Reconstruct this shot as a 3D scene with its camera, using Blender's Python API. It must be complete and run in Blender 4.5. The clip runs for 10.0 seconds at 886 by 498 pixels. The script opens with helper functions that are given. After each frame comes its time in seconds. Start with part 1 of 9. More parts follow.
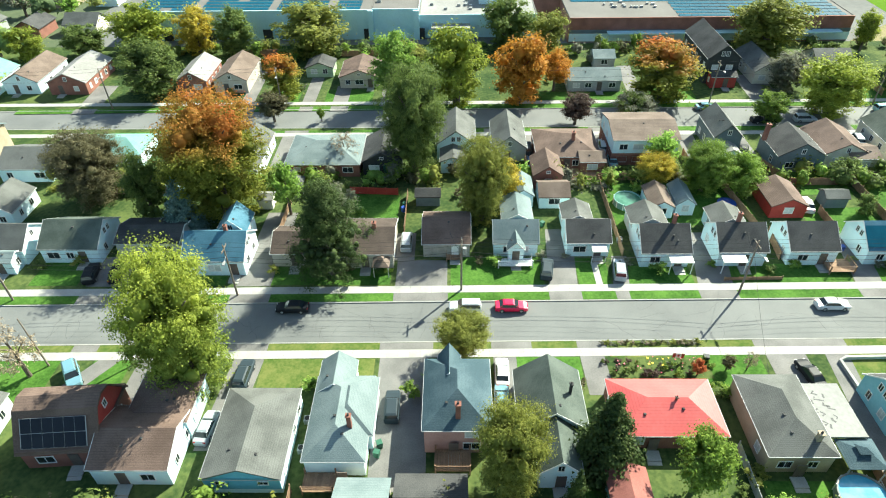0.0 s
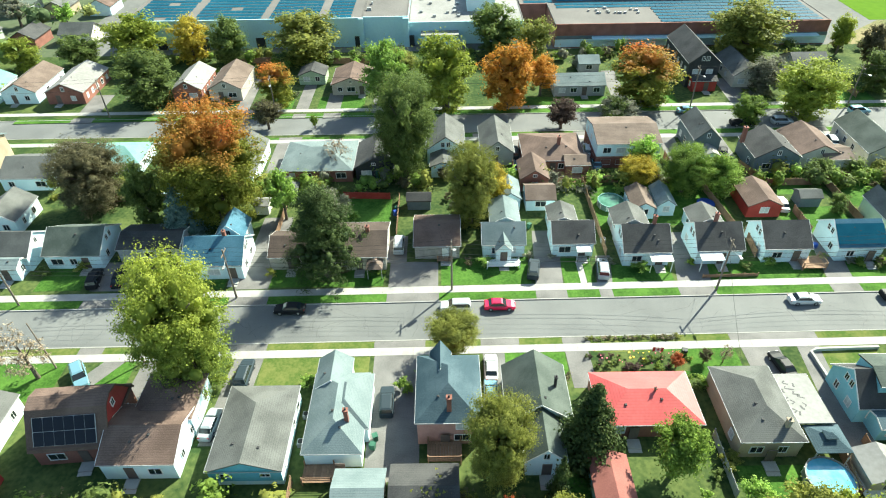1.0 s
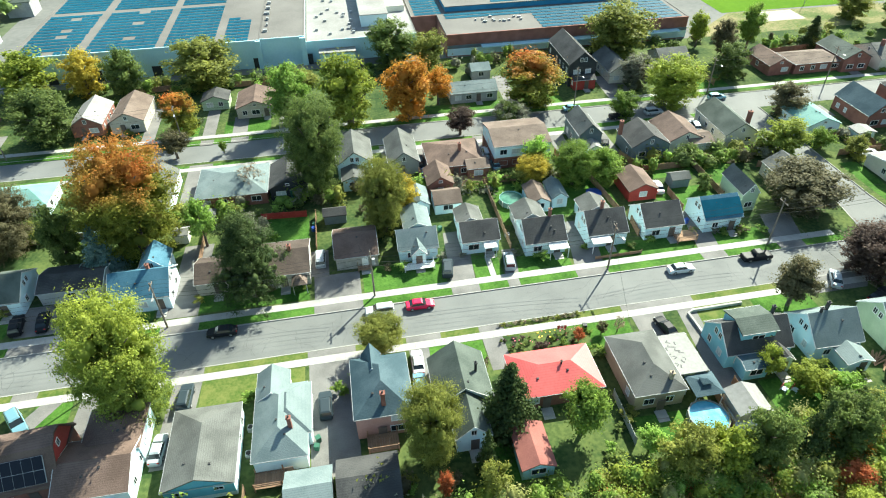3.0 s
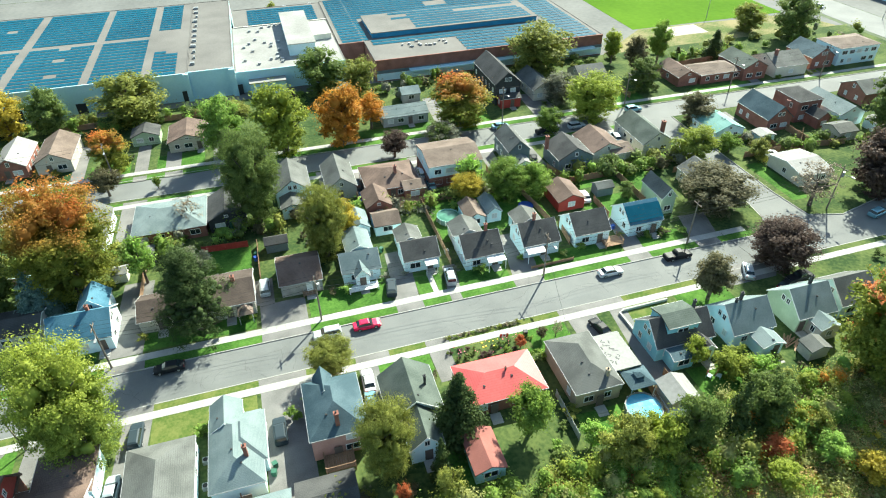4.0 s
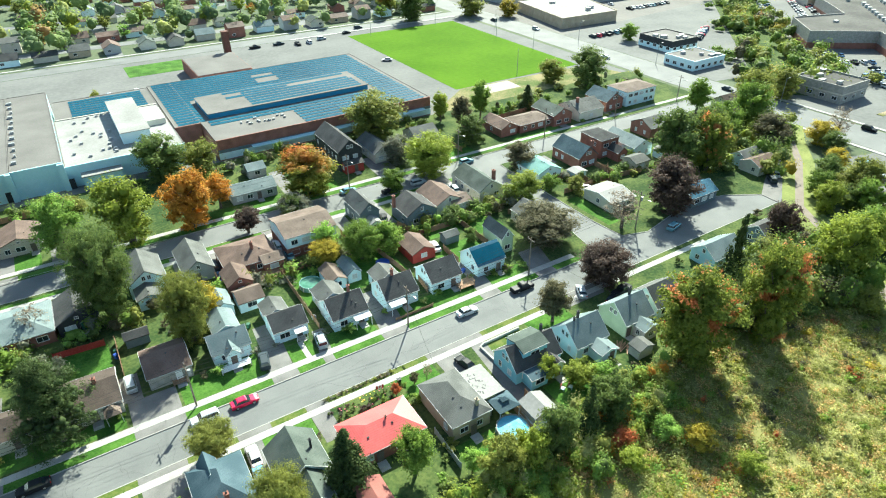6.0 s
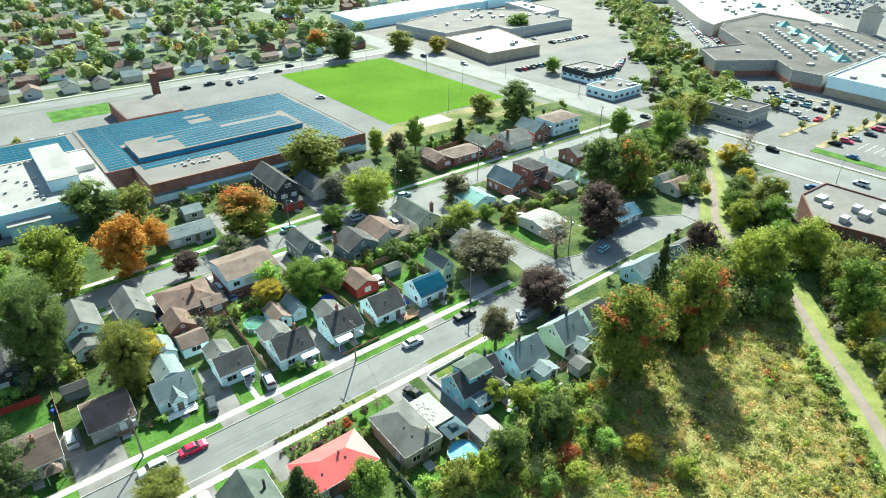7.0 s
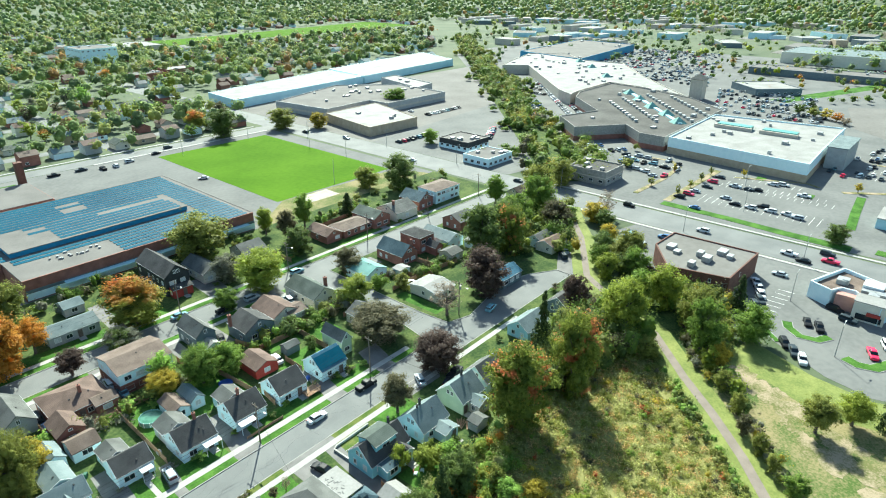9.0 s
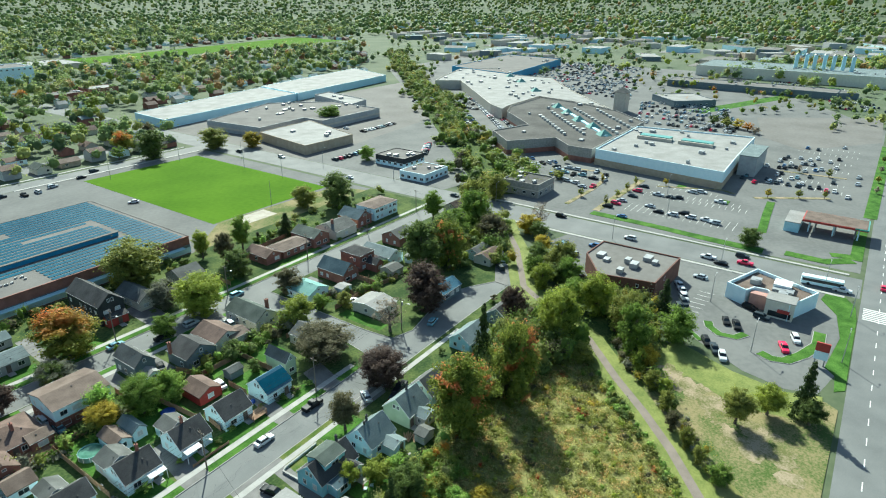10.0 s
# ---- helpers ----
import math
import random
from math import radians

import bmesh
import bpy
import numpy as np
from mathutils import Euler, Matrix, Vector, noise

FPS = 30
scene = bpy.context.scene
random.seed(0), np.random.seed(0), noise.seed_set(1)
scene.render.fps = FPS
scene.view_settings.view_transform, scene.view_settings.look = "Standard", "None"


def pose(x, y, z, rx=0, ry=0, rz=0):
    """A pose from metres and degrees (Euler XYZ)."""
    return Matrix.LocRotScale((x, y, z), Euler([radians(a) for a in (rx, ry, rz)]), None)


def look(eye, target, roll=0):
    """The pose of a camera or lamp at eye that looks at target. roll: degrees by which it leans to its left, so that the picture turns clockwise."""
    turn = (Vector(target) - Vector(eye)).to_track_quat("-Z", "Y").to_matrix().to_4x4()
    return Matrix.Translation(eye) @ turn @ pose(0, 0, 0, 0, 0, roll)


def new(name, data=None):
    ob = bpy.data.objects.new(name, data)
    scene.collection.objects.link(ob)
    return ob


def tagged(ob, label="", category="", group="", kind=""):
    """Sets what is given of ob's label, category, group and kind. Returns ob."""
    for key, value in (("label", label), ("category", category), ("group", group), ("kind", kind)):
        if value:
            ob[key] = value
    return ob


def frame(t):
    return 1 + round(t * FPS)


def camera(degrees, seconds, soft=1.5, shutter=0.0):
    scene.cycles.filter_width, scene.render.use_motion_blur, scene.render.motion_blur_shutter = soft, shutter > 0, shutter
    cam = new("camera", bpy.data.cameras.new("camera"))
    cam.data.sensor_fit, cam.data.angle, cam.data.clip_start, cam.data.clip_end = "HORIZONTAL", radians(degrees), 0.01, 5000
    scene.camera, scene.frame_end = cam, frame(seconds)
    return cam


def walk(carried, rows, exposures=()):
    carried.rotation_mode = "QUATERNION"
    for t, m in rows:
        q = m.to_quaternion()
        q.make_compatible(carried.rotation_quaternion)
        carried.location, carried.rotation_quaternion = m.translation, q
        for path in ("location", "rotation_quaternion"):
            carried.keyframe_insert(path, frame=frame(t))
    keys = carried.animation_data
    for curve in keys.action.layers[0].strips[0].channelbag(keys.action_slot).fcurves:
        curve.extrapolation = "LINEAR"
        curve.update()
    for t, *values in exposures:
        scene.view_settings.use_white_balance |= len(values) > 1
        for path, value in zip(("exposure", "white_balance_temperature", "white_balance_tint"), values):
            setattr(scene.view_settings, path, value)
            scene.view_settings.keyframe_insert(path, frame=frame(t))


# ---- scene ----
cam = camera(71.4, 10.0, 1.1)
PATH = [
    (0, (-41.491, -66.186, 62.5), (-41.524, -64.632, 61.242), -0.9),
    (0.5, (-41.194, -67.989, 63.823), (-41.225, -66.43, 62.57), -1.1),
    (1, (-41.043, -69.197, 65.056), (-41.054, -67.64, 63.801), -1.1),
    (1.5, (-40.982, -70.503, 66.467), (-40.947, -68.949, 65.209), -1.0),
    (2, (-40.792, -71.949, 67.834), (-40.692, -70.399, 66.573), -1.1),
    (3.5, (-41.113, -76.568, 72.114), (-40.776, -75.041, 70.867), -1.0),
    (4, (-41.305, -78.025, 73.232), (-40.867, -76.497, 72.019), -0.9),
    (4.5, (-41.589, -79.701, 74.717), (-41.043, -78.181, 73.537), -0.8),
    (5, (-42.562, -80.892, 75.774), (-41.891, -79.394, 74.631), -0.4),
    (5.5, (-42.83, -82.566, 77.082), (-42.05, -81.095, 75.975), -0.5),
    (7, (-45.17, -86.497, 80.95), (-44.102, -85.127, 79.957), -0.2),
    (7.5, (-46.244, -87.737, 82.41), (-45.096, -86.397, 81.467), -0.1),
    (8, (-47.011, -88.834, 83.45), (-45.785, -87.526, 82.562), -0.0),
    (8.5, (-48.16, -90.059, 84.758), (-46.853, -88.797, 83.92), 0.1),
    (9, (-49.384, -91.209, 86.311), (-48.004, -90.011, 85.499), 0.2),
    (9.5, (-50.565, -92.462, 87.802), (-49.117, -91.334, 87.007), 0.2),
    (10, (-52.149, -93.405, 89.108), (-50.636, -92.35, 88.333), 0.4),
]
EXPOSURES = [(0, 1.57, 6700, -6), (5.5, 1.62, 6450, -7), (8.5, 1.5, 6250, -8), (9.5, 1.22, 6150, -8), (10, 0.97, 6100, -8)]
walk(cam, [(t, look(eye, target, roll)) for t, eye, target, roll in PATH], EXPOSURES)
SKY, SUN = 0.084, 4.75

# ---- light ----
SUN_DIR = Vector((0.675, 0.738, 0.80)).normalized()
world = bpy.data.worlds.new("sky")
world.use_nodes = True
scene.world = world
wn = world.node_tree
sky = wn.nodes.new("ShaderNodeTexSky")
sky.sky_type = "NISHITA"
sky.sun_disc = False
sky.sun_elevation = math.asin(SUN_DIR.z)
sky.sun_rotation = math.atan2(SUN_DIR.x, SUN_DIR.y)
wn.links.new(sky.outputs[0], wn.nodes["Background"].inputs[0])
wn.nodes["Background"].inputs[1].default_value = SKY
sun_data = bpy.data.lights.new("sun", "SUN")
sun_data.energy, sun_data.angle, sun_data.color = SUN, radians(0.53), (1.0, 0.95, 0.87)
sun = new("sun", sun_data)
sun.matrix_world = look(SUN_DIR * 300, (0, 0, 0))

rng = random.Random(7)
nrg = np.random.default_rng(11)

# ---- materials ----
def nodes_of(name):
    m = bpy.data.materials.new(name)
    m.use_nodes = True
    nt = m.node_tree
    return m, nt, nt.nodes["Principled BSDF"]


def surface(name, dark, light, scale=0.4, fine=6.0, rough=0.8, bump=0.15, spread=0.0, metal=0.0, spec=0.3, sharp=0.25, courses=0.0):
    """Two tones mixed by a broad and a fine noise, with fine relief; spread: shade by object."""
    m, nt, p = nodes_of(name)
    geo = nt.nodes.new("ShaderNodeNewGeometry")
    n1, n2 = nt.nodes.new("ShaderNodeTexNoise"), nt.nodes.new("ShaderNodeTexNoise")
    n1.inputs["Scale"].default_value, n2.inputs["Scale"].default_value = scale, fine
    n1.inputs["Detail"].default_value, n2.inputs["Detail"].default_value = 6, 3
    for n in (n1, n2):
        nt.links.new(geo.outputs["Position"], n.inputs["Vector"])
    add = nt.nodes.new("ShaderNodeMath")
    add.operation = "MULTIPLY_ADD"
    nt.links.new(n2.outputs["Fac"], add.inputs[0])
    add.inputs[1].default_value = 0.6
    nt.links.new(n1.outputs["Fac"], add.inputs[2])
    ramp = nt.nodes.new("ShaderNodeMapRange")
    ramp.inputs["From Min"].default_value, ramp.inputs["From Max"].default_value = 0.8 - sharp, 0.8 + sharp
    nt.links.new(add.outputs[0], ramp.inputs["Value"])
    mix = nt.nodes.new("ShaderNodeMix")
    mix.data_type = "RGBA"
    mix.inputs[6].default_value, mix.inputs[7].default_value = (*dark, 1), (*light, 1)
    nt.links.new(ramp.outputs[0], mix.inputs[0])
    out = mix.outputs[2]
    if spread:
        info = nt.nodes.new("ShaderNodeObjectInfo")
        mr = nt.nodes.new("ShaderNodeMapRange")
        mr.inputs["To Min"].default_value, mr.inputs["To Max"].default_value = 1 - spread, 1 + spread
        nt.links.new(info.outputs["Random"], mr.inputs["Value"])
        hs = nt.nodes.new("ShaderNodeHueSaturation")
        nt.links.new(mr.outputs[0], hs.inputs["Value"])
        nt.links.new(out, hs.inputs["Color"])
        out = hs.outputs[0]
    if courses:
        sep, warp, cut = nt.nodes.new("ShaderNodeSeparateXYZ"), nt.nodes.new("ShaderNodeMath"), nt.nodes.new("ShaderNodeMath")
        nt.links.new(geo.outputs["Position"], sep.inputs[0])
        warp.operation, cut.operation = "MULTIPLY_ADD", "PINGPONG"
        nt.links.new(n2.outputs["Fac"], warp.inputs[0])
        warp.inputs[1].default_value = courses * 0.35
        nt.links.new(sep.outputs["Z"], warp.inputs[2])
        nt.links.new(warp.outputs[0], cut.inputs[0])
        cut.inputs[1].default_value = courses
        line = nt.nodes.new("ShaderNodeMapRange")
        line.inputs["From Max"].default_value = courses * 0.3
        line.inputs["To Min"].default_value = 0.74
        nt.links.new(cut.outputs[0], line.inputs["Value"])
        shade = nt.nodes.new("ShaderNodeHueSaturation")
        nt.links.new(line.outputs[0], shade.inputs["Value"])
        nt.links.new(out, shade.inputs["Color"])
        out = shade.outputs[0]
    nt.links.new(out, p.inputs["Base Color"])
    p.inputs["Roughness"].default_value, p.inputs["Metallic"].default_value = rough, metal
    p.inputs["Specular IOR Level"].default_value = spec
    if bump:
        b = nt.nodes.new("ShaderNodeBump")
        b.inputs["Strength"].default_value, b.inputs["Distance"].default_value = bump, 0.05
        nt.links.new(n2.outputs["Fac"], b.inputs["Height"])
        nt.links.new(b.outputs[0], p.inputs["Normal"])
    return m


def leafy(name, dark, light, through_light=0.5):
    """Leaves: shade by leaf and by tree, some light passing through."""
    m, nt, p = nodes_of(name)
    geo, info = nt.nodes.new("ShaderNodeNewGeometry"), nt.nodes.new("ShaderNodeObjectInfo")
    noise_node = nt.nodes.new("ShaderNodeTexNoise")
    noise_node.inputs["Scale"].default_value = 0.45
    nt.links.new(geo.outputs["Position"], noise_node.inputs["Vector"])
    add = nt.nodes.new("ShaderNodeMath")
    add.operation = "MULTIPLY_ADD"
    nt.links.new(geo.outputs["Random Per Island"], add.inputs[0])
    add.inputs[1].default_value = 0.4
    nt.links.new(noise_node.outputs["Fac"], add.inputs[2])
    mr = nt.nodes.new("ShaderNodeMapRange")
    mr.inputs["From Min"].default_value, mr.inputs["From Max"].default_value = 0.4, 1.0
    nt.links.new(add.outputs[0], mr.inputs["Value"])
    mix = nt.nodes.new("ShaderNodeMix")
    mix.data_type = "RGBA"
    mix.inputs[6].default_value, mix.inputs[7].default_value = (*dark, 1), (*light, 1)
    nt.links.new(mr.outputs[0], mix.inputs[0])
    hs = nt.nodes.new("ShaderNodeHueSaturation")
    hv = nt.nodes.new("ShaderNodeMapRange")
    hv.inputs["To Min"].default_value, hv.inputs["To Max"].default_value = 1.0, 1.35
    nt.links.new(info.outputs["Random"], hv.inputs["Value"])
    nt.links.new(hv.outputs[0], hs.inputs["Value"])
    nt.links.new(mix.outputs[2], hs.inputs["Color"])
    nt.links.new(hs.outputs[0], p.inputs["Base Color"])
    p.inputs["Roughness"].default_value = 0.6
    p.inputs["Specular IOR Level"].default_value = 0.12
    tr, sh = nt.nodes.new("ShaderNodeBsdfTranslucent"), nt.nodes.new("ShaderNodeMixShader")
    nt.links.new(hs.outputs[0], tr.inputs["Color"])
    sh.inputs[0].default_value = through_light
    nt.links.new(p.outputs[0], sh.inputs[1])
    nt.links.new(tr.outputs[0], sh.inputs[2])
    nt.links.new(sh.outputs[0], nt.nodes["Material Output"].inputs["Surface"])
    return m


def turning(name, green_dark, green_light, red_dark, red_light, start=4.5, end=8.5, patch=9.0, height=1.0):
    """A crown that has turned colour at its top and in patches."""
    m = leafy(name, green_dark, green_light)
    nt = m.node_tree
    tc, sep = nt.nodes.new("ShaderNodeTexCoord"), nt.nodes.new("ShaderNodeSeparateXYZ")
    nz = nt.nodes.new("ShaderNodeTexNoise")
    nz.inputs["Scale"].default_value, nz.inputs["Detail"].default_value = 0.5, 0.6
    nt.links.new(tc.outputs["Object"], sep.inputs[0])
    nt.links.new(tc.outputs["Object"], nz.inputs["Vector"])
    ma = nt.nodes.new("ShaderNodeMath")
    ma.operation = "MULTIPLY_ADD"
    nt.links.new(nz.outputs["Fac"], ma.inputs[0])
    ma.inputs[1].default_value = patch
    up = nt.nodes.new("ShaderNodeMath")
    up.operation = "MULTIPLY"
    up.inputs[1].default_value = height
    nt.links.new(sep.outputs["Z"], up.inputs[0])
    nt.links.new(up.outputs[0], ma.inputs[2])
    mr = nt.nodes.new("ShaderNodeMapRange")
    mr.inputs["From Min"].default_value, mr.inputs["From Max"].default_value = start + patch / 2, end + patch / 2
    nt.links.new(ma.outputs[0], mr.inputs["Value"])
    first = next(n for n in nt.nodes if n.type == "MIX")
    shade = first.inputs[0].links[0].from_socket
    second, both = nt.nodes.new("ShaderNodeMix"), nt.nodes.new("ShaderNodeMix")
    second.data_type = both.data_type = "RGBA"
    second.inputs[6].default_value, second.inputs[7].default_value = (*red_dark, 1), (*red_light, 1)
    nt.links.new(shade, second.inputs[0])
    nt.links.new(mr.outputs[0], both.inputs[0])
    nt.links.new(first.outputs[2], both.inputs[6])
    nt.links.new(second.outputs[2], both.inputs[7])
    hs = next(n for n in nt.nodes if n.type == "HUE_SAT")
    nt.links.new(both.outputs[2], hs.inputs["Color"])
    return m


def glossy(name, color, rough=0.25, metal=0.0, coat=0.0, spec=0.5):
    m, nt, p = nodes_of(name)
    p.inputs["Base Color"].default_value = (*color, 1)
    p.inputs["Roughness"].default_value, p.inputs["Metallic"].default_value = rough, metal
    p.inputs["Coat Weight"].default_value = coat
    p.inputs["Specular IOR Level"].default_value = spec
    return m


M = dict(
    far=surface("far_ground", (0.05, 0.078, 0.036), (0.115, 0.135, 0.075), 0.02, 0.3, 0.95, 0.0),
    lawn=surface("lawn_grass", (0.032, 0.085, 0.014), (0.09, 0.185, 0.034), 0.22, 3.2, 0.95, 0.5, 0.0, 0.0, 0.08, 0.18),
    yard=surface("yard_grass", (0.032, 0.06, 0.02), (0.10, 0.13, 0.042), 0.14, 1.6, 0.95, 0.5, 0.0, 0.0, 0.08, 0.15),
    dry=surface("dry_grass", (0.06, 0.105, 0.022), (0.145, 0.16, 0.05), 0.3, 2.5, 0.95, 0.4, 0.0, 0.0, 0.08, 0.18),
    rough=surface("rough_grass", (0.075, 0.115, 0.03), (0.25, 0.21, 0.11), 0.09, 2.0, 0.95, 0.4, 0.0, 0.0, 0.1, 0.13),
    field=surface("sports_turf", (0.056, 0.128, 0.006), (0.092, 0.18, 0.012), 0.035, 0.5, 0.95, 0.1, 0.0, 0.0, 0.04),
    meadow=surface("meadow_soil", (0.16, 0.162, 0.05), (0.265, 0.248, 0.09), 0.2, 1.5, 0.95, 0.5),
    asphalt=surface("old_asphalt", (0.122, 0.128, 0.126), (0.184, 0.19, 0.184), 0.12, 9.0, 0.8, 0.1, 0.0, 0.0, 0.24),
    lot=surface("lot_asphalt", (0.128, 0.131, 0.126), (0.178, 0.18, 0.172), 0.05, 0.6, 0.9, 0.1, 0.0, 0.0, 0.12, 0.2),
    works=surface("yard_concrete", (0.145, 0.138, 0.127), (0.195, 0.187, 0.174), 0.04, 0.5, 0.9, 0.05, 0.0, 0.0, 0.12, 0.2),
    drive=surface("drive_asphalt", (0.115, 0.113, 0.108), (0.215, 0.207, 0.198), 0.3, 6.0, 0.85, 0.15, 0.0, 0.0, 0.3),
    crack=surface("crack_sealant", (0.075, 0.075, 0.075), (0.115, 0.115, 0.115), 1.0, 8.0, 0.7, 0.0),
    concrete=surface("pale_concrete", (0.30, 0.295, 0.275), (0.41, 0.40, 0.375), 0.5, 7.0, 0.85, 0.1, 0.04),
    gravel=surface("gravel", (0.30, 0.27, 0.22), (0.48, 0.44, 0.37), 0.3, 5.0, 0.95, 0.3),
    path=surface("path_asphalt", (0.17, 0.14, 0.118), (0.24, 0.20, 0.172), 0.4, 5.0, 0.9, 0.2),
    # White siding; the cyan of sky-lit shade is mixed into its colour.
    white=surface("shade_tinted_white_siding", (0.60, 0.775, 0.82), (0.71, 0.85, 0.885), 0.6, 4.0, 0.6, 0.05),
    cream=surface("cream_siding", (0.56, 0.53, 0.44), (0.68, 0.65, 0.56), 0.6, 4.0, 0.6, 0.05),
    beige=surface("beige_siding", (0.42, 0.38, 0.32), (0.54, 0.49, 0.42), 0.6, 4.0, 0.7, 0.05),
    grey=surface("grey_siding", (0.30, 0.31, 0.31), (0.40, 0.41, 0.41), 0.6, 4.0, 0.7, 0.05),
    # Blue of sky-lit shade on a white gable, put into a base colour.
    sky_shade=surface("sky_shade_tint", (0.13, 0.40, 0.52), (0.19, 0.48, 0.60), 0.6, 4.0, 0.6, 0.05),
    soil=surface("bare_soil", (0.13, 0.135, 0.05), (0.33, 0.265, 0.18), 0.22, 2.5, 0.95, 0.3, 0.0, 0.0, 0.1, 0.14),
    yellow_line=surface("yellow_road_paint", (0.50, 0.32, 0.06), (0.62, 0.42, 0.10), 0.8, 5.0, 0.7, 0.0),
    slate=surface("slate_siding", (0.10, 0.14, 0.16), (0.15, 0.19, 0.21), 0.6, 4.0, 0.6, 0.05),
    black=surface("black_siding", (0.022, 0.026, 0.03), (0.04, 0.045, 0.05), 0.6, 4.0, 0.6, 0.05),
    sage=surface("sage_siding", (0.36, 0.46, 0.32), (0.45, 0.55, 0.40), 0.6, 4.0, 0.6, 0.05),
    cyan=surface("cyan_siding", (0.22, 0.50, 0.58), (0.31, 0.60, 0.68), 0.6, 4.0, 0.6, 0.05),
    aqua=surface("pale_aqua_siding", (0.36, 0.59, 0.65), (0.46, 0.69, 0.75), 0.6, 4.0, 0.6, 0.05),
    red=surface("red_siding", (0.30, 0.035, 0.03), (0.40, 0.06, 0.05), 0.6, 4.0, 0.6, 0.05),
    brick=surface("red_brick", (0.19, 0.082, 0.062), (0.31, 0.14, 0.108), 0.5, 9.0, 0.85, 0.3),
    darkbrick=surface("dark_brick", (0.10, 0.045, 0.035), (0.17, 0.08, 0.06), 0.5, 9.0, 0.85, 0.3),
    verge=surface("path_grass", (0.105, 0.14, 0.03), (0.23, 0.25, 0.07), 0.2, 2.0, 0.9, 0.3),
    pink=surface("pink_brick", (0.36, 0.20, 0.17), (0.47, 0.28, 0.24), 0.5, 9.0, 0.85, 0.3),
    buff=surface("buff_brick", (0.34, 0.27, 0.19), (0.46, 0.38, 0.28), 0.5, 9.0, 0.85, 0.3),
    stone=surface("grey_stone", (0.22, 0.21, 0.19), (0.38, 0.36, 0.33), 1.2, 6.0, 0.85, 0.4),
    metalwall=surface("pale_metal_wall", (0.40, 0.62, 0.69), (0.50, 0.72, 0.78), 0.15, 2.0, 0.5, 0.0),
    r_dark=surface("dark_shingles", (0.045, 0.046, 0.047), (0.085, 0.085, 0.083), 0.3, 8.0, 0.85, 0.6, 0.0, 0.0, 0.22, 0.16, 0.05),
    r_grey=surface("grey_shingles", (0.09, 0.094, 0.088), (0.15, 0.154, 0.145), 0.3, 8.0, 0.85, 0.6, 0.0, 0.0, 0.22, 0.16, 0.05),
    r_pale=surface("pale_grey_shingles", (0.135, 0.178, 0.182), (0.20, 0.248, 0.25), 0.3, 8.0, 0.85, 0.6, 0.0, 0.0, 0.22, 0.16, 0.05),
    r_brown=surface("brown_shingles", (0.108, 0.074, 0.06), (0.185, 0.128, 0.105), 0.3, 8.0, 0.85, 0.6, 0.0, 0.0, 0.22, 0.16, 0.05),
    r_umber=surface("umber_shingles", (0.062, 0.047, 0.040), (0.108, 0.083, 0.070), 0.3, 8.0, 0.85, 0.6, 0.0, 0.0, 0.22, 0.16, 0.05),
    r_tan=surface("tan_shingles", (0.125, 0.092, 0.074), (0.20, 0.152, 0.125), 0.3, 8.0, 0.85, 0.6, 0.0, 0.0, 0.22, 0.16, 0.05),
    r_green=surface("green_grey_shingles", (0.06, 0.078, 0.066), (0.11, 0.132, 0.115), 0.3, 8.0, 0.85, 0.6, 0.0, 0.0, 0.22, 0.16, 0.05),
    r_teal=surface("pale_teal_shingles", (0.15, 0.3, 0.27), (0.22, 0.4, 0.36), 0.3, 8.0, 0.85, 0.6, 0.0, 0.0, 0.22, 0.16, 0.05),
    r_blue=surface("blue_shingles", (0.045, 0.13, 0.19), (0.09, 0.205, 0.28), 0.3, 8.0, 0.85, 0.6, 0.0, 0.0, 0.22, 0.16, 0.05),
    r_slate=surface("blue_grey_shingles", (0.045, 0.08, 0.098), (0.09, 0.135, 0.157), 0.3, 8.0, 0.85, 0.6, 0.0, 0.0, 0.22, 0.16, 0.05),
    r_red=surface("red_metal_roof", (0.50, 0.075, 0.07), (0.62, 0.12, 0.11), 0.3, 3.0, 0.4, 0.05, 0.0, 0.0, 0.7, 0.25, 0.07),
    r_white=surface("white_membrane", (0.215, 0.212, 0.20), (0.31, 0.306, 0.293), 0.12, 2.0, 0.85, 0.0, 0.0, 0.0, 0.2, 0.2),
    r_flat=surface("grey_gravel_roof", (0.115, 0.11, 0.103), (0.175, 0.166, 0.155), 0.1, 2.5, 0.95, 0.1),
    r_mall=surface("grey_ballast_roof", (0.075, 0.073, 0.068), (0.125, 0.12, 0.112), 0.08, 0.8, 0.95, 0.1, 0.0, 0.0, 0.12, 0.2),
    r_rust=surface("rust_shingles", (0.21, 0.078, 0.066), (0.32, 0.125, 0.105), 0.35, 7.0, 0.9, 0.4),
    gutter=surface("grey_white_gutter", (0.34, 0.35, 0.35), (0.48, 0.49, 0.49), 1.0, 5.0, 0.5, 0.0),
    trim=surface("white_trim", (0.70, 0.71, 0.70), (0.80, 0.80, 0.79), 1.0, 5.0, 0.5, 0.0),
    wood=surface("weathered_wood", (0.20, 0.12, 0.075), (0.34, 0.22, 0.14), 0.8, 9.0, 0.85, 0.3, 0.15),
    pole=surface("pole_wood", (0.14, 0.115, 0.09), (0.26, 0.22, 0.18), 1.0, 9.0, 0.9, 0.3),
    bark=surface("bark", (0.07, 0.055, 0.045), (0.17, 0.14, 0.115), 2.0, 9.0, 0.95, 0.5),
    metal=surface("grey_metal", (0.27, 0.28, 0.28), (0.40, 0.41, 0.41), 0.8, 6.0, 0.5, 0.0, 0.0, 0.3),
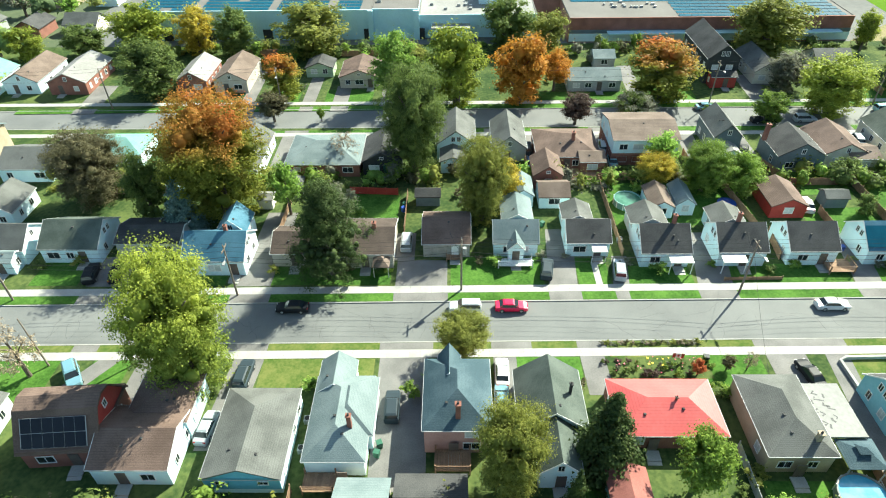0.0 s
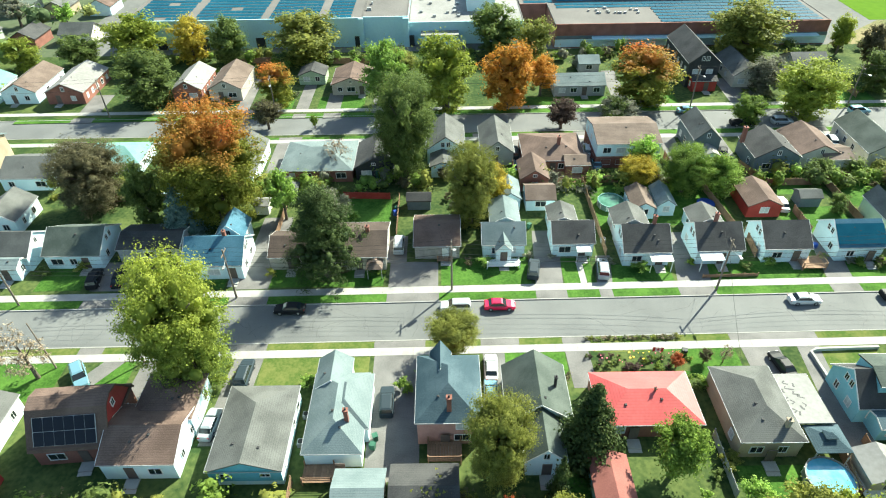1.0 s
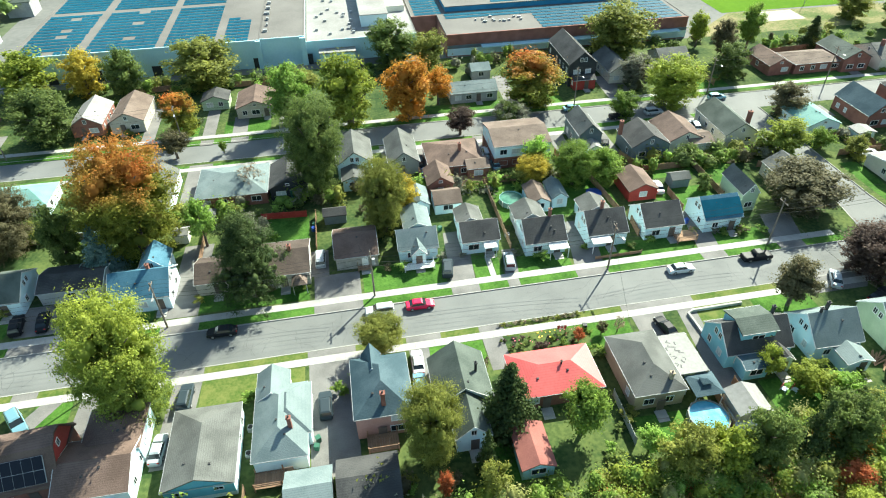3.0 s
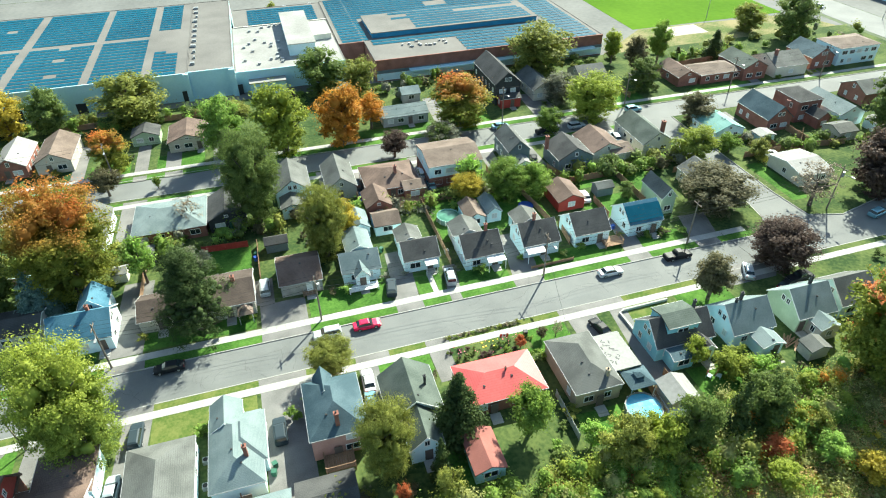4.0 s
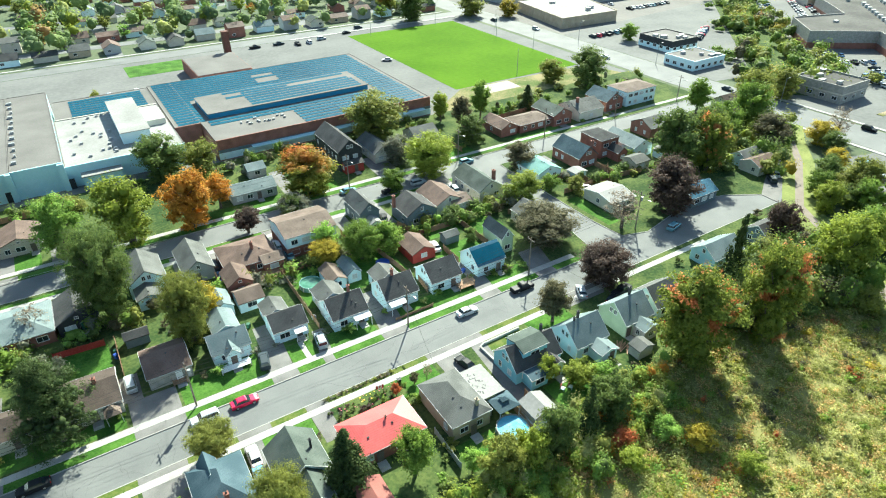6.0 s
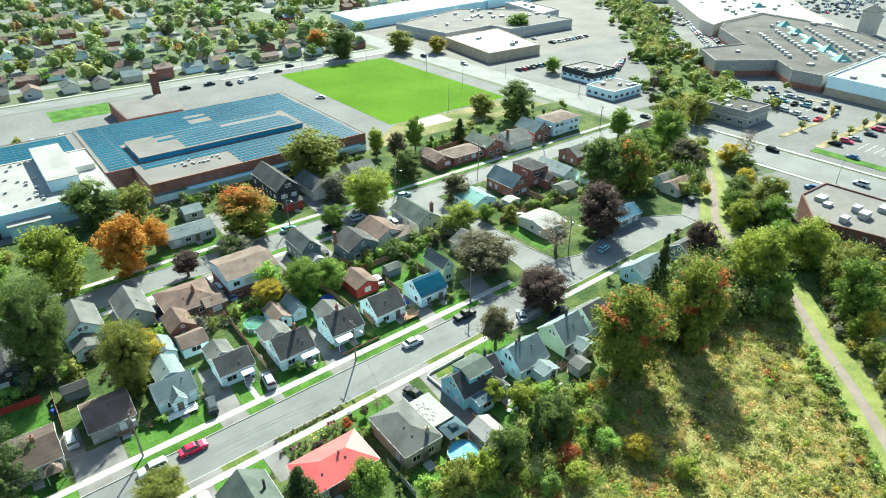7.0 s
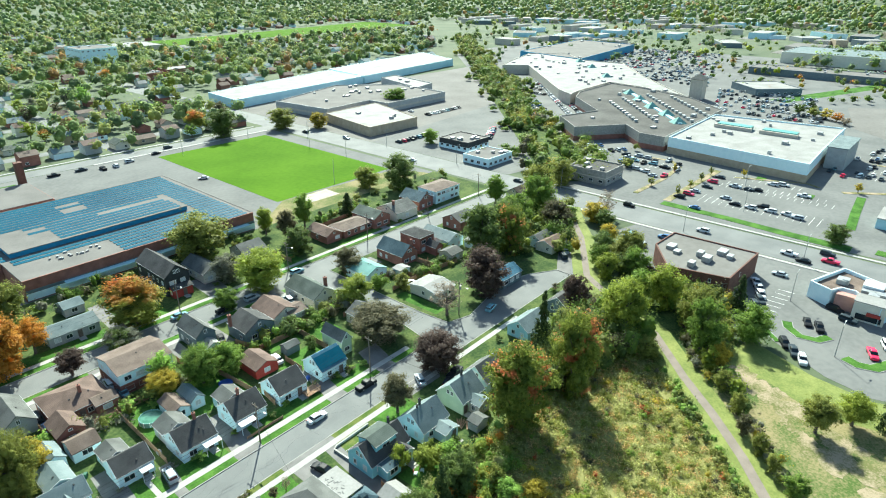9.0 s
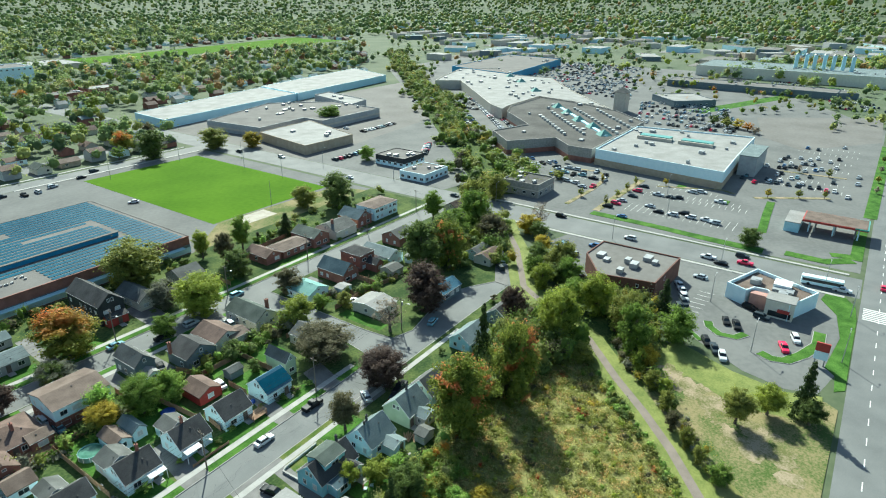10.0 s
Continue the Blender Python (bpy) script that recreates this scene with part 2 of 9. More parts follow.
    black_rubber=glossy("black_rubber", (0.02, 0.02, 0.02), 0.8),
    glass=glossy("window_glass", (0.02, 0.028, 0.032), 0.08),
    blind=surface("pale_blind", (0.45, 0.48, 0.48), (0.62, 0.64, 0.64), 1.0, 4.0, 0.35, 0.0),
    kerb=surface("kerb_concrete", (0.27, 0.265, 0.25), (0.37, 0.36, 0.34), 0.5, 7.0, 0.9, 0.1),
    solar=surface("solar_cell_blue", (0.008, 0.07, 0.115), (0.014, 0.105, 0.16), 0.05, 0.6, 0.5, 0.0, 0.0, 0.0, 0.03),
    solar_dark=surface("solar_cell_black", (0.008, 0.011, 0.02), (0.012, 0.016, 0.028), 0.3, 2.0, 0.3, 0.0, 0.0, 0.0, 0.15),
    door=surface("painted_door", (0.10, 0.08, 0.07), (0.15, 0.12, 0.10), 1.0, 5.0, 0.5, 0.0),
    greendoor=surface("green_door", (0.03, 0.11, 0.07), (0.05, 0.15, 0.10), 1.0, 5.0, 0.5, 0.0),
    poolwater=surface("pool_water", (0.10, 0.42, 0.62), (0.22, 0.58, 0.75), 0.6, 1.2, 0.08, 0.1),
    poolgreen=surface("green_pool_water", (0.05, 0.15, 0.10), (0.10, 0.24, 0.17), 0.6, 1.2, 0.1, 0.1),
    paint_white=surface("road_paint", (0.62, 0.62, 0.58), (0.75, 0.75, 0.72), 0.8, 5.0, 0.7, 0.0),
    lamp=glossy("head_lamp", (0.75, 0.78, 0.8), 0.15),
    tail=glossy("tail_lamp", (0.35, 0.02, 0.02), 0.2),
    tarp=surface("blue_tarp", (0.02, 0.06, 0.30), (0.04, 0.10, 0.42), 1.0, 5.0, 0.5, 0.2),
    bluewall=surface("blue_metal_wall", (0.03, 0.20, 0.36), (0.05, 0.27, 0.45), 0.3, 3.0, 0.5, 0.0),
    teal_awning=surface("teal_skylight", (0.06, 0.24, 0.21), (0.10, 0.32, 0.28), 0.5, 3.0, 0.3, 0.0),
    flower=surface("pink_flower", (0.55, 0.06, 0.12), (0.80, 0.30, 0.35), 2.0, 9.0, 0.7, 0.2),
    yellow=surface("yellow_flower", (0.60, 0.42, 0.03), (0.80, 0.62, 0.10), 2.0, 9.0, 0.7, 0.2),
)
L = dict(
    green=leafy("green_leaves", (0.0874, 0.143, 0.028), (0.252, 0.35, 0.068)),
    dark=leafy("dark_green_leaves", (0.065, 0.0975, 0.03), (0.185, 0.239, 0.066)),
    # Far leaves, four tones: lightened so the colour carries some distance haze.
    far=leafy("hazed_green_leaves", (0.115, 0.17, 0.06), (0.29, 0.37, 0.13)),
    far_olive=leafy("hazed_olive_leaves", (0.17, 0.195, 0.06), (0.38, 0.40, 0.13)),
    far_deep=leafy("hazed_deep_green_leaves", (0.085, 0.13, 0.06), (0.20, 0.27, 0.12)),
    far_rust=leafy("hazed_rusty_leaves", (0.24, 0.16, 0.06), (0.45, 0.29, 0.12)),
    olive=leafy("olive_leaves", (0.118, 0.14, 0.034), (0.319, 0.329, 0.078)),
    lime=leafy("yellow_green_leaves", (0.134, 0.18, 0.03), (0.37, 0.413, 0.07)),
    bright=leafy("bright_green_leaves", (0.123, 0.212, 0.045), (0.347, 0.498, 0.11)),
    gold=leafy("golden_leaves", (0.21, 0.175, 0.03), (0.52, 0.42, 0.065)),
    orange=leafy("orange_leaves", (0.26, 0.13, 0.02), (0.63, 0.31, 0.06)),
    mixed=turning("turning_maple_leaves", (0.115, 0.14, 0.024), (0.32, 0.33, 0.06), (0.33, 0.095, 0.025), (0.68, 0.23, 0.065), 5.3, 9.8),
    patchy=turning("patchy_maple_leaves", (0.085, 0.12, 0.022), (0.26, 0.29, 0.055), (0.36, 0.12, 0.045), (0.72, 0.29, 0.12), 2.6, 3.6, 16.0, 0.2),
    goldtop=turning("yellow_topped_leaves", (0.105, 0.15, 0.03), (0.31, 0.36, 0.075), (0.16, 0.20, 0.036), (0.39, 0.425, 0.075), 3.5, 9.5),
    red=leafy("red_leaves", (0.26, 0.075, 0.03), (0.56, 0.19, 0.08)),
    maroon=leafy("maroon_leaves", (0.055, 0.040, 0.034), (0.145, 0.10, 0.08)),
    brown=leafy("brown_green_leaves", (0.068, 0.068, 0.036), (0.185, 0.165, 0.092)),
    grey=leafy("grey_green_leaves", (0.102, 0.109, 0.072), (0.275, 0.275, 0.203)),
    spruce=leafy("blue_spruce_needles", (0.058, 0.109, 0.094), (0.189, 0.275, 0.254), 0.15),
    pine=leafy("dark_needles", (0.024, 0.042, 0.015), (0.078, 0.108, 0.034), 0.3),
    bare=leafy("dry_twigs", (0.174, 0.138, 0.094), (0.392, 0.319, 0.232), 0.2),
    weed=leafy("weeds", (0.215, 0.235, 0.075), (0.48, 0.475, 0.185)),
    weed2=leafy("rusty_weeds", (0.30, 0.20, 0.085), (0.62, 0.43, 0.19)),
)
PAINT = dict(
    white=glossy("white_car_paint", (0.58, 0.60, 0.61), 0.4, 0, 0.05, 0.3),
    silver=glossy("silver_car_paint", (0.38, 0.42, 0.45), 0.4, 0.2, 0.15, 0.3),
    black=glossy("black_car_paint", (0.015, 0.017, 0.02), 0.5, 0, 0, 0.12),
    grey=glossy("grey_car_paint", (0.03, 0.045, 0.055), 0.5, 0, 0, 0.2),
    red=glossy("red_car_paint", (0.66, 0.012, 0.07), 0.25, 0, 0.6),
    blue=glossy("blue_car_paint", (0.05, 0.14, 0.30), 0.25, 0.2, 0.7),
    teal=glossy("pale_blue_car_paint", (0.20, 0.38, 0.45), 0.25, 0.3, 0.7),
)


# ---- mesh helpers ----
def part(name, bm, material, parent=None, label=""):
    """Links a bmesh as one mesh object, under a thing or under a part."""
    me = bpy.data.meshes.new(name)
    bm.to_mesh(me)
    bm.free()
    me.materials.append(material)
    return hang(name, me, parent, label)


def hang(name, me, parent=None, label="", m=None):
    ob = new(name, me)
    if parent:
        ob.parent = parent
    if m is not None:
        ob.matrix_basis = m
    if label:
        ob["label"] = label
    return ob


def paint(ob, material):
    """A material of this object's own on a shared mesh."""
    ob.material_slots[0].link = "OBJECT"
    ob.material_slots[0].material = material
    return ob


def thing(name, x, y, z=0.0, turn=0.0, label="", category="", group="", kind=""):
    ob = new(name)
    ob.empty_display_size = 0.5
    ob.matrix_basis = pose(x, y, z, 0, 0, turn)
    return tagged(ob, label, category, group, kind)


def box(bm, x0, x1, y0, y1, z0, z1, taper=0.0):
    v = []
    for z, k in ((z0, 0), (z1, taper)):
        v += [bm.verts.new(c) for c in ((x0 + k, y0 + k, z), (x1 - k, y0 + k, z), (x1 - k, y1 - k, z), (x0 + k, y1 - k, z))]
    for f in ((3, 2, 1, 0), (4, 5, 6, 7), (0, 1, 5, 4), (1, 2, 6, 5), (2, 3, 7, 6), (3, 0, 4, 7)):
        bm.faces.new([v[i] for i in f])
    return bm


def boxes(*rows):
    bm = bmesh.new()
    for r in rows:
        box(bm, *r)
    return bm


def solid(bm, verts, faces):
    vs = [bm.verts.new(v) for v in verts]
    for f in faces:
        bm.faces.new([vs[i] for i in f])
    return bm


def tube(bm, p, q, r0, r1, sides=8):
    p, q = Vector(p), Vector(q)
    d = (q - p).normalized()
    a = d.orthogonal().normalized()
    b = d.cross(a)
    rings = []
    for c, r in ((p, r0), (q, r1)):
        rings.append([bm.verts.new(c + (a * math.cos(k * math.tau / sides) + b * math.sin(k * math.tau / sides)) * r) for k in range(sides)])
    for k in range(sides):
        bm.faces.new((rings[0][k], rings[0][(k + 1) % sides], rings[1][(k + 1) % sides], rings[1][k]))
    bm.faces.new(rings[0][::-1])
    bm.faces.new(rings[1])
    return bm


def sheet_polygon(bm, pts, z0, z1):
    """A flat slab over a polygon given anticlockwise."""
    n = len(pts)
    low, top = [bm.verts.new((*p, z0)) for p in pts], [bm.verts.new((*p, z1)) for p in pts]
    bm.faces.new(top)
    for i in range(n):
        bm.faces.new((low[i], low[(i + 1) % n], top[(i + 1) % n], top[i]))
    return bm


def ribbon(bm, pts, width, z0, z1):
    """A slab of even width along a line of points, cut every few metres."""
    left, right = [], []
    for i, p in enumerate(pts):
        a, b = Vector(pts[max(i - 1, 0)]), Vector(pts[min(i + 1, len(pts) - 1)])
        d = (b - a).normalized()
        n = Vector((-d.y, d.x)) * width / 2
        left.append(Vector(p) + n)
        right.append(Vector(p) - n)
    for i in range(len(pts) - 1):
        q = (right[i], right[i + 1], left[i + 1], left[i])
        sheet_polygon(bm, [tuple(c) for c in q], z0, z1)
    return bm


def area(name, pts, z0, z1, material, label, category, kind="structure"):
    return tagged(part(name, sheet_polygon(bmesh.new(), pts, z0, z1), material), label, category, "", kind)


def rect(x0, x1, y0, y1):
    return [(x0, y0), (x1, y0), (x1, y1), (x0, y1)]


# ---- ground, roads and kerbs ----
def drift(x):
    return 0.012 * (x + 42)


def along(x0, x1, y, step=8.0):
    n = max(2, int((x1 - x0) / step) + 1)
    return [(x0 + (x1 - x0) * i / (n - 1), y + drift(x0 + (x1 - x0) * i / (n - 1))) for i in range(n)]


def hill(x, y):
    """Height of the far hills."""
    away = math.hypot(x, y) - 2300
    return 0.0 if away <= 0 else away / 20 + 14 * min(1, away / 400) * (1 + math.sin(x * 0.0021 + 1) * math.sin(y * 0.0026))


bm = bmesh.new()
bmesh.ops.create_grid(bm, x_segments=100, y_segments=100, size=4600)
for v in bm.verts:
    v.co.z = hill(v.co.x, v.co.y)
tagged(part("ground", bm, M["far"]), "wide flat ground of grass and soil reaching wooded hills", "ground", "", "structure")

area("lawn_south", [(-260, -99), (62, -99), (100, -62), (112, -30), (112, -9.6 + drift(60)), *along(-260, 108, -9.15)[::-1]], 0, 0.15,
     M["yard"], "grass of the gardens south of the street", "lawn")
area("lawn_middle", [*along(-260, 50, -1.25), (51.0, 4.5), (52.4, 12), (52.8, 52), (-260, 52)], 0, 0.15, M["yard"], "grass of the gardens between two streets", "lawn")
area("lawn_corner", [(61.5, 2.4), (68, 0.6), (84.4, 4.4), (92, 5.8), (100.7, 2.6), (109.2, -2.4), (119, 3.5), (150, 15), (163, 35), (163, 52), (60.6, 52), (60.2, 12)], 0, 0.15, M["yard"],
     "grass of the gardens beside the cross street", "lawn")
area("lawn_north", rect(-260, 163, 60.7, 99.5), 0, 0.15, M["yard"], "grass of the gardens below the school", "lawn")

tagged(part("road_1", ribbon(bmesh.new(), along(-260, 64, -5.2) + [(76, -4.1), (92, -4.4), (106, -5.2), (114, -2.5), (124, 2.4), (136, 7.6)], 7.9, 0, 0.030), M["asphalt"]),
       "pale worn asphalt street with sealed cracks", "road", "", "structure")
area("turning_place", [(60, -2), (64, -9), (109, -8.0), (111, -4.5), (109.4, -2), (100.9, 3.0), (92, 6.2), (84.4, 4.8), (68, 1.0), (62, 2.8)], 0, 0.024, M["asphalt"],
     "wide pale asphalt turning place at the street's end", "road")
area("end_drive", [(108.6, -7.0), (120.3, -1.2), (131.0, 4.6), (128.0, 8.2), (118.4, 3.3), (108.8, -2.2)], 0.02, 0.164, M["drive"], "grey asphalt driveway beyond the turning place", "driveway")
tagged(part("road_2", ribbon(bmesh.new(), [(x, 56.3) for x in range(-260, 166, 20)], 8.6, 0, 0.034), M["asphalt"]), "pale worn asphalt residential street", "road", "", "structure")
tagged(part("road_3", sheet_polygon(bmesh.new(), [(46, -1.4), (64, -1.4), (60.4, 12), (60.8, 52.4), (52.6, 52.4), (52.2, 12)], 0, 0.026), M["asphalt"]), "short cross street of pale asphalt", "road", "", "structure")
tagged(part("road_4", ribbon(bmesh.new(), [(x, 238) for x in range(-400, 181, 20)], 11, 0, 0.038), M["asphalt"]), "wide pale street behind the school", "road", "", "structure")
tagged(part("road_5", ribbon(bmesh.new(), [(174, y) for y in range(-102, 480, 20)], 17, 0, 0.042), M["asphalt"]), "four-lane pale main road", "road", "", "structure")
tagged(part("road_6", ribbon(bmesh.new(), [(x, -112.5) for x in range(20, 620, 20)], 20, 0, 0.046), M["asphalt"]), "wide main road with lane marks", "road", "", "structure")

kerbs = [("kerb", along(-260, 46, -1.28), M["concrete"]), ("kerb", along(-260, 108, -9.12), M["concrete"]),
         ("kerb", [(x, 51.95) for x in range(-260, 53, 12)], M["concrete"]), ("kerb", [(x, 60.65) for x in range(-260, 164, 12)], M["concrete"]),
         ("kerb", [(61.0, 3.0), (60.2, 12), (60.6, 52)], M["concrete"]), ("kerb", [(51.2, 4.5), (52.4, 12), (52.8, 52)], M["concrete"]),
         ("kerb", [(61, 2.6), (68, 0.65), (84.4, 4.45), (92, 5.85), (100.7, 2.65), (109.2, -2.3)], M["concrete"])]
for name, pts, m in kerbs:
    tagged(part(name, ribbon(bmesh.new(), pts, 0.17, 0, 0.17), M["kerb"]), "pale concrete kerb along the street", "kerb", "", "structure")

# crack lines and patches in the asphalt
def crack(bm, x, y, length, turn):
    p, a = Vector((x, y)), turn
    pts = [tuple(p)]
    for _ in range(max(3, int(length / 0.8))):
        a += rng.uniform(-0.7, 0.7)
        a = turn + (a - turn) * 0.8
        p = p + Vector((math.cos(a), math.sin(a))) * 0.8
        pts.append(tuple(p))
    ribbon(bm, pts, rng.uniform(0.025, 0.055), 0.031, 0.036)


bm = bmesh.new()
for k in range(75):
    x = rng.uniform(-115, 44)
    y0 = -8.6 + drift(x)
    if rng.random() < 0.55:
        crack(bm, x, y0 + rng.uniform(0, 2), rng.uniform(2.5, 6.0), math.pi / 2 + rng.uniform(-0.3, 0.3))
    else:
        crack(bm, x, y0 + rng.uniform(1.0, 6.5), rng.uniform(4, 11), rng.uniform(-0.1, 0.1))
tagged(part("road_cracks", bm, M["crack"]), "dark sealed cracks in the asphalt", "cracks", "", "stuff")


def driveway(x0, x1, y0, y1, skew=0.0, m="drive", label="grey asphalt driveway beside a house"):
    """Skew: how far the far end lies along the street."""
    pts = [(x0, y0), (x1, y0), (x1 + skew, y1), (x0 + skew, y1)]
    return tagged(part("driveway", sheet_polygon(bmesh.new(), pts, 0.02, 0.162 + rng.random() * 0.006), M[m]), label, "driveway", "driveways", "structure")


def lawn(x0, x1, y0, y1, m="lawn", label="mown bright green front lawn"):
    return tagged(part("lawn", sheet_polygon(bmesh.new(), rect(x0, x1, y0, y1), 0.1, 0.154 + rng.random() * 0.004), M[m]), label, "lawn", "lawns", "structure")


def verges(y0, y1, cuts, x0, x1, m="lawn"):
    """Grass strips between kerb and pavement, and paved crossings at the driveways."""
    at = x0
    for a, b in sorted(cuts) + [(x1, x1)]:
        if a - at > 0.6:
            tagged(part("verge", sheet_polygon(bmesh.new(), [(at, y0 + drift(at)), (a, y0 + drift(a)), (a, y1 + drift(a)), (at, y1 + drift(at))], 0.1, 0.158), M[m]),
                   "mown grass strip between kerb and pavement", "verge", "verges", "structure")
        if b > a:
            tagged(part("crossing", sheet_polygon(bmesh.new(), [(a, y0 - 0.2 + drift(a)), (b, y0 - 0.2 + drift(b)), (b, y1 + drift(b)), (a, y1 + drift(a))], 0.05, 0.166), M["drive"]),
                   "asphalt crossing from street to driveway", "driveway", "driveways", "structure")
        at = b


verges(-1.1, 0.65, [(-97, -89.5), (-74.5, -68.5), (-50.3, -42.3), (-27.4, -22.6), (-17.6, -15.6), (-5.4, 0.2), (18, 22.6), (33, 38)], -140, 46)
verges(-10.45, -9.25, [(-93, -89.5), (-83.5, -79.5), (-72, -66.5), (-51.4, -44.2), (-36.4, -31.0), (-24.9, -21.0), (-1.3, 11.0)], -140, 45, "dry")
verges(49.7 - drift(0), 51.7 - drift(0), [(-124, -119), (-77, -72), (-35, -31), (-13, -10.5), (15, 18), (27, 29), (38, 42)], -140, 50)
verges(60.9 - drift(0), 63.0 - drift(0), [(-127, -122), (-90, -86), (-76, -73), (-69, -65), (-1, 3), (26, 32), (43, 46)], -140, 150)

driveway(-97, -90, 2.0, 9, -3.0)
driveway(-74.2, -69, 2.0, 21, 0.6)
driveway(-50.2, -42.4, 2.0, 8, 0)
driveway(-50.8, -47.6, 8, 15, 0)
driveway(-27.2, -22.9, 2.2, 16, 1.0)
driveway(-17.6, -15.2, 2.2, 9, 1.0)
driveway(-5.0, 0.2, 2.4, 15, 2.2)
driveway(18.4, 22.4, 2.6, 14, 2.0)
driveway(33, 39, 3.0, 10, 2.0)
driveway(-93, -90, -19, -12.4, 4.5)
driveway(-83.3, -79.6, -19, -12.4, 0.3)
driveway(-71.5, -67.5, -26, -12.2, 1.0)
driveway(-51.0, -44.6, -31, -11.6, -0.2)
driveway(-36.4, -33.4, -20, -11.6, 0.2)
driveway(-24.6, -21.4, -18, -11.6, -0.2)
driveway(-0.4, 4.8, -18.6, -11.2, 0)
driveway(5.4, 8.4, -31, -11.0, 2.0)
driveway(-124, -120, 40, 50, 1.0)
driveway(-77, -72.8, 33, 50, 0)
driveway(-35, -32.6, 36, 50, 0.3)
driveway(-28, -25.8, 30, 50, 1.0)
driveway(-13, -10.8, 36, 50, 0.8)
driveway(4, 7.5, 36, 50, 0.5)
driveway(14.6, 18, 38, 50, 0)
driveway(27, 29.4, 38, 50, 0.5)
driveway(38.5, 42, 34, 50, 0.5)
driveway(-127, -122, 64, 74, -0.5)
driveway(-90, -87, 64, 82, -0.5)
driveway(-76, -73, 64, 78, 0)
driveway(-69, -65.5, 64, 73, 0)
driveway(-1, 2.5, 64, 84, 0.5)
driveway(26, 33, 64, 78, 0.5)
driveway(43, 46, 64, 80, 1.0)
driveway(-58, -55, 62, 74, 0)
driveway(70, 76, 44, 50, 0)
driveway(96, 99, 64, 74, 1)
driveway(118, 121, 64, 74, 1)
driveway(31, 41, -12, -7, 4)
driveway(6.6, 9.6, -31, -16, 1.0)
for row in ((-106, -98.5, 2.2, 8), (-88, -76, 2.2, 7), (-69, -51, 2.3, 6.5), (-41.9, -27.8, 2.3, 8.8), (-22.6, -20.0, 2.3, 9), (-19.0, -17.8, 2.3, 9), (-15.2, -5.4, 2.4, 6.6), (0.4, 18.2, 2.6, 7.0), (22.6, 32.0, 2.8, 6.5)):
    lawn(*row)
for row in ((-105, -93.5, -19, -12.5), (-89, -84, -19, -12.5), (-66.5, -51.8, -17, -12.2, "dry"), (-33.2, -24.9, -16.5, -11.8), (-20.8, -12.0, -16.8, -11.6, "dry"), (-11.8, -1.4, -16.6, -11.4), (9.8, 17.8, -16, -11.0, "dry"), (20, 30, -16, -11)):
    lawn(*row)
for row in ((-71, -60, 64.5, 71), (-86, -77, 64.5, 70), (-26, -2, 64.8, 69), (4, 14, 64.5, 72), (46, 60, 64.5, 72), (76, 95, 63.5, 67), (19, 30, 26, 34), (31, 40, 22, 34), (18, 30, 14.5, 22), (-14, -8, 16, 30), (-9, 10, 17, 30), (-60, -51, 15, 27), (62, 66, 8, 24)):
    lawn(*row)


# ---- houses ----
def gable_roof(bm, x0, x1, y0, y1, e, r, axis, t=0.2):
    if axis == "x":
        ym = (y0 + y1) / 2
        top = [(x0, y0, e), (x1, y0, e), (x1, ym, e + r), (x0, ym, e + r), (x1, y1, e), (x0, y1, e)]
    else:
        xm = (x0 + x1) / 2
        top = [(x1, y0, e), (x1, y1, e), (xm, y1, e + r), (xm, y0, e + r), (x0, y1, e), (x0, y0, e)]
    v = top + [(a, b, c - t) for a, b, c in top]
    return solid(bm, v, [(0, 1, 2, 3), (3, 2, 4, 5), (7, 6, 9, 8), (8, 9, 11, 10), (0, 6, 7, 1), (4, 10, 11, 5), (1, 7, 8, 2), (2, 8, 10, 4), (6, 0, 3, 9), (9, 3, 5, 11)])


def hip_roof(bm, x0, x1, y0, y1, e, r, t=0.2):
    w, d = x1 - x0, y1 - y0
    xm, ym = (x0 + x1) / 2, (y0 + y1) / 2
    if w >= d:
        k = max(d * 0.48, 0.1)
        ridge = [(x0 + min(k, w / 2 - 0.05), ym, e + r), (x1 - min(k, w / 2 - 0.05), ym, e + r)]
        v = [(x0, y0, e), (x1, y0, e), (x1, y1, e), (x0, y1, e), *ridge]
        f = [(0, 1, 5, 4), (1, 2, 5), (2, 3, 4, 5), (3, 0, 4)]
    else:
        k = max(w * 0.48, 0.1)
        ridge = [(xm, y0 + min(k, d / 2 - 0.05), e + r), (xm, y1 - min(k, d / 2 - 0.05), e + r)]
        v = [(x0, y0, e), (x1, y0, e), (x1, y1, e), (x0, y1, e), *ridge]
        f = [(0, 1, 4), (1, 2, 5, 4), (2, 3, 5), (3, 0, 4, 5)]
    v += [(a, b, c - t) for a, b, c in v[:4]]
    f += [(0, 6, 7, 1), (1, 7, 8, 2), (2, 8, 9, 3), (3, 9, 6, 0), (9, 8, 7, 6)]
    return solid(bm, v, f)


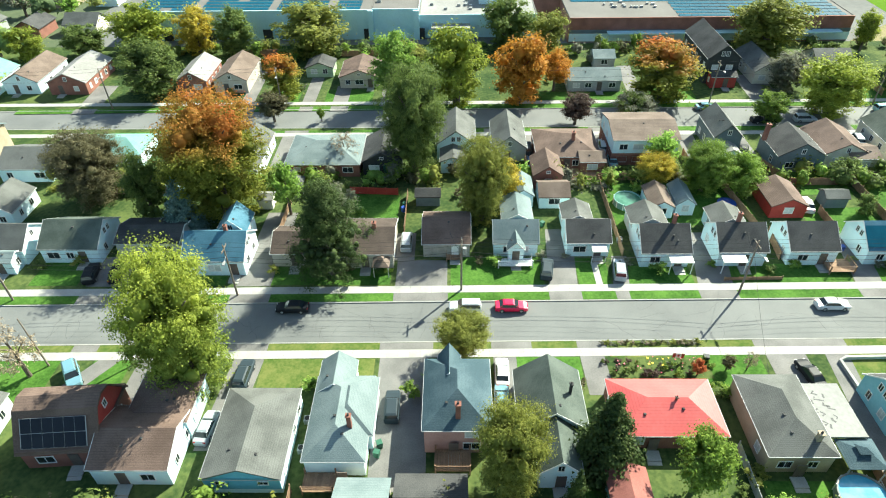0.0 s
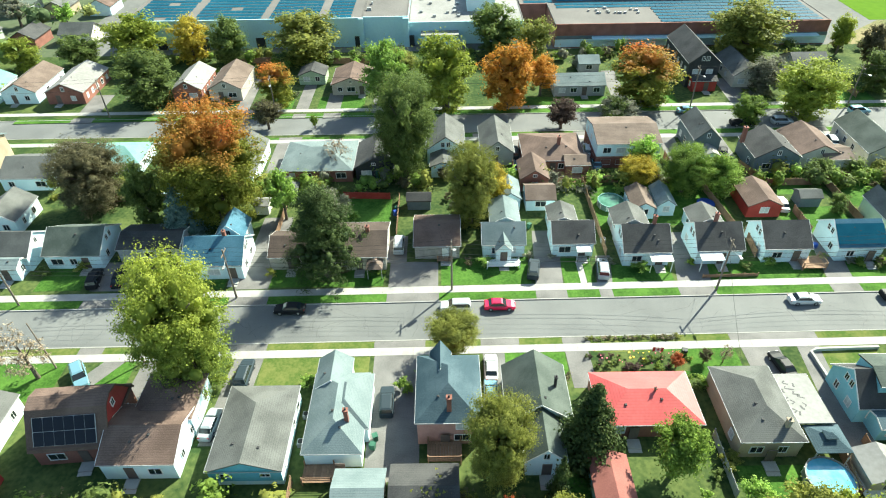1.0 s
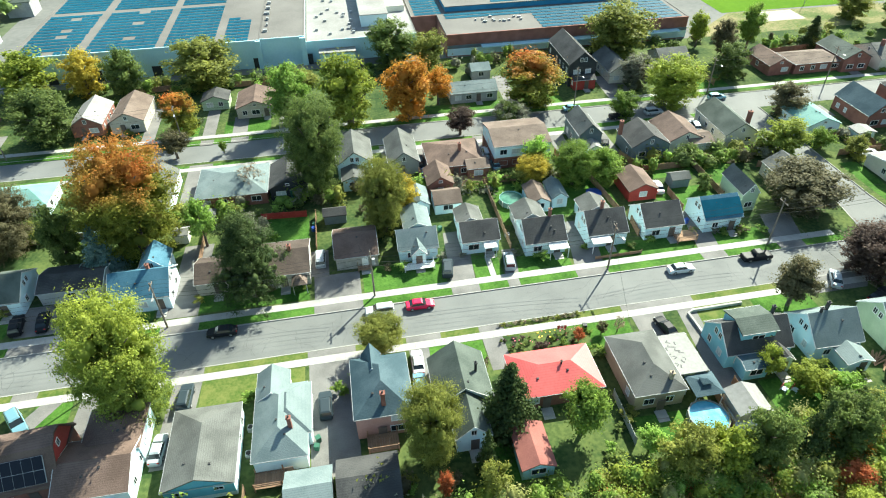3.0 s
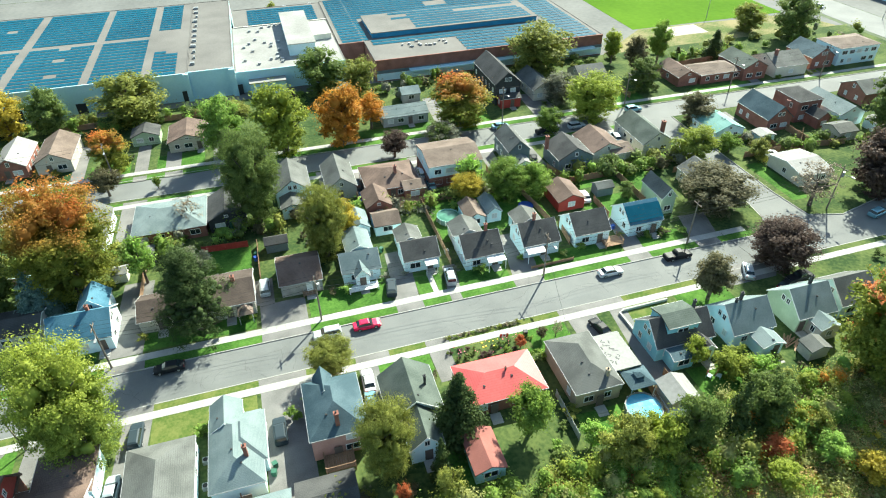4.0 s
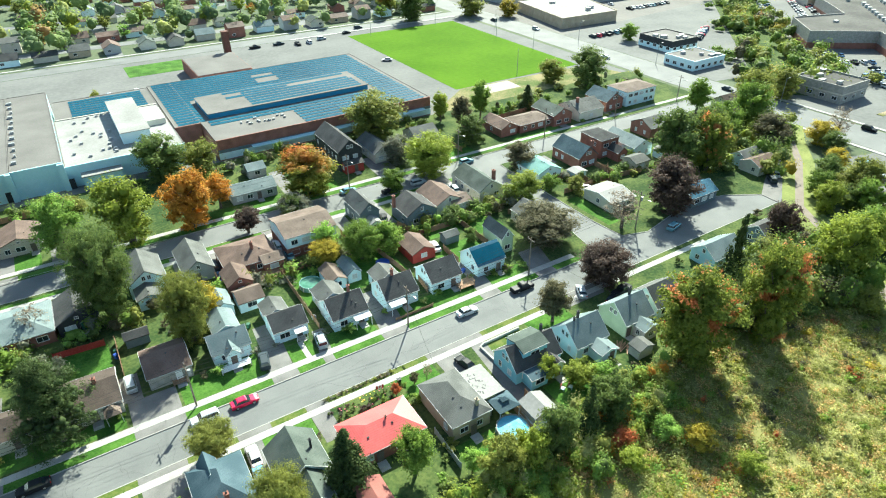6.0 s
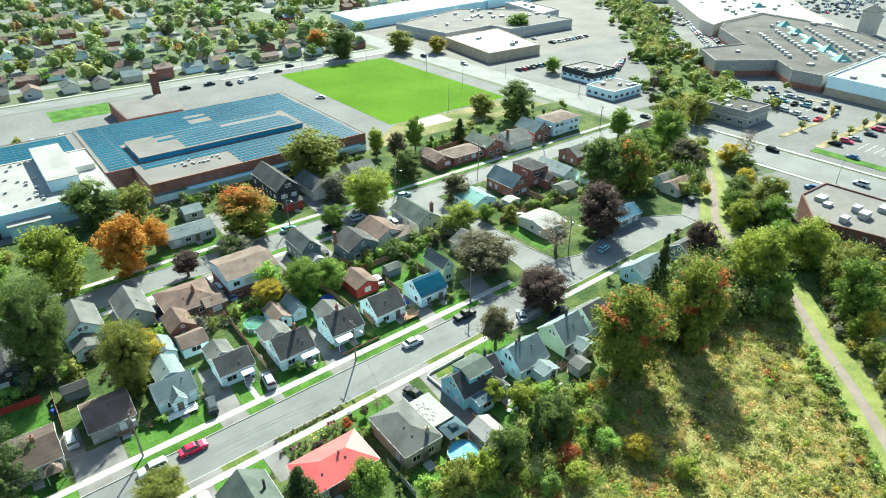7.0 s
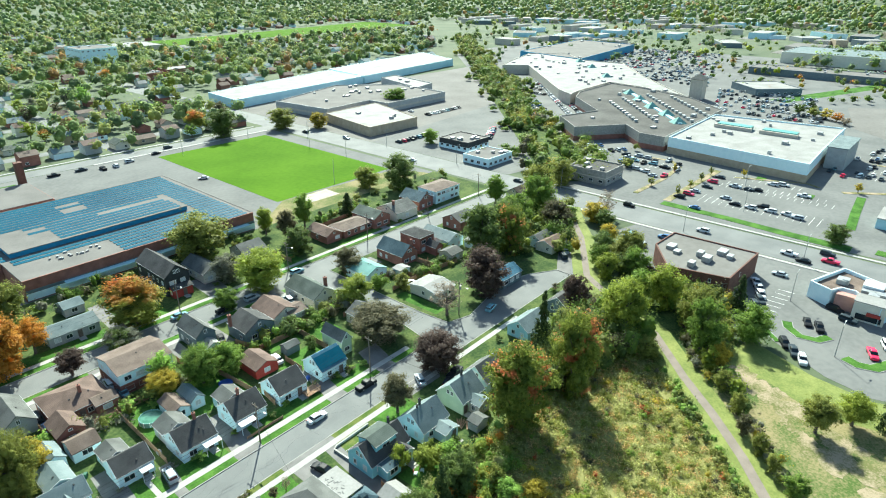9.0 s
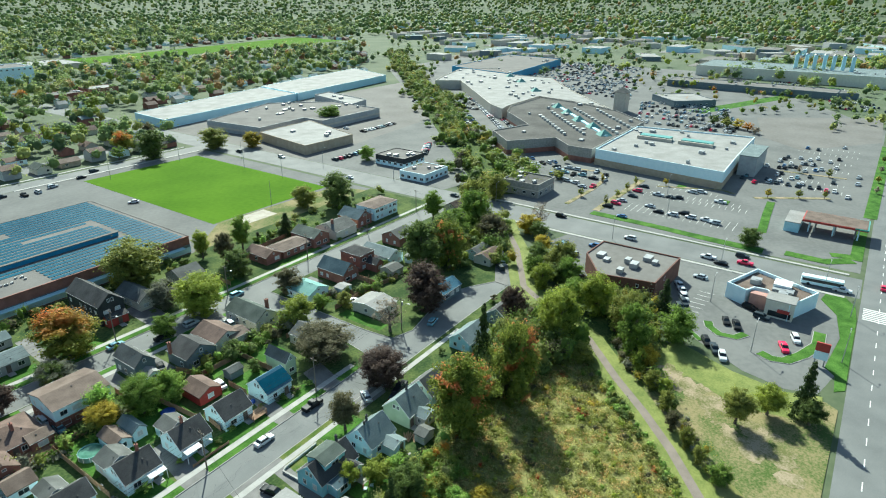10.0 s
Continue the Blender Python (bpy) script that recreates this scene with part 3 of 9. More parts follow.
def half_hip_roof(bm, x0, x1, y0, y1, e, r, t=0.2):
    """A ridge along y: gable at the south end, hip at the north end."""
    xm, k = (x0 + x1) / 2, (x1 - x0) * 0.45
    v = [(x0, y0, e), (x1, y0, e), (x1, y1, e), (x0, y1, e), (xm, y0, e + r), (xm, y1 - k, e + r)]
    v += [(a, b, c - t) for a, b, c in v]
    return solid(bm, v, [(0, 4, 5, 3), (1, 2, 5, 4), (2, 3, 5), (6, 9, 11, 10), (7, 10, 11, 8), (8, 11, 9), (0, 3, 9, 6), (3, 2, 8, 9), (2, 1, 7, 8), (0, 6, 10, 4), (1, 4, 10, 7)])


def mass_walls(bm, x0, x1, y0, y1, e, r, axis, kind, o=0.38, base=0.0):
    a, b, c, d = x0 + o, x1 - o, y0 + o, y1 - o
    if kind == "q":
        k, m = e - 0.2 + r * o / ((x1 - x0) / 2), (a + b) / 2
        solid(bm, [(b, c, e - 0.3), (a, c, e - 0.3), (m, c, e - 0.2 + r), (b, c + 0.2, e - 0.3), (a, c + 0.2, e - 0.3), (m, c + 0.2, e - 0.2 + r)], [(2, 1, 0), (3, 4, 5), (0, 1, 4, 3), (1, 2, 5, 4), (2, 0, 3, 5)])
        return box(bm, a, b, c, d, base, e - 0.2)
    if kind != "g":
        return box(bm, a, b, c, d, base, e - (0.1 if kind == "h" else 0.0))
    if axis == "x":
        half = (y1 - y0) / 2
        k, m = e - 0.2 + r * o / half, (c + d) / 2
        v = [(a, c, base), (a, d, base), (a, d, k), (a, m, e - 0.2 + r), (a, c, k)]
        v += [(b, q, z) for _, q, z in v]
    else:
        half = (x1 - x0) / 2
        k, m = e - 0.2 + r * o / half, (a + b) / 2
        v = [(b, c, base), (a, c, base), (a, c, k), (m, c, e - 0.2 + r), (b, c, k)]
        v += [(p, d, z) for p, _, z in v]
    return solid(bm, v, [(4, 3, 2, 1, 0), (5, 6, 7, 8, 9), (0, 1, 6, 5), (1, 2, 7, 6), (2, 3, 8, 7), (3, 4, 9, 8), (4, 0, 5, 9)])


PANES = {}
TURN = {"s": 0, "e": 90, "n": 180, "w": -90}


def window(parent, x, y, z, w, h, face, glass="glass"):
    """A framed window set on a wall that faces the given way; z: its middle."""
    key = (round(w, 1), round(h, 1))
    if key not in PANES:
        t = 0.09
        fr = boxes((-w / 2, w / 2, -0.07, 0.03, h / 2 - t, h / 2), (-w / 2, w / 2, -0.1, 0.03, -h / 2, -h / 2 + t), (-w / 2, -w / 2 + t, -0.07, 0.03, -h / 2 + t, h / 2 - t),
                   (w / 2 - t, w / 2, -0.07, 0.03, -h / 2 + t, h / 2 - t), (-0.03, 0.03, -0.05, 0.03, -h / 2 + t, h / 2 - t))
        me = bpy.data.meshes.new("window")
        fr.to_mesh(me)
        fr.free()
        me.materials.append(M["trim"])
        gl = boxes((-w / 2 + t, w / 2 - t, -0.03, 0.02, -h / 2 + t, h / 2 - t))
        mg = bpy.data.meshes.new("pane")
        gl.to_mesh(mg)
        gl.free()
        mg.materials.append(M["glass"])
        PANES[key] = (me, mg)
    fr = hang("window", PANES[key][0], parent, "", pose(x, y, z, 0, 0, TURN[face]))
    gl = hang("pane", PANES[key][1], fr)
    if glass != "glass":
        paint(gl, M[glass])
    return fr


def door(parent, x, y, face, m="door", w=0.95, h=2.05, z=0.3):
    ob = part("door", boxes((-w / 2, w / 2, -0.06, 0.02, 0, h), (-w / 2 - 0.08, -w / 2, -0.09, 0.02, 0, h + 0.08), (w / 2, w / 2 + 0.08, -0.09, 0.02, 0, h + 0.08), (-w / 2, w / 2, -0.09, 0.02, h, h + 0.08)), M[m], parent)
    ob.matrix_basis = pose(x, y, z, 0, 0, TURN[face])
    return ob


VENT = []


def vent(parent, x, y, z):
    if not VENT:
        bm = box(boxes((-0.12, 0.12, -0.12, 0.12, -0.25, 0.05)), -0.17, 0.17, -0.17, 0.17, 0.05, 0.12, 0.05)
        me = bpy.data.meshes.new("roof_vent")
        bm.to_mesh(me)
        bm.free()
        me.materials.append(M["r_dark"])
        VENT.append(me)
    return hang("roof_vent", VENT[0], parent, "", pose(x, y, z))


def chimney(parent, x, y, z0, z1, s=0.55, m="brick"):
    ch = part("chimney", boxes((x - s / 2, x + s / 2, y - s / 2, y + s / 2, z0, z1), (x - s / 2 - 0.08, x + s / 2 + 0.08, y - s / 2 - 0.08, y + s / 2 + 0.08, z1, z1 + 0.12)), M[m], parent)
    part("flue", tube(bmesh.new(), (x, y, z1 + 0.12), (x, y, z1 + 0.4), min(0.13, s * 0.3), min(0.11, s * 0.25)), M["r_dark"], ch)
    return ch


def rim_wall(x0, x1, y0, y1, z0, z1, t=0.3):
    """One closed low wall round a flat roof."""
    plan = rect(x0, x1, y0, y1) + rect(x0 + t, x1 - t, y0 + t, y1 - t)
    v = [(x, y, z) for z in (z0, z1) for x, y in plan]
    f = []
    for k in range(4):
        n = (k + 1) % 4
        f += [(k, n, n + 8, k + 8), (n + 4, k + 4, k + 12, n + 12), (k + 8, n + 8, n + 12, k + 12), (n, k, k + 4, n + 4)]
    return solid(bmesh.new(), v, f)


def house(label, wall, roof, masses, chimneys=(), doors=(), near=True, name="house", category="house", group="houses", steps=True, faces="swe", blinds=0.35):
    """masses: x0, x1, y0, y1 at the eaves, eave height, rise, ridge axis, and g gable, h hip or f flat."""
    m0 = masses[0]
    cx, cy = (m0[0] + m0[1]) / 2, (m0[2] + m0[3]) / 2
    hs = thing(name, cx, cy, 0, 0, label, category, group)
    for n, row in enumerate(masses):
        x0, x1, y0, y1, e, r, axis, kind = row[:8]
        x0, x1, y0, y1 = x0 - cx, x1 - cx, y0 - cy, y1 - cy
        base = row[8] if len(row) > 8 else 0.0
        wm = M[row[9]] if len(row) > 9 else M[wall]
        rm = M[row[10]] if len(row) > 10 else M[roof]
        e += n * 0.013
        wl = part("wall", mass_walls(bmesh.new(), x0, x1, y0, y1, e, r, axis, kind, 0.22, base), wm, hs)
        bm = bmesh.new()
        if kind == "g":
            gable_roof(bm, x0, x1, y0, y1, e, r, axis)
        elif kind == "q":
            half_hip_roof(bm, x0, x1, y0, y1, e, r)
        elif kind == "h":
            hip_roof(bm, x0, x1, y0, y1, e, r)
        else:
            box(bm, x0 + 0.3, x1 - 0.3, y0 + 0.3, y1 - 0.3, e - 0.1, e + 0.06)
            part("parapet", rim_wall(x0, x1, y0, y1, e - 0.1, e + 0.28), rm, hs)
        part("roof", bm, rm, hs)
        if near and kind == "g":
            g = 0.06
            if axis == "x":
                rows = [("gutter", (x0, x1, y0 - g, y0 - 0.003, e - 0.14, e - 0.02)), ("gutter", (x0, x1, y1 + 0.003, y1 + g, e - 0.14, e - 0.02))]
            else:
                rows = [("gutter", (x0 - g, x0 - 0.003, y0, y1, e - 0.14, e - 0.02)), ("gutter", (x1 + 0.003, x1 + g, y0, y1, e - 0.14, e - 0.02))]
            for nm, q in rows:
                part(nm, boxes(q), M["gutter"], hs)
            if y0 + cy < 20 and base == 0:
                for sgn, end in ((-1, x0), (1, x1)) if axis == "x" else ((-1, y0),):
                    lo, hi = (y0, y1) if axis == "x" else (x0, x1)
                    line = [(lo, e), ((lo + hi) / 2, e + r), (hi, e)]
                    v = [(end + sgn * d, u, z + dz) if axis == "x" else (u, end + sgn * d, z + dz) for d in (0.004, 0.05) for dz in (0.015, -0.2) for u, z in line]
                    part("rake_board", solid(bmesh.new(), v, [(6, 7, 10, 9), (7, 8, 11, 10), (0, 3, 4, 1), (1, 4, 5, 2), (0, 1, 7, 6), (1, 2, 8, 7), (3, 9, 10, 4), (4, 10, 11, 5), (0, 6, 9, 3), (2, 5, 11, 8)]), M["trim"], hs)
        if near and kind in "hq":
            for q in ((x0, x1, y0 - 0.06, y0 - 0.003, e - 0.14, e - 0.02), (x0 - 0.06, x0 - 0.003, y0, y1, e - 0.14, e - 0.02), (x1 + 0.003, x1 + 0.06, y0, y1, e - 0.14, e - 0.02)):
                part("gutter", boxes(q), M["gutter"], hs)
        # windows by wall
        rows_z = [(1.65, 1.25)] if e - base < 4.4 else [(1.5, 1.2), (min(4.1, e - 0.9), 1.2)]
        if kind != "f" or near:
            for face in faces:
                a0, a1 = (x0, x1) if face == "s" else (y0, y1)
                span = a1 - a0 - 1.6
                count = max(1, int(span / 2.6))
                if (a1 - a0) < 3.0 or base > 0 and e - base < 1.6:
                    continue
                for z, hgt in rows_z:
                    if base > 0:
                        z = (base + e) / 2 + 0.05
                        hgt = min(1.0, (e - base) * 0.55)
                    for k in range(count):
                        if rng.random() < (0.08 if face == "s" else 0.3):
                            continue
                        c = a0 + 0.8 + span * (k + 0.5) / count
                        wd = rng.choice((1.2, 1.6, 2.0)) if face == "s" else rng.choice((0.9, 1.1))
                        pos = {"s": (c, y0 + 0.22), "w": (x0 + 0.22, c), "e": (x1 - 0.22, c)}[face]
                        if any(abs(pos[0] + cx - dx) < wd / 2 + 0.7 and df == face and abs(pos[1] + cy - dy) < 1.2 for dx, dy, df, *_ in doors):
                            continue
                        window(hs, *pos, z, wd, hgt, face, "blind" if rng.random() < blinds else "glass")
                if kind == "g" and r > 1.7 and base == 0 and ((axis == "x" and face in "we") or (axis == "y" and face == "s")):
                    mid = (a0 + a1) / 2
                    for dx in ((-0.55, 0.55) if r > 2.6 else (0,)):
                        pos = {"s": (mid + dx, y0 + 0.22), "w": (x0 + 0.22, mid + dx), "e": (x1 - 0.22, mid + dx)}[face]
                        window(hs, *pos, e + r * 0.34, 0.8, 1.1 if r > 2 else 0.6, face)
        if near and kind in "ghq" and base == 0:
            for _ in range(rng.choice((1, 1, 2))):
                u, v = rng.uniform(0.25, 0.75), rng.uniform(0.15, 0.4)
                px, py = x0 + (x1 - x0) * u, y0 + (y1 - y0) * v
                half = (y1 - y0) / 2 if (axis == "x" or kind == "h" and x1 - x0 >= y1 - y0) else (x1 - x0) / 2
                reach = min(py - y0, y1 - py) if axis == "x" else min(px - x0, x1 - px)
                if kind == "h":
                    reach = min(py - y0, y1 - py, px - x0, x1 - px)
                    half = min(x1 - x0, y1 - y0) / 2
                vent(hs, px, py, e + r * min(1, reach / half))
    for c in chimneys:
        chimney(hs, c[0] - cx, c[1] - cy, c[2], c[3], *c[4:])
    for x, y, face, *m in doors:
        d = {"s": (0, -1), "w": (-1, 0), "e": (1, 0)}[face]
        x, y = x + d[0] * 0.16, y + d[1] * 0.16
        door(hs, x - cx, y - cy, face, m[0] if m else "door")
        if steps:
            px, py = x - cx + d[0] * 0.75, y - cy + d[1] * 0.75
            part("porch_step", boxes((px - 0.8, px + 0.8, py - 0.65, py + 0.65, 0, 0.34), (px - 0.8 + d[0] * 0.5, px + 0.8 + d[0] * 0.5, py - 0.65 + d[1] * 0.5, py + 0.65 + d[1] * 0.5, 0, 0.2)), M["concrete"], hs)
    return hs


def awning(hs, x0, x1, y0, y1, z, m="trim", posts=True):
    """A small porch roof on two thin posts, in world places."""
    cx, cy = hs.matrix_basis.translation.x, hs.matrix_basis.translation.y
    x0, x1, y0, y1 = x0 - cx, x1 - cx, y0 - cy, y1 - cy
    v = [(x0, y0, z - 0.25), (x1, y0, z - 0.25), (x1, y1, z), (x0, y1, z)]
    v += [(a, b, c - 0.12) for a, b, c in v]
    part("awning", solid(bmesh.new(), v, [(0, 1, 2, 3), (7, 6, 5, 4), (0, 4, 5, 1), (1, 5, 6, 2), (2, 6, 7, 3), (3, 7, 4, 0)]), M[m], hs)
    if posts:
        for x in (x0 + 0.12, x1 - 0.12):
            part("post", boxes((x - 0.06, x + 0.06, y0 + 0.06, y0 + 0.18, 0, z - 0.34)), M["trim"], hs)


def deck(label, x0, x1, y0, y1, z=0.8, m="wood", rail="swe", name="deck"):
    """A raised timber deck with boards, posts and rails."""
    cx, cy = (x0 + x1) / 2, (y0 + y1) / 2
    d = thing(name, cx, cy, 0, 0, label, "deck", "decks")
    x0, x1, y0, y1 = x0 - cx, x1 - cx, y0 - cy, y1 - cy
    n = max(3, int((x1 - x0) / 0.3))
    for k in range(n):
        a = x0 + (x1 - x0) * k / n
        part("plank", boxes((a + 0.01, a + (x1 - x0) / n - 0.01, y0, y1, z - 0.08, z)), M[m], d)
    for x in (x0 + 0.1, x1 - 0.1):
        for y in (y0 + 0.1, y1 - 0.1):
            part("post", boxes((x - 0.07, x + 0.07, y - 0.07, y + 0.07, 0, z + 0.95)), M[m], d)
    for s in rail:
        q = {"s": (x0, x1, y0, y0 + 0.06), "w": (x0, x0 + 0.06, y0, y1), "e": (x1 - 0.06, x1, y0, y1)}[s]
        part("rail", boxes((*q, z + 0.85, z + 0.93), (*q, z + 0.15, z + 0.2), (*q, z + 0.5, z + 0.55)), M[m], d)
    return d


FRONT = "small white house with a dark roof"
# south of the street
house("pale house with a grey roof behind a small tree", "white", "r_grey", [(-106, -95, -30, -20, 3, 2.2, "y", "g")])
barn = house("dark red gambrel-roofed house with solar panels on its roof", "brick", "r_brown", [(-89.8, -80.8, -28.2, -19.2, 3.2, 1.4, "x", "f")], doors=((-84, -27.82, "s"),), blinds=0.1)
house("low house with a brown shingle roof and white gable end", "white", "r_brown", [(-80.9, -72.0, -30.4, -22.0, 3.3, 1.6, "x", "g"), (-79.2, -71.8, -24.5, -17.4, 3.5, 1.3, "y", "h")], doors=((-77.5, -30.02, "s"),))
grey_house = house("long low white house, grey gable roof, gable tinted as sky-lit shade", "white", "r_grey", [(-68.4, -59.7, -31.3, -19.3, 3.1, 1.75, "y", "q")], blinds=0.1, faces="we")
# Added thin face: paints the blue sky-lit shade onto the white gable.
part("gable_cladding", solid(bmesh.new(), [(-4.12, y, 1.0) for y in (-5.84, -5.8)] + [(4.12, y, 1.0) for y in (-5.84, -5.8)] + [(4.12, y, 2.98) for y in (-5.84, -5.8)] + [(0, y, 4.62) for y in (-5.84, -5.8)] + [(-4.12, y, 2.98) for y in (-5.84, -5.8)],
     [(0, 2, 4, 6, 8), (9, 7, 5, 3, 1), (0, 1, 3, 2), (2, 3, 5, 4), (4, 5, 7, 6), (6, 7, 9, 8), (8, 9, 1, 0)]), M["sky_shade"], grey_house, "white gable face tinted as blue sky-lit shade")
for x in (-2.3, 2.3):
    window(grey_house, x, -5.84, 2.2, 1.2, 0.7, "s")
house("pale bungalow with a blue-grey hip roof and brick chimney", "white", "r_pale", [(-58.0, -51.0, -29.2, -17.4, 3.1, 2.1, "y", "h"), (-57.9, -53.4, -20.0, -14.9, 3.1, 1.7, "y", "g"), (-56.5, -50.5, -25.9, -17.6, 3.1, 1.9, "x", "h")],
      [(-53.0, -25.5, 3.5, 6.2, 0.48)], [(-53.5, -29.82, "s")])
house("pink brick house with a dark blue slate roof", "pink", "r_slate", [(-45.0, -37.1, -26.3, -16.0, 4.6, 2.6, "y", "h"), (-43.4, -40.6, -20.0, -15.4, 4.6, 2.2, "y", "g")], [(-41.0, -25.0, 5.0, 7.6, 0.55)], [(-41.5, -26.22, "s")])
house("house with steep dark green-grey cross gables", "white", "r_green", [(-34.2, -26.2, -25.0, -16.4, 3.0, 3.0, "y", "g"), (-32.6, -27.8, -30.6, -22, 3.2, 2.2, "y", "g")], [(-28.0, -21.0, 4.0, 6.0, 0.3, "r_dark")], [(-30.0, -30.2, "s")], blinds=0.2)
house("dark brick bungalow with a bright red metal hip roof", "brick", "r_red", [(-23.1, -10.7, -25.7, -17.6, 2.8, 1.7, "x", "h")], [(-16.0, -21.9, 3.5, 4.75, 0.2, "r_brown")], [(-19, -25.62, "s")])
house("beige brick house with a long grey hip roof", "buff", "r_grey", [(-7.8, -0.2, -28.6, -17.4, 3.4, 1.9, "y", "h")], [(-2.2, -27.0, 3.5, 5.3, 0.5, "buff")], [(-4.0, -28.82, "s")])
s11 = house("pale blue house with a green-roofed shed dormer", "cyan", "r_dark", [(8.2, 18.6, -24.0, -16.9, 3.0, 3.2, "x", "g"), (10.4, 16.2, -22.8, -17.6, 5.6, 0.8, "x", "g", 3.2, "cyan", "r_green"), (9.6, 13.6, -26.6, -23.4, 2.6, 0.5, "x", "g", 0, "cyan", "r_slate"), (14.6, 17.4, -26.2, -23.4, 2.8, 1.0, "y", "g", 0, "white", "r_dark")],
             [(17.0, -19.4, 4.0, 6.9, 0.4, "r_dark")], [(16.0, -25.82, "s")])
house("white house with a steep grey roof and low back wing", "white", "r_pale", [(21.3, 29.2, -25.0, -17.4, 3.0, 3.4, "x", "g"), (24.2, 28.4, -28.3, -24.2, 2.6, 0.8, "y", "g", 0, "white", "r_pale")], [(25.0, -20.4, 5, 7.2, 0.4, "r_dark"), (23.4, -21.2, 5, 7.0, 0.3, "r_dark")], [(27, -27.9, "s")])
house("pale green house with a steep grey roof", "sage", "r_pale", [(33.4, 41.0, -25.2, -17.4, 3.2, 3.4, "x", "g"), (35.4, 39.4, -28.0, -24.4, 2.8, 1.0, "y", "g", 0, "beige", "r_pale")], [(38.2, -20.6, 5, 7.6, 0.4, "r_dark")], [(34.5, -24.82, "s")])
house("white house with a grey roof among trees", "white", "r_grey", [(42.6, 50.2, -24.6, -17.2, 3.0, 3.2, "x", "g")])
house("pale blue house half hidden by a conifer", "aqua", "r_pale", [(66.5, 76.5, -19.5, -12.6, 3.0, 2.4, "x", "g")])
house("small white house beside a driveway under trees", "white", "r_grey", [(119.0, 128.0, 10.4, 16.6, 2.8, 1.8, "x", "g")], doors=((123.5, 10.78, "s"),))
house("small house with a brown-grey roof by the main road", "beige", "r_umber", [(154.5, 162.8, 43.6, 50.8, 3.2, 2.3, "x", "g")])
house("grey house at the end of the street", "slate", "r_dark", [(84, 93, -20.5, -13.5, 3.0, 2.4, "x", "g")])

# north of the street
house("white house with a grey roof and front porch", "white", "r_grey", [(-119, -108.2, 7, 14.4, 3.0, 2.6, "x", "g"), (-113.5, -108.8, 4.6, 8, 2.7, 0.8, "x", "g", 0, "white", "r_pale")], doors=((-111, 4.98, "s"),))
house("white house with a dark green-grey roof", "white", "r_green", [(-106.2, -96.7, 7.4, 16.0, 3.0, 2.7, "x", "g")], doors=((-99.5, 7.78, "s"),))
house("low dark-roofed house half hidden by a tree", "grey", "r_dark", [(-95.0, -84.5, 9.0, 16.0, 2.8, 1.2, "x", "g")])
house("white house with a bright blue shingle roof", "white", "r_blue", [(-82.6, -73.0, 4.3, 12.3, 3.1, 2.8, "x", "g"), (-79.4, -74.4, 11.4, 16.8, 3.2, 2.4, "y", "g", 0, "white", "r_blue")], [(-76.3, 8.6, 5, 6.6, 0.5)], [(-74.8, 4.68, "s")])
house("low bungalow with a dark brown roof behind a tree", "beige", "r_umber", [(-69.6, -60.2, 6.4, 13.6, 2.8, 1.7, "x", "g")], doors=((-66, 6.78, "s"),))
house("low bungalow with a dark brown roof and gazebo porch", "beige", "r_umber", [(-60.0, -50.5, 6.0, 15.4, 3.0, 1.8, "x", "g")], [(-53.8, 10.6, 4, 5.6, 0.6)], [(-55.0, 6.38, "s")])
n6 = house("small grey stone house with a brown shingle roof", "stone", "r_brown", [(-46.4, -38.7, 8.6, 17.4, 2.9, 2.1, "x", "g")], doors=((-41.2, 8.98, "s", "trim"),))
n7 = house("white cottage with a pale grey roof and gabled portico", "white", "r_pale", [(-35.3, -28.1, 8.7, 15.0, 2.9, 2.4, "x", "g"), (-33.2, -30.4, 7.2, 11.6, 2.8, 1.5, "y", "g", 0, "white", "r_pale"), (-33.6, -28.4, 14.6, 21.4, 2.8, 1.4, "y", "g", 0, "white", "r_pale")], doors=((-31.8, 7.58, "s"),))
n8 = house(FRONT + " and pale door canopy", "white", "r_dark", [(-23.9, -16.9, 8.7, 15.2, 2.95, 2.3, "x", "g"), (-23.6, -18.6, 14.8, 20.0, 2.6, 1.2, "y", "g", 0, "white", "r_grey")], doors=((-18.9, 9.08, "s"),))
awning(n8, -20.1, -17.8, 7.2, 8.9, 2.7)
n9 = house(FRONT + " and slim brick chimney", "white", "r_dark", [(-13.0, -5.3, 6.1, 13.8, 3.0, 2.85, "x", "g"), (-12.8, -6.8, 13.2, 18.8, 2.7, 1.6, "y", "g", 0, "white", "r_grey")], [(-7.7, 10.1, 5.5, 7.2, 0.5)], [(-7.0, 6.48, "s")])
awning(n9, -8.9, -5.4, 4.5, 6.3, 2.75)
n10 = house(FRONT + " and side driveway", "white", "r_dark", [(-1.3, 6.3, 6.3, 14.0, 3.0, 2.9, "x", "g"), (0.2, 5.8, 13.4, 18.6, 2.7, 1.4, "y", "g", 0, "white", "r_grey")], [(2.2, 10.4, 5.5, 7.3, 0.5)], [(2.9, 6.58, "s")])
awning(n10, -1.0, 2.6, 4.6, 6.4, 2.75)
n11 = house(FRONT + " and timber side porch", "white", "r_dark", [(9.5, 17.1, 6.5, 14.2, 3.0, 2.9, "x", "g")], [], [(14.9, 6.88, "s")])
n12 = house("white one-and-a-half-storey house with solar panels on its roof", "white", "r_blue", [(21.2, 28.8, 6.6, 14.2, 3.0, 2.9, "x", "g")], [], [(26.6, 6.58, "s")])
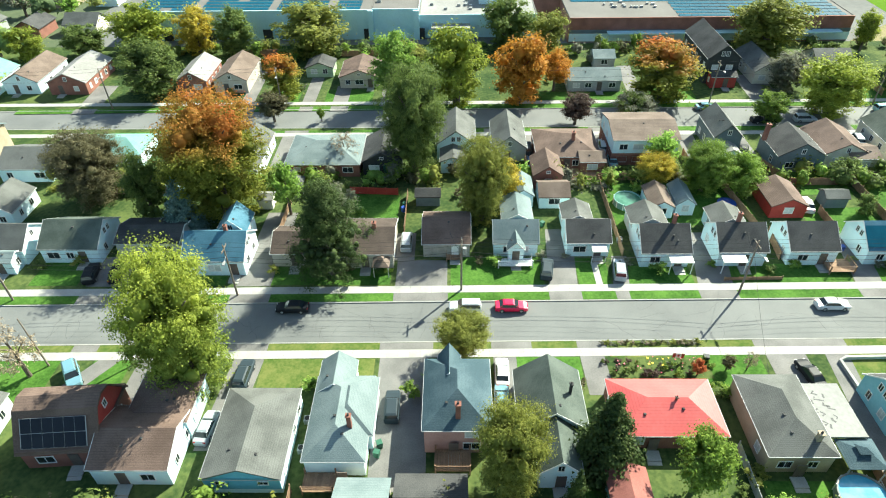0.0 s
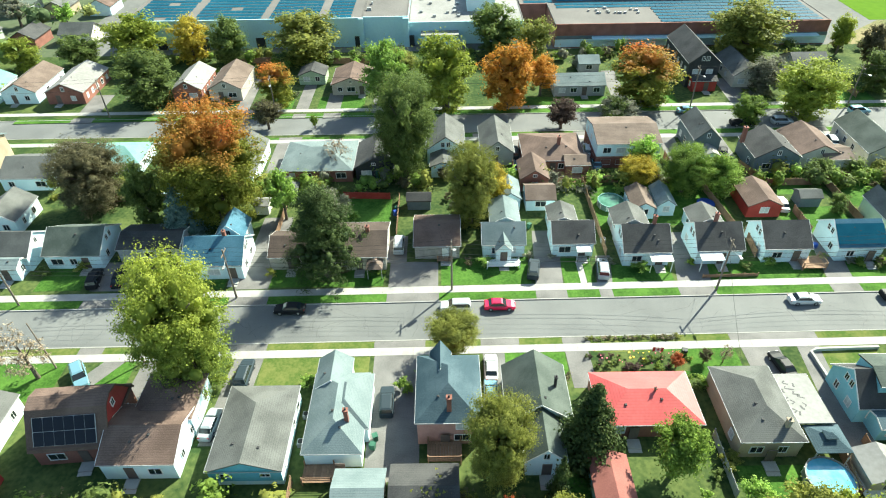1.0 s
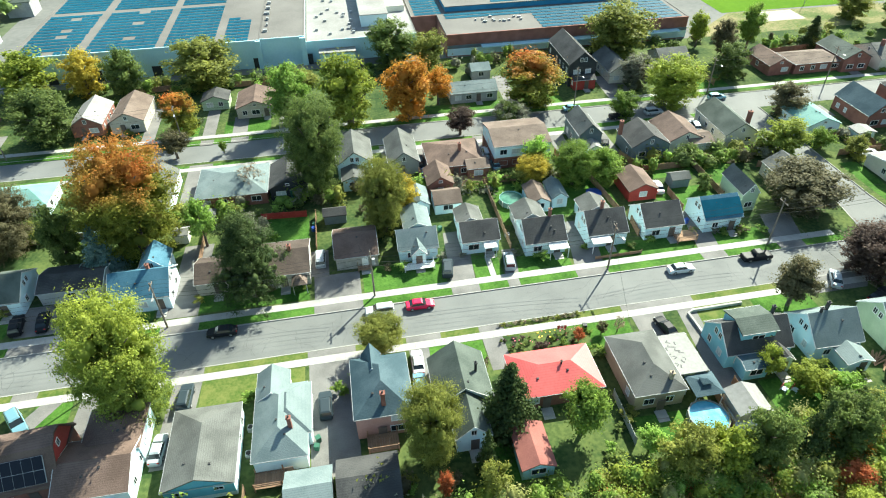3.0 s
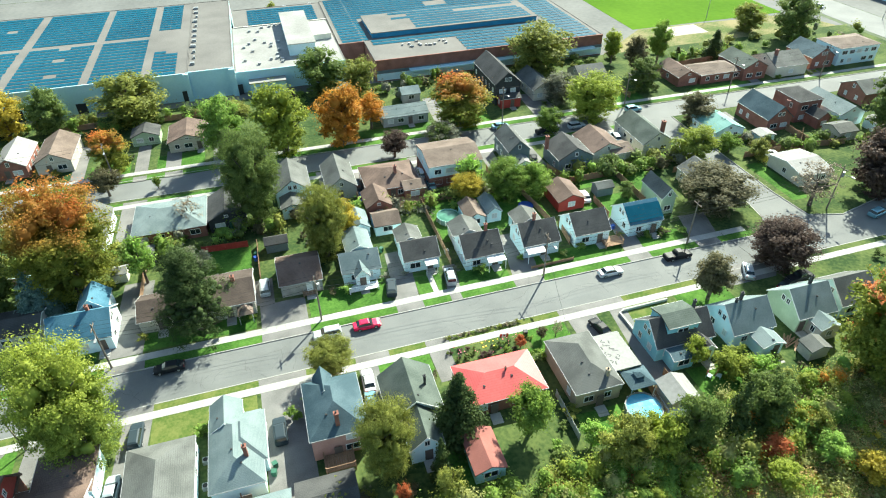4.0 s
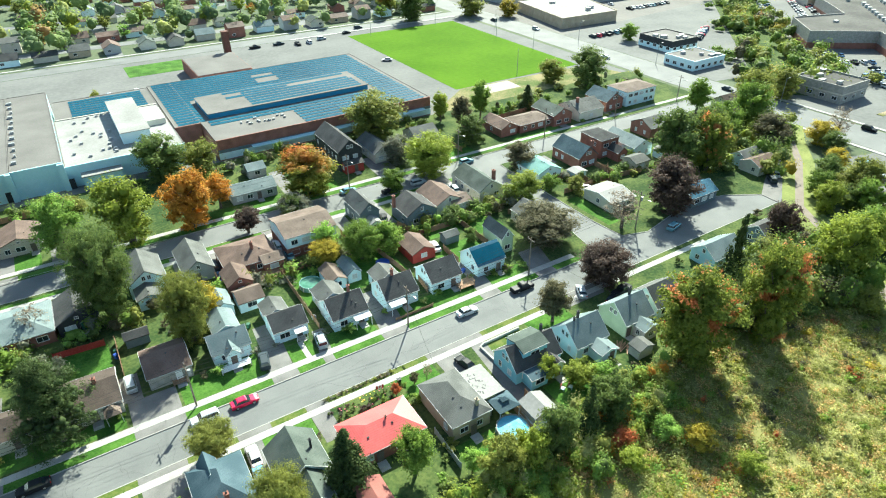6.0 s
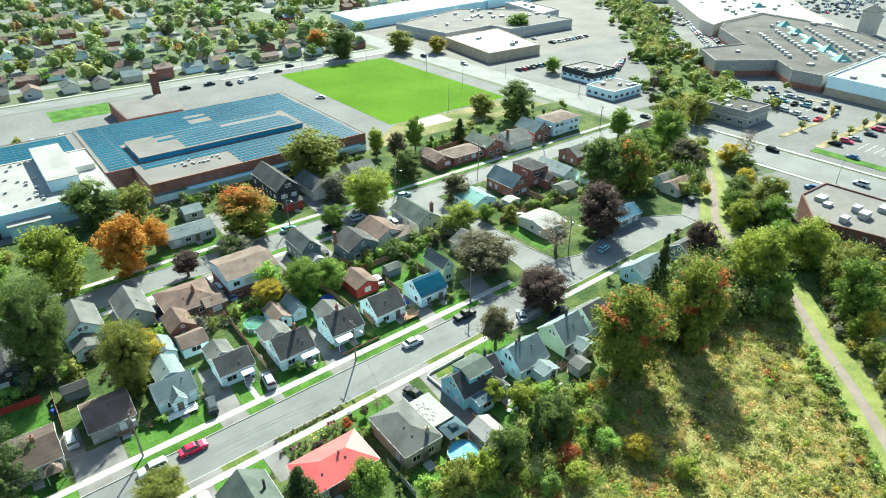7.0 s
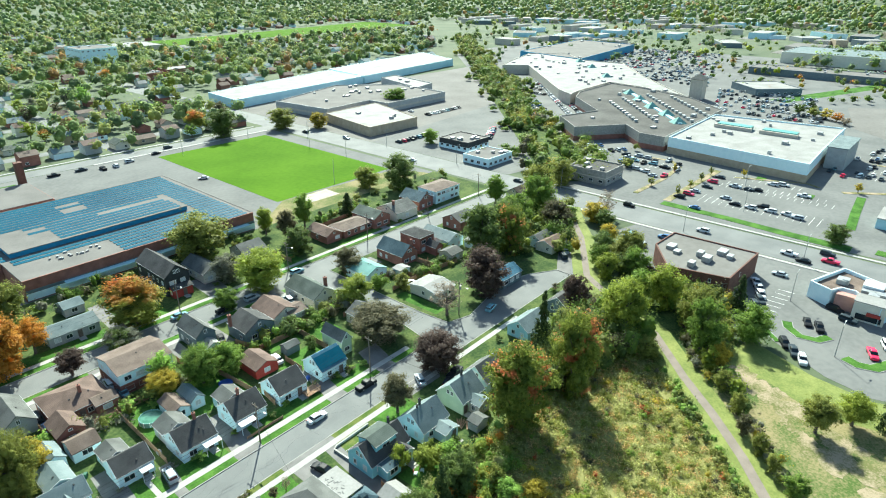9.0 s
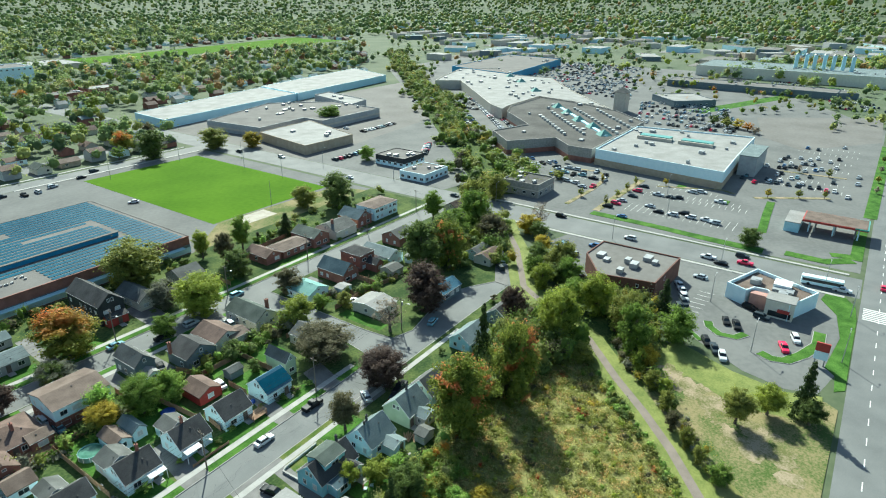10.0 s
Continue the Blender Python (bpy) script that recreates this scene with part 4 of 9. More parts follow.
house("pale grey-green house behind a purple tree", "sage", "r_grey", [(31.2, 34.8, 11.5, 19.5, 4.2, 2.2, "y", "g")])
house("house with a grey gable roof on the street corner", "beige", "r_grey", [(43, 51.0, 14.5, 24, 3.0, 2.2, "y", "g")])

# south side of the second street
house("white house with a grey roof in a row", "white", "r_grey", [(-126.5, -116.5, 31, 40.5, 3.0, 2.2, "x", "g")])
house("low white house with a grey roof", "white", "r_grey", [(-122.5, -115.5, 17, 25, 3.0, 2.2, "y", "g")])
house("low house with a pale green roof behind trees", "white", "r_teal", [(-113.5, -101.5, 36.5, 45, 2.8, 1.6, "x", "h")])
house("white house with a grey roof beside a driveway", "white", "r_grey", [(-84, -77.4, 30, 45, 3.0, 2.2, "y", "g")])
house("low grey-roofed bungalow with a hip roof", "brick", "r_pale", [(-73, -58.8, 32.4, 44, 2.9, 2.0, "x", "h")], doors=((-64.5, 32.78, "s"),))
house("black timber-clad house with a grey roof", "black", "r_dark", [(-58.6, -51.0, 33, 43, 3.0, 2.0, "y", "g")], doors=((-54, 33.38, "s", "greendoor"),))
house("white gabled house behind a tall tree", "white", "r_grey", [(-44.8, -37.0, 38.5, 49.0, 3.6, 2.8, "y", "g"), (-44.0, -39.0, 33.5, 39.5, 2.7, 1.0, "y", "g", 0, "white", "r_grey")])
house("house with a grey hip roof and dark porch", "grey", "r_grey", [(-34.0, -27.2, 37.8, 49.4, 3.0, 2.6, "y", "g")], doors=((-31, 38.18, "s"),))
house("brown-roofed bungalow with an open back porch", "brick", "r_brown", [(-25.8, -13.6, 34.6, 45.8, 3.0, 2.0, "x", "h"), (-18.0, -13.0, 33.0, 38.0, 2.8, 0.9, "x", "g", 0, "brick", "r_tan")], [(-18.6, 38.6, 4, 6.0, 0.6)], [(-20, 34.98, "s")])
tan_house = house("two-storey white and brick house with a wide tan roof", "white", "r_tan", [(-11.6, 1.1, 36.1, 47.6, 5.6, 1.4, "x", "g"), ], [], [(-4, 36.8, "s")])
part("brick_storey", boxes((-6.2, 6.2, -5.6, 5.6, 0, 2.75)), M["brick"], tan_house)
house("slim slate-blue gabled house", "slate", "r_grey", [(8.6, 14.2, 39.6, 49.6, 4.2, 2.6, "y", "g"), (9.8, 13.0, 36.2, 40.4, 2.6, 0.8, "y", "g", 0, "white", "r_white")], faces="swe")
house("slate-blue house with a dark roof", "slate", "r_dark", [(18.4, 27.4, 33.4, 42.2, 3.6, 2.6, "y", "g")], [(17.8, 39, 4, 7.2, 0.7)])
house("pale house with a brown hip roof", "cream", "r_brown", [(27.6, 36.6, 35.0, 45.6, 3.0, 2.2, "y", "g"), (32.2, 38.0, 33.6, 39.6, 2.8, 1.0, "x", "g", 0, "cream", "r_tan")])
house("pale house with a sage green roof and brick chimney", "cream", "r_green", [(41.2, 49.4, 35.0, 49.0, 3.2, 2.6, "y", "g")], [(48.6, 39, 3, 6.4, 0.8)])
house("small white house with a pale teal roof", "white", "r_teal", [(61.6, 70.2, 35.4, 46.0, 3.0, 1.8, "y", "g")])
house("brick house with a steep dark blue roof", "brick", "r_slate", [(77.4, 85.0, 36.2, 48.4, 3.6, 3.2, "y", "g")], [(84.6, 39.0, 3, 6.8, 0.7)])
house("two-storey red brick house with a dark hip roof", "brick", "r_dark", [(88.2, 95.8, 38.6, 48.0, 6.0, 1.6, "x", "h"), (91, 95, 33.8, 39.2, 3.0, 1.6, "y", "g", 0, "brick", "r_dark")])
house("pale grey house with a long grey roof", "white", "r_pale", [(96.8, 104.8, 33.0, 46.6, 3.6, 2.0, "y", "g")])
house("red brick house with a grey roof", "brick", "r_grey", [(113, 122.6, 41.4, 50.4, 3.6, 2.2, "x", "g")])
house("pale house with a light metal roof inside a timber fence", "cream", "r_white", [(66.6, 75.2, 11.8, 22.6, 3.0, 1.0, "x", "g")])
house("blue house with a slate roof at the bend", "slate", "r_blue", [(86.0, 96.2, 2.6, 9.6, 3.0, 2.0, "x", "g")])
house("pale bungalow at the end of the street", "cream", "r_brown", [(117.6, 127.0, 5.0, 12.0, 2.8, 1.6, "x", "g")])

# north side of the second street
for row in (("white house with a pale teal roof", "white", "r_teal", -158, -148.6, 68, 80), ("white house with a tan roof in a row", "white", "r_tan", -147.5, -138.8, 69.5, 84),
            ("red brick house with a white roof", "brick", "r_white", -136.6, -127.2, 69, 84), ("house with a pale roof behind an orange tree", "brick", "r_white", -106.4, -99.0, 69.5, 82),
            ("house with a tan roof in a row", "beige", "r_tan", -97.6, -89.4, 69.5, 83)):
    house(row[0], row[1], row[2], [(*row[3:], 3.2, 2.2, "y", "g")], doors=((row[3] + 3, row[5] + 0.38, "s"),))
house("tan-roofed bungalow with a carport", "beige", "r_brown", [(-68.4, -58.8, 71.6, 82, 2.9, 1.8, "y", "g")], doors=((-61, 71.98, "s"),))
house("low grey-roofed bungalow with white windows", "grey", "r_pale", [(-15.0, -2.4, 69, 76.4, 2.9, 1.7, "x", "g")], doors=((-7.5, 69.38, "s"),))
house("tall black house with a red porch", "black", "r_dark", [(17.6, 25.4, 73.0, 91.5, 6.2, 3.2, "y", "g"), (18.4, 24.6, 70.4, 74.0, 2.9, 0.7, "x", "g", 0, "red", "r_dark")], doors=((22, 70.78, "s"),))
house("pale house behind a bright green tree", "cream", "r_grey", [(29.0, 36.0, 72.5, 86, 3.2, 2.4, "y", "g")])
house("house with a grey roof among trees", "beige", "r_grey", [(45.6, 54.6, 76.6, 86, 3.0, 2.4, "x", "g")])
house("brown bungalow with a dark roof", "brick", "r_brown", [(73.0, 80.0, 68.4, 80, 3.0, 1.8, "y", "g")])
house("long low bungalow with a tan roof", "brick", "r_tan", [(80.4, 95.0, 68.0, 77, 3.0, 1.4, "x", "h")])
house("house with a grey-green gable roof and porch", "brick", "r_green", [(93.6, 102.0, 66.4, 79, 4.0, 2.2, "y", "g")])
house("pale house with a grey roof and brick chimney", "cream", "r_grey", [(104.2, 116.0, 65.4, 77, 3.4, 2.6, "x", "g")], [(107, 70, 4, 7, 0.8)])
house("brick house with dark dormer roof", "brick", "r_slate", [(119, 127.6, 67.6, 79, 3.8, 2.8, "y", "g")])
house("two-storey white and brick house with a tan roof", "white", "r_tan", [(129, 144.4, 67.6, 78, 5.6, 1.3, "x", "h")])

# garages and sheds
def garage(label, x0, x1, y0, y1, e, r, axis, wall, roof, name="garage"):
    return house(label, wall, roof, [(x0, x1, y0, y1, e, r, axis, "g")], near=False, name=name, category=name, group=name + "s", faces="s" if name == "garage" else "")


garage("red garage with a rust-brown roof", 11.7, 18.0, 18.8, 26.6, 2.6, 1.5, "y", "red", "r_brown")
garage("tan-roofed garage in a back garden", -8.4, -4.2, 18.8, 25.6, 2.5, 1.2, "y", "white", "r_tan")
garage("grey-roofed garage with a green door", -3.9, -0.4, 19.6, 26.0, 2.5, 1.3, "y", "white", "r_pale")
garage("brick garage with a brown gambrel roof", -27.2, -21.6, 28.0, 35.0, 3.0, 1.9, "y", "brick", "r_brown")
garage("white garage with a tan roof", -26.8, -21.2, 21.8, 27.4, 2.6, 1.4, "x", "white", "r_tan")
garage("white garage with a pale grey roof", -31.4, -27.4, 22.2, 28.6, 2.6, 1.3, "y", "white", "r_pale")
garage("weathered grey shed by a fence", -48.2, -43.6, 22.6, 25.6, 2.2, 0.9, "x", "slate", "r_dark", "shed")
garage("dark garden shed with a white window", 22.2, 26.4, 21.6, 24.8, 2.2, 0.9, "x", "slate", "r_grey", "shed")
garage("beige garage with a pale roof behind a driveway", 4.8, 9.6, -33.4, -28.8, 2.5, 1.1, "y", "beige", "r_white")
garage("grey garden shed with a pale roof", 31.0, 34.9, -31.0, -28.0, 2.3, 0.8, "y", "grey", "r_grey", "shed")
garage("pale garage with a rust-red roof", -25.4, -20.9, -35.9, -29.3, 2.5, 1.0, "y", "aqua", "r_rust")
garage("beige garage with a pale grey roof", -53.9, -48.1, -37.0, -30.7, 2.6, 1.3, "x", "beige", "r_pale")
garage("grey garage with a dark roof", -47.7, -40.0, -37.0, -30.2, 2.6, 1.2, "x", "grey", "r_dark")
garage("red garden shed with an orange roof", -96.5, -92.5, -33.0, -29.8, 2.2, 0.8, "y", "red", "r_rust", "shed")
garage("green garage with a dark roof", -77.6, -70.6, 78.0, 84.0, 2.6, 1.4, "y", "sage", "r_dark")
garage("small grey gazebo roofed shed", -73.6, -70.6, 29.0, 31.6, 2.2, 1.0, "x", "grey", "r_grey", "shed")
garage("pale garden shed in a hedge", -75.6, -72.8, 21.8, 24.6, 2.2, 0.7, "x", "cream", "r_white", "shed")
garage("white flat-roofed garage among trees", 103.4, 108, 26, 32, 2.6, 0.6, "y", "white", "r_white")
garage("grey-roofed garage behind a timber fence", 90.6, 96.6, 26.4, 32.4, 2.6, 1.1, "x", "beige", "r_grey")
garage("small garage with a white roof", 71.6, 76.2, 31.2, 35.0, 2.4, 0.5, "y", "white", "r_white")
garage("grey garage behind a black house", -6.6, -1.0, 82.6, 88.6, 2.6, 1.3, "x", "grey", "r_pale")


# gambrel roof of the dark red house, with its panels
bm = bmesh.new()
prof = [(-4.6, 3.0), (-1.6, 7.0), (0, 7.5), (1.6, 7.0), (4.6, 3.0)]
n = len(prof)
v = [(-4.6, y, z) for y, z in prof] + [(4.6, y, z) for y, z in prof] + [(-4.6, y * 0.97, z - 0.25) for y, z in prof] + [(4.6, y * 0.97, z - 0.25) for y, z in prof]
f = [(i, i + 5, i + 6, i + 1) for i in range(4)] + [(i + 10, i + 11, i + 16, i + 15) for i in range(4)] + [(i, i + 1, i + 11, i + 10) for i in range(4)] + [(i + 5, i + 15, i + 16, i + 6) for i in range(4)]
part("roof", solid(bm, v, f + [(0, 10, 15, 5), (4, 9, 19, 14)]), M["r_brown"], barn)
v = [(-4.3, y * 0.95, z - 0.2) for y, z in prof] + [(4.3, y * 0.95, z - 0.2) for y, z in prof]
part("wall", solid(bmesh.new(), v, [(0, 1, 2, 3, 4), (9, 8, 7, 6, 5), (0, 5, 6, 1), (1, 6, 7, 2), (2, 7, 8, 3), (3, 8, 9, 4), (4, 9, 5, 0)]), M["red"], barn)
window(barn, 4.32, 0.0, 5.6, 0.8, 1.0, "e")
barn.matrix_basis = pose(-85.3, -23.7, 0, 0, 0, 4)


def panel_mesh(w, d, m):
    bm = boxes((-w / 2, w / 2, -d / 2, d / 2, 0, 0.05))
    me = bpy.data.meshes.new("solar_panel")
    bm.to_mesh(me)
    bm.free()
    me.materials.append(m)
    return me


dark_panel = panel_mesh(1.12, 1.62, M["solar_dark"])
for i in range(6):
    for k in range(2):
        hang("solar_panel", dark_panel, barn, "", pose(-3.1 + i * 1.17, -3.72 + k * 1.01, 4.36 + k * 1.35, 53.1, 0, 0))
for k in range(2):
    fr = part("panel_frame", boxes((-3.75, 3.4, -0.84, 0.84, -0.02, 0.02)), M["gutter"], barn)
    fr.matrix_basis = pose(0, -3.72 + k * 1.01, 4.36 + k * 1.35, 53.1, 0, 0)
blue_panel = panel_mesh(1.09, 1.7, M["solar"])
for i in range(7):
    for k in range(2):
        hang("solar_panel", blue_panel, n12, "", pose(-3.3 + i * 1.1, -2.75 + k * 1.36, 3.92 + k * 1.04, 37.3, 0, 0))

# ---- trees ----
GOLD = (1 + 5 ** 0.5) / 2
ICO = np.array([(-1, GOLD, 0), (1, GOLD, 0), (-1, -GOLD, 0), (1, -GOLD, 0), (0, -1, GOLD), (0, 1, GOLD), (0, -1, -GOLD), (0, 1, -GOLD), (GOLD, 0, -1), (GOLD, 0, 1), (-GOLD, 0, -1), (-GOLD, 0, 1)]) / 1.902
ICO_FACES = np.array([(0, 11, 5), (0, 5, 1), (0, 1, 7), (0, 7, 10), (0, 10, 11), (1, 5, 9), (5, 11, 4), (11, 10, 2), (10, 7, 6), (7, 1, 8),
                      (3, 9, 4), (3, 4, 2), (3, 2, 6), (3, 6, 8), (3, 8, 9), (4, 9, 5), (2, 4, 11), (6, 2, 10), (8, 6, 7), (9, 8, 1)])


def foliage_mesh(name, place, facing, size, lumps, lump_radii, r):
    """Three-cornered leaves at places, and dense lumps of inner foliage behind them."""
    nrm = facing / (np.linalg.norm(facing, axis=1)[:, None] + 1e-9)
    a = np.cross(nrm, r.normal(size=nrm.shape))
    a /= np.linalg.norm(a, axis=1)[:, None] + 1e-9
    b = np.cross(nrm, a)
    s = np.asarray(size).reshape(-1, 1)
    tri = np.stack([place - a * s, place + a * s * 0.45 - b * s * 0.8, place + a * s * 0.55 + b * s * 0.8], 1).reshape(-1, 3)
    n, k = len(place), len(lumps)
    jit = 1 + r.normal(size=(k, 12, 1)) * 0.13
    core = (lumps[:, None, :] + ICO[None] * jit * lump_radii[:, None, :]).reshape(-1, 3) if k else np.zeros((0, 3))
    faces = np.concatenate([np.arange(n * 3), (ICO_FACES[None] + (n * 3 + np.arange(k) * 12)[:, None, None]).ravel()]).astype(np.int32)
    me = bpy.data.meshes.new(name)
    me.vertices.add(n * 3 + k * 12)
    me.vertices.foreach_set("co", np.concatenate([tri, core]).ravel())
    me.loops.add(len(faces))
    me.loops.foreach_set("vertex_index", faces)
    m = len(faces) // 3
    me.polygons.add(m)
    me.polygons.foreach_set("loop_start", np.arange(0, m * 3, 3, dtype=np.int32))
    me.polygons.foreach_set("use_smooth", np.arange(m) >= n)
    me.update(calc_edges=True)
    return me


def leaves(name, centers, radii, per, size, seed, core=0.62):
    """Many small leaves on a set of clumps."""
    r = np.random.default_rng(seed)
    cs, rs = np.asarray(centers, float), np.asarray(radii, float)
    c, rad = np.repeat(cs, per, 0), np.repeat(rs, per)[:, None]
    d = r.normal(size=c.shape)
    d /= np.linalg.norm(d, axis=1)[:, None]
    d[:, 2] = np.where(d[:, 2] < -0.3, -d[:, 2] * 0.6, d[:, 2])
    p = c + d * rad * np.abs(0.62 + 0.36 * r.normal(size=(len(c), 1)))
    mid = cs.mean(0)
    inner = mid + (cs - mid) * 0.72 if core else cs[:0]
    return foliage_mesh(name, p, d + r.normal(size=d.shape) * 0.42 + np.array((0, 0, 0.3)), size * (0.6 + 0.8 * r.random(len(c))), inner, np.repeat((rs if core else rs[:0]) * core, 3).reshape(-1, 3), r)


def crown_shape(kind, seed, count):
    """Clump places and sizes of a crown of height 10 and radius 4."""
    r = np.random.default_rng(seed)
    cs, rs = [], []
    while len(cs) < count:
        if kind == "yew":
            z = 0.9 + 8.6 * r.random()
            reach = 3.3 * (1 - ((z - 0.9) / 9.2) ** 2.8) * (1 + 0.15 * r.normal())
            a = r.random() * math.tau
            k = reach * math.sqrt(r.random())
            cs.append((k * math.cos(a), k * math.sin(a), z))
            rs.append(0.45 + 0.5 * r.random())
            continue
        if kind == "cone":
            z = 0.8 + 9.0 * r.random() ** 1.3
            reach = 4.1 * (1 - (z - 0.8) / 9.3)
            a = r.random() * math.tau
            k = reach * math.sqrt(r.random()) * 0.95
            cs.append((k * math.cos(a), k * math.sin(a), z - 0.35 * k))
            rs.append(0.35 + 0.22 * reach)
            continue
        d = r.normal(size=3)
        d /= np.linalg.norm(d)
        if d[2] < (-0.98 if kind == "low" else -0.93):
            continue
        k = r.random() ** 0.28
        lump = 1 + 0.12 * math.sin(3 * math.atan2(d[1], d[0]) + seed) * (1 - abs(d[2])) + 0.07 * math.sin(5 * d[2] + seed)
        rx, rz, cz = {"round": (3.0, 4.3, 4.8), "oval": (2.9, 4.5, 4.9), "low": (3.0, 4.6, 4.5), "bush": (3.1, 4.0, 4.2)}[kind]
        if kind in ("round", "oval") and d[2] < 0:
            lump *= 1 + 0.35 * d[2]
        cs.append((d[0] * rx * k * lump, d[1] * rx * k * lump, cz + d[2] * rz * k * lump))
        rs.append((0.6 + 0.75 * r.random() ** 1.5) * (1.25 if count < 60 else 1.0 if count < 100 else 0.85 if count < 200 else 0.72))
    return cs, rs


def trunk_mesh(kind, seed):
    r = random.Random(seed)
    bm = bmesh.new()
    top = 9.2 if kind == "cone" else 6.4
    tube(bm, (0, 0, -0.2), (0.05, 0.03, 2.4), 0.34, 0.24, 9)
    tube(bm, (0.05, 0.03, 2.4), (0.0, 0.1, top), 0.24, 0.06, 8)
    for k in range(0 if kind == "cone" else 7):
        a, z = k * 2.4 + r.random(), 1.9 + k * 0.5
        q = (math.cos(a) * (1.7 + r.random()), math.sin(a) * (1.7 + r.random()), z + 1.6 + r.random())
        tube(bm, (0.03, 0.04, z), q, 0.12, 0.04, 6)
    me = bpy.data.meshes.new("trunk")
    bm.to_mesh(me)
    bm.free()
    me.materials.append(M["bark"])
    return me


CROWNS, TRUNKS = {}, {}
SIZES = ((3.4, 46, 80, 0.21), (6.0, 90, 120, 0.15), (99, 170, 110, 0.115), (999, 280, 150, 0.064))
for kind in ("round", "oval", "low", "yew", "cone", "bush"):
    for grade, (_, count, per, size) in enumerate(SIZES):
        if kind == "bush":
            count, per, size = 14, 46, 0.4
        if kind == "cone":
            count, per = count * 2, per // 2
        if grade == 3 and kind not in ("low", "round", "yew"):
            continue
        for s in range(1 if grade == 3 else 3 if kind in ("round", "bush") else 2):
            me = leaves("crown", *crown_shape(kind, 31 + s * 7, count), per, size, 5 + s, 0.5 if kind in ("cone", "yew") else 0.58)
            me.materials.append(L["green"])
            CROWNS.setdefault((kind, grade), []).append(me)
        if kind == "bush":
            break
    TRUNKS[kind] = [trunk_mesh(kind, 3), trunk_mesh(kind, 8)]
SPARSE = []
for s in range(2):
    me = leaves("crown", *crown_shape("round", 91 + s * 7, 60), 40, 0.13, 15 + s, 0)
    me.materials.append(L["bare"])
    SPARSE.append(me)
MINI = []
for s in range(4):
    me = leaves("crown", *crown_shape("round", 77 + s * 5, 30), 44, 0.29, 50 + s, 0.6)
    me.materials.append(L["green"])
    MINI.append(me)


def tree(kind, x, y, h, r, leaf, label, name="tree", mini=False):
    t = thing(name, x, y, 0.1 if y < 99 and x < 130 else 0.0, rng.uniform(0, 360), label, "tree" if name == "tree" else name, name + "s")
    t.scale = (r / 3.6, r / 3.6, h / 9.9)
    grade = next(g for g, row in enumerate(SIZES) if r < row[0])
    if r > 3.9 and y < 36 and x < 30 and kind in ("low", "round", "yew"):
        grade = 3
    if x > 66 or y > 62:
        grade = min(grade, 1)
    pool = MINI if mini else SPARSE if leaf == "bare" else CROWNS[kind, grade]
    paint(hang("crown", rng.choice(pool), t), L[leaf])
    hang("trunk", rng.choice(TRUNKS[kind]), t)
    return t


tree("low", -73.8, -16.8, 24.6, 7.0, "goldtop", "broad olive tree with yellow upper leaves on a lawn")
tree("low", -80.8, 21.3, 24.8, 10.4, "mixed", "large maple turning orange and green behind a blue-roofed house")
tree("low", -105.2, 25.0, 15.1, 7.5, "brown", "broad dark tree with brownish green leaves in a back garden")
tree("low", -92.2, 18.4, 14.9, 3.9, "dark", "dark green leafy tree in a back garden")
tree("cone", -86.0, 15.5, 11.0, 3.5, "spruce", "blue spruce with dense needles beside a dark-roofed house")
tree("round", -69.6, 20.5, 10.6, 3.1, "bright", "tree with bright green leaves in a back garden")
tree("yew", -60.0, 5.0, 16.6, 6.0, "pine", "dark green bushy evergreen tree on a front lawn")
tree("round", -60.0, 18.4, 7.9, 3.0, "grey", "tree with greyish green leaves in a back garden")
tree("low", -48.6, 34.7, 23.4, 7.0, "dark", "leafy green tree towering over a back garden")
tree("round", -62.2, 37.0, 7.4, 3.3, "bare", "thin tree with dry brown twigs beside a grey house")
tree("low", -36.8, 18.4, 17.6, 5.2, "olive", "olive green tree with a dense crown in a back garden")
tree("round", -32.4, 24.6, 8.8, 3.3, "gold", "tree with golden yellow autumn leaves in a back garden")
tree("round", -5.0, 29.2, 7.3, 4.0, "gold", "tree with golden yellow autumn leaves in a back garden")
tree("round", -2.8, 33.6, 9.4, 3.3, "bright", "tree with bright green leaves beside a two-storey house")
tree("low", 3.1, 27.4, 10.8, 5.1, "green", "leafy green tree in a back garden")
tree("low", 9.4, 26.3, 8.5, 3.9, "green", "leafy green tree beside a red garage")
tree("round", -15.5, 53.3, 7.6, 4.0, "maroon", "round tree with dark maroon leaves on the verge")
tree("low", -2.5, 55.3, 6.0, 5.1, "grey", "tree with greyish green leaves on the verge")
tree("low", -26.6, 63.6, 16.6, 6.5, "orange", "maple with orange autumn leaves on the far verge")
tree("round", -18.0, 69.8, 10.5, 4.0, "orange", "maple with orange autumn leaves on the far verge")
tree("low", 5.4, 65.3, 14.1, 8.8, "mixed", "large maple turning orange and green beside a black house")
tree("low", 39.6, 57.5, 13.6, 8.0, "lime", "broad tree with yellow-green autumn leaves on the verge")
tree("low", 38.7, 90.5, 17.2, 10.8, "olive", "olive green tree with a dense crown behind a black house")
tree("low", 35.6, 69.4, 9.6, 5.3, "grey", "tree with greyish green leaves beside a driveway")
tree("low", -54.4, 66.1, 17.6, 5.9, "bright", "tree with bright green leaves on the far verge")
tree("low", -40.8, 63.3, 18.7, 7.5, "lime", "broad tree with yellow-green autumn leaves on the far verge")
tree("low", -26.9, 98.0, 14.7, 7.7, "dark", "dark green leafy tree by the school wall")
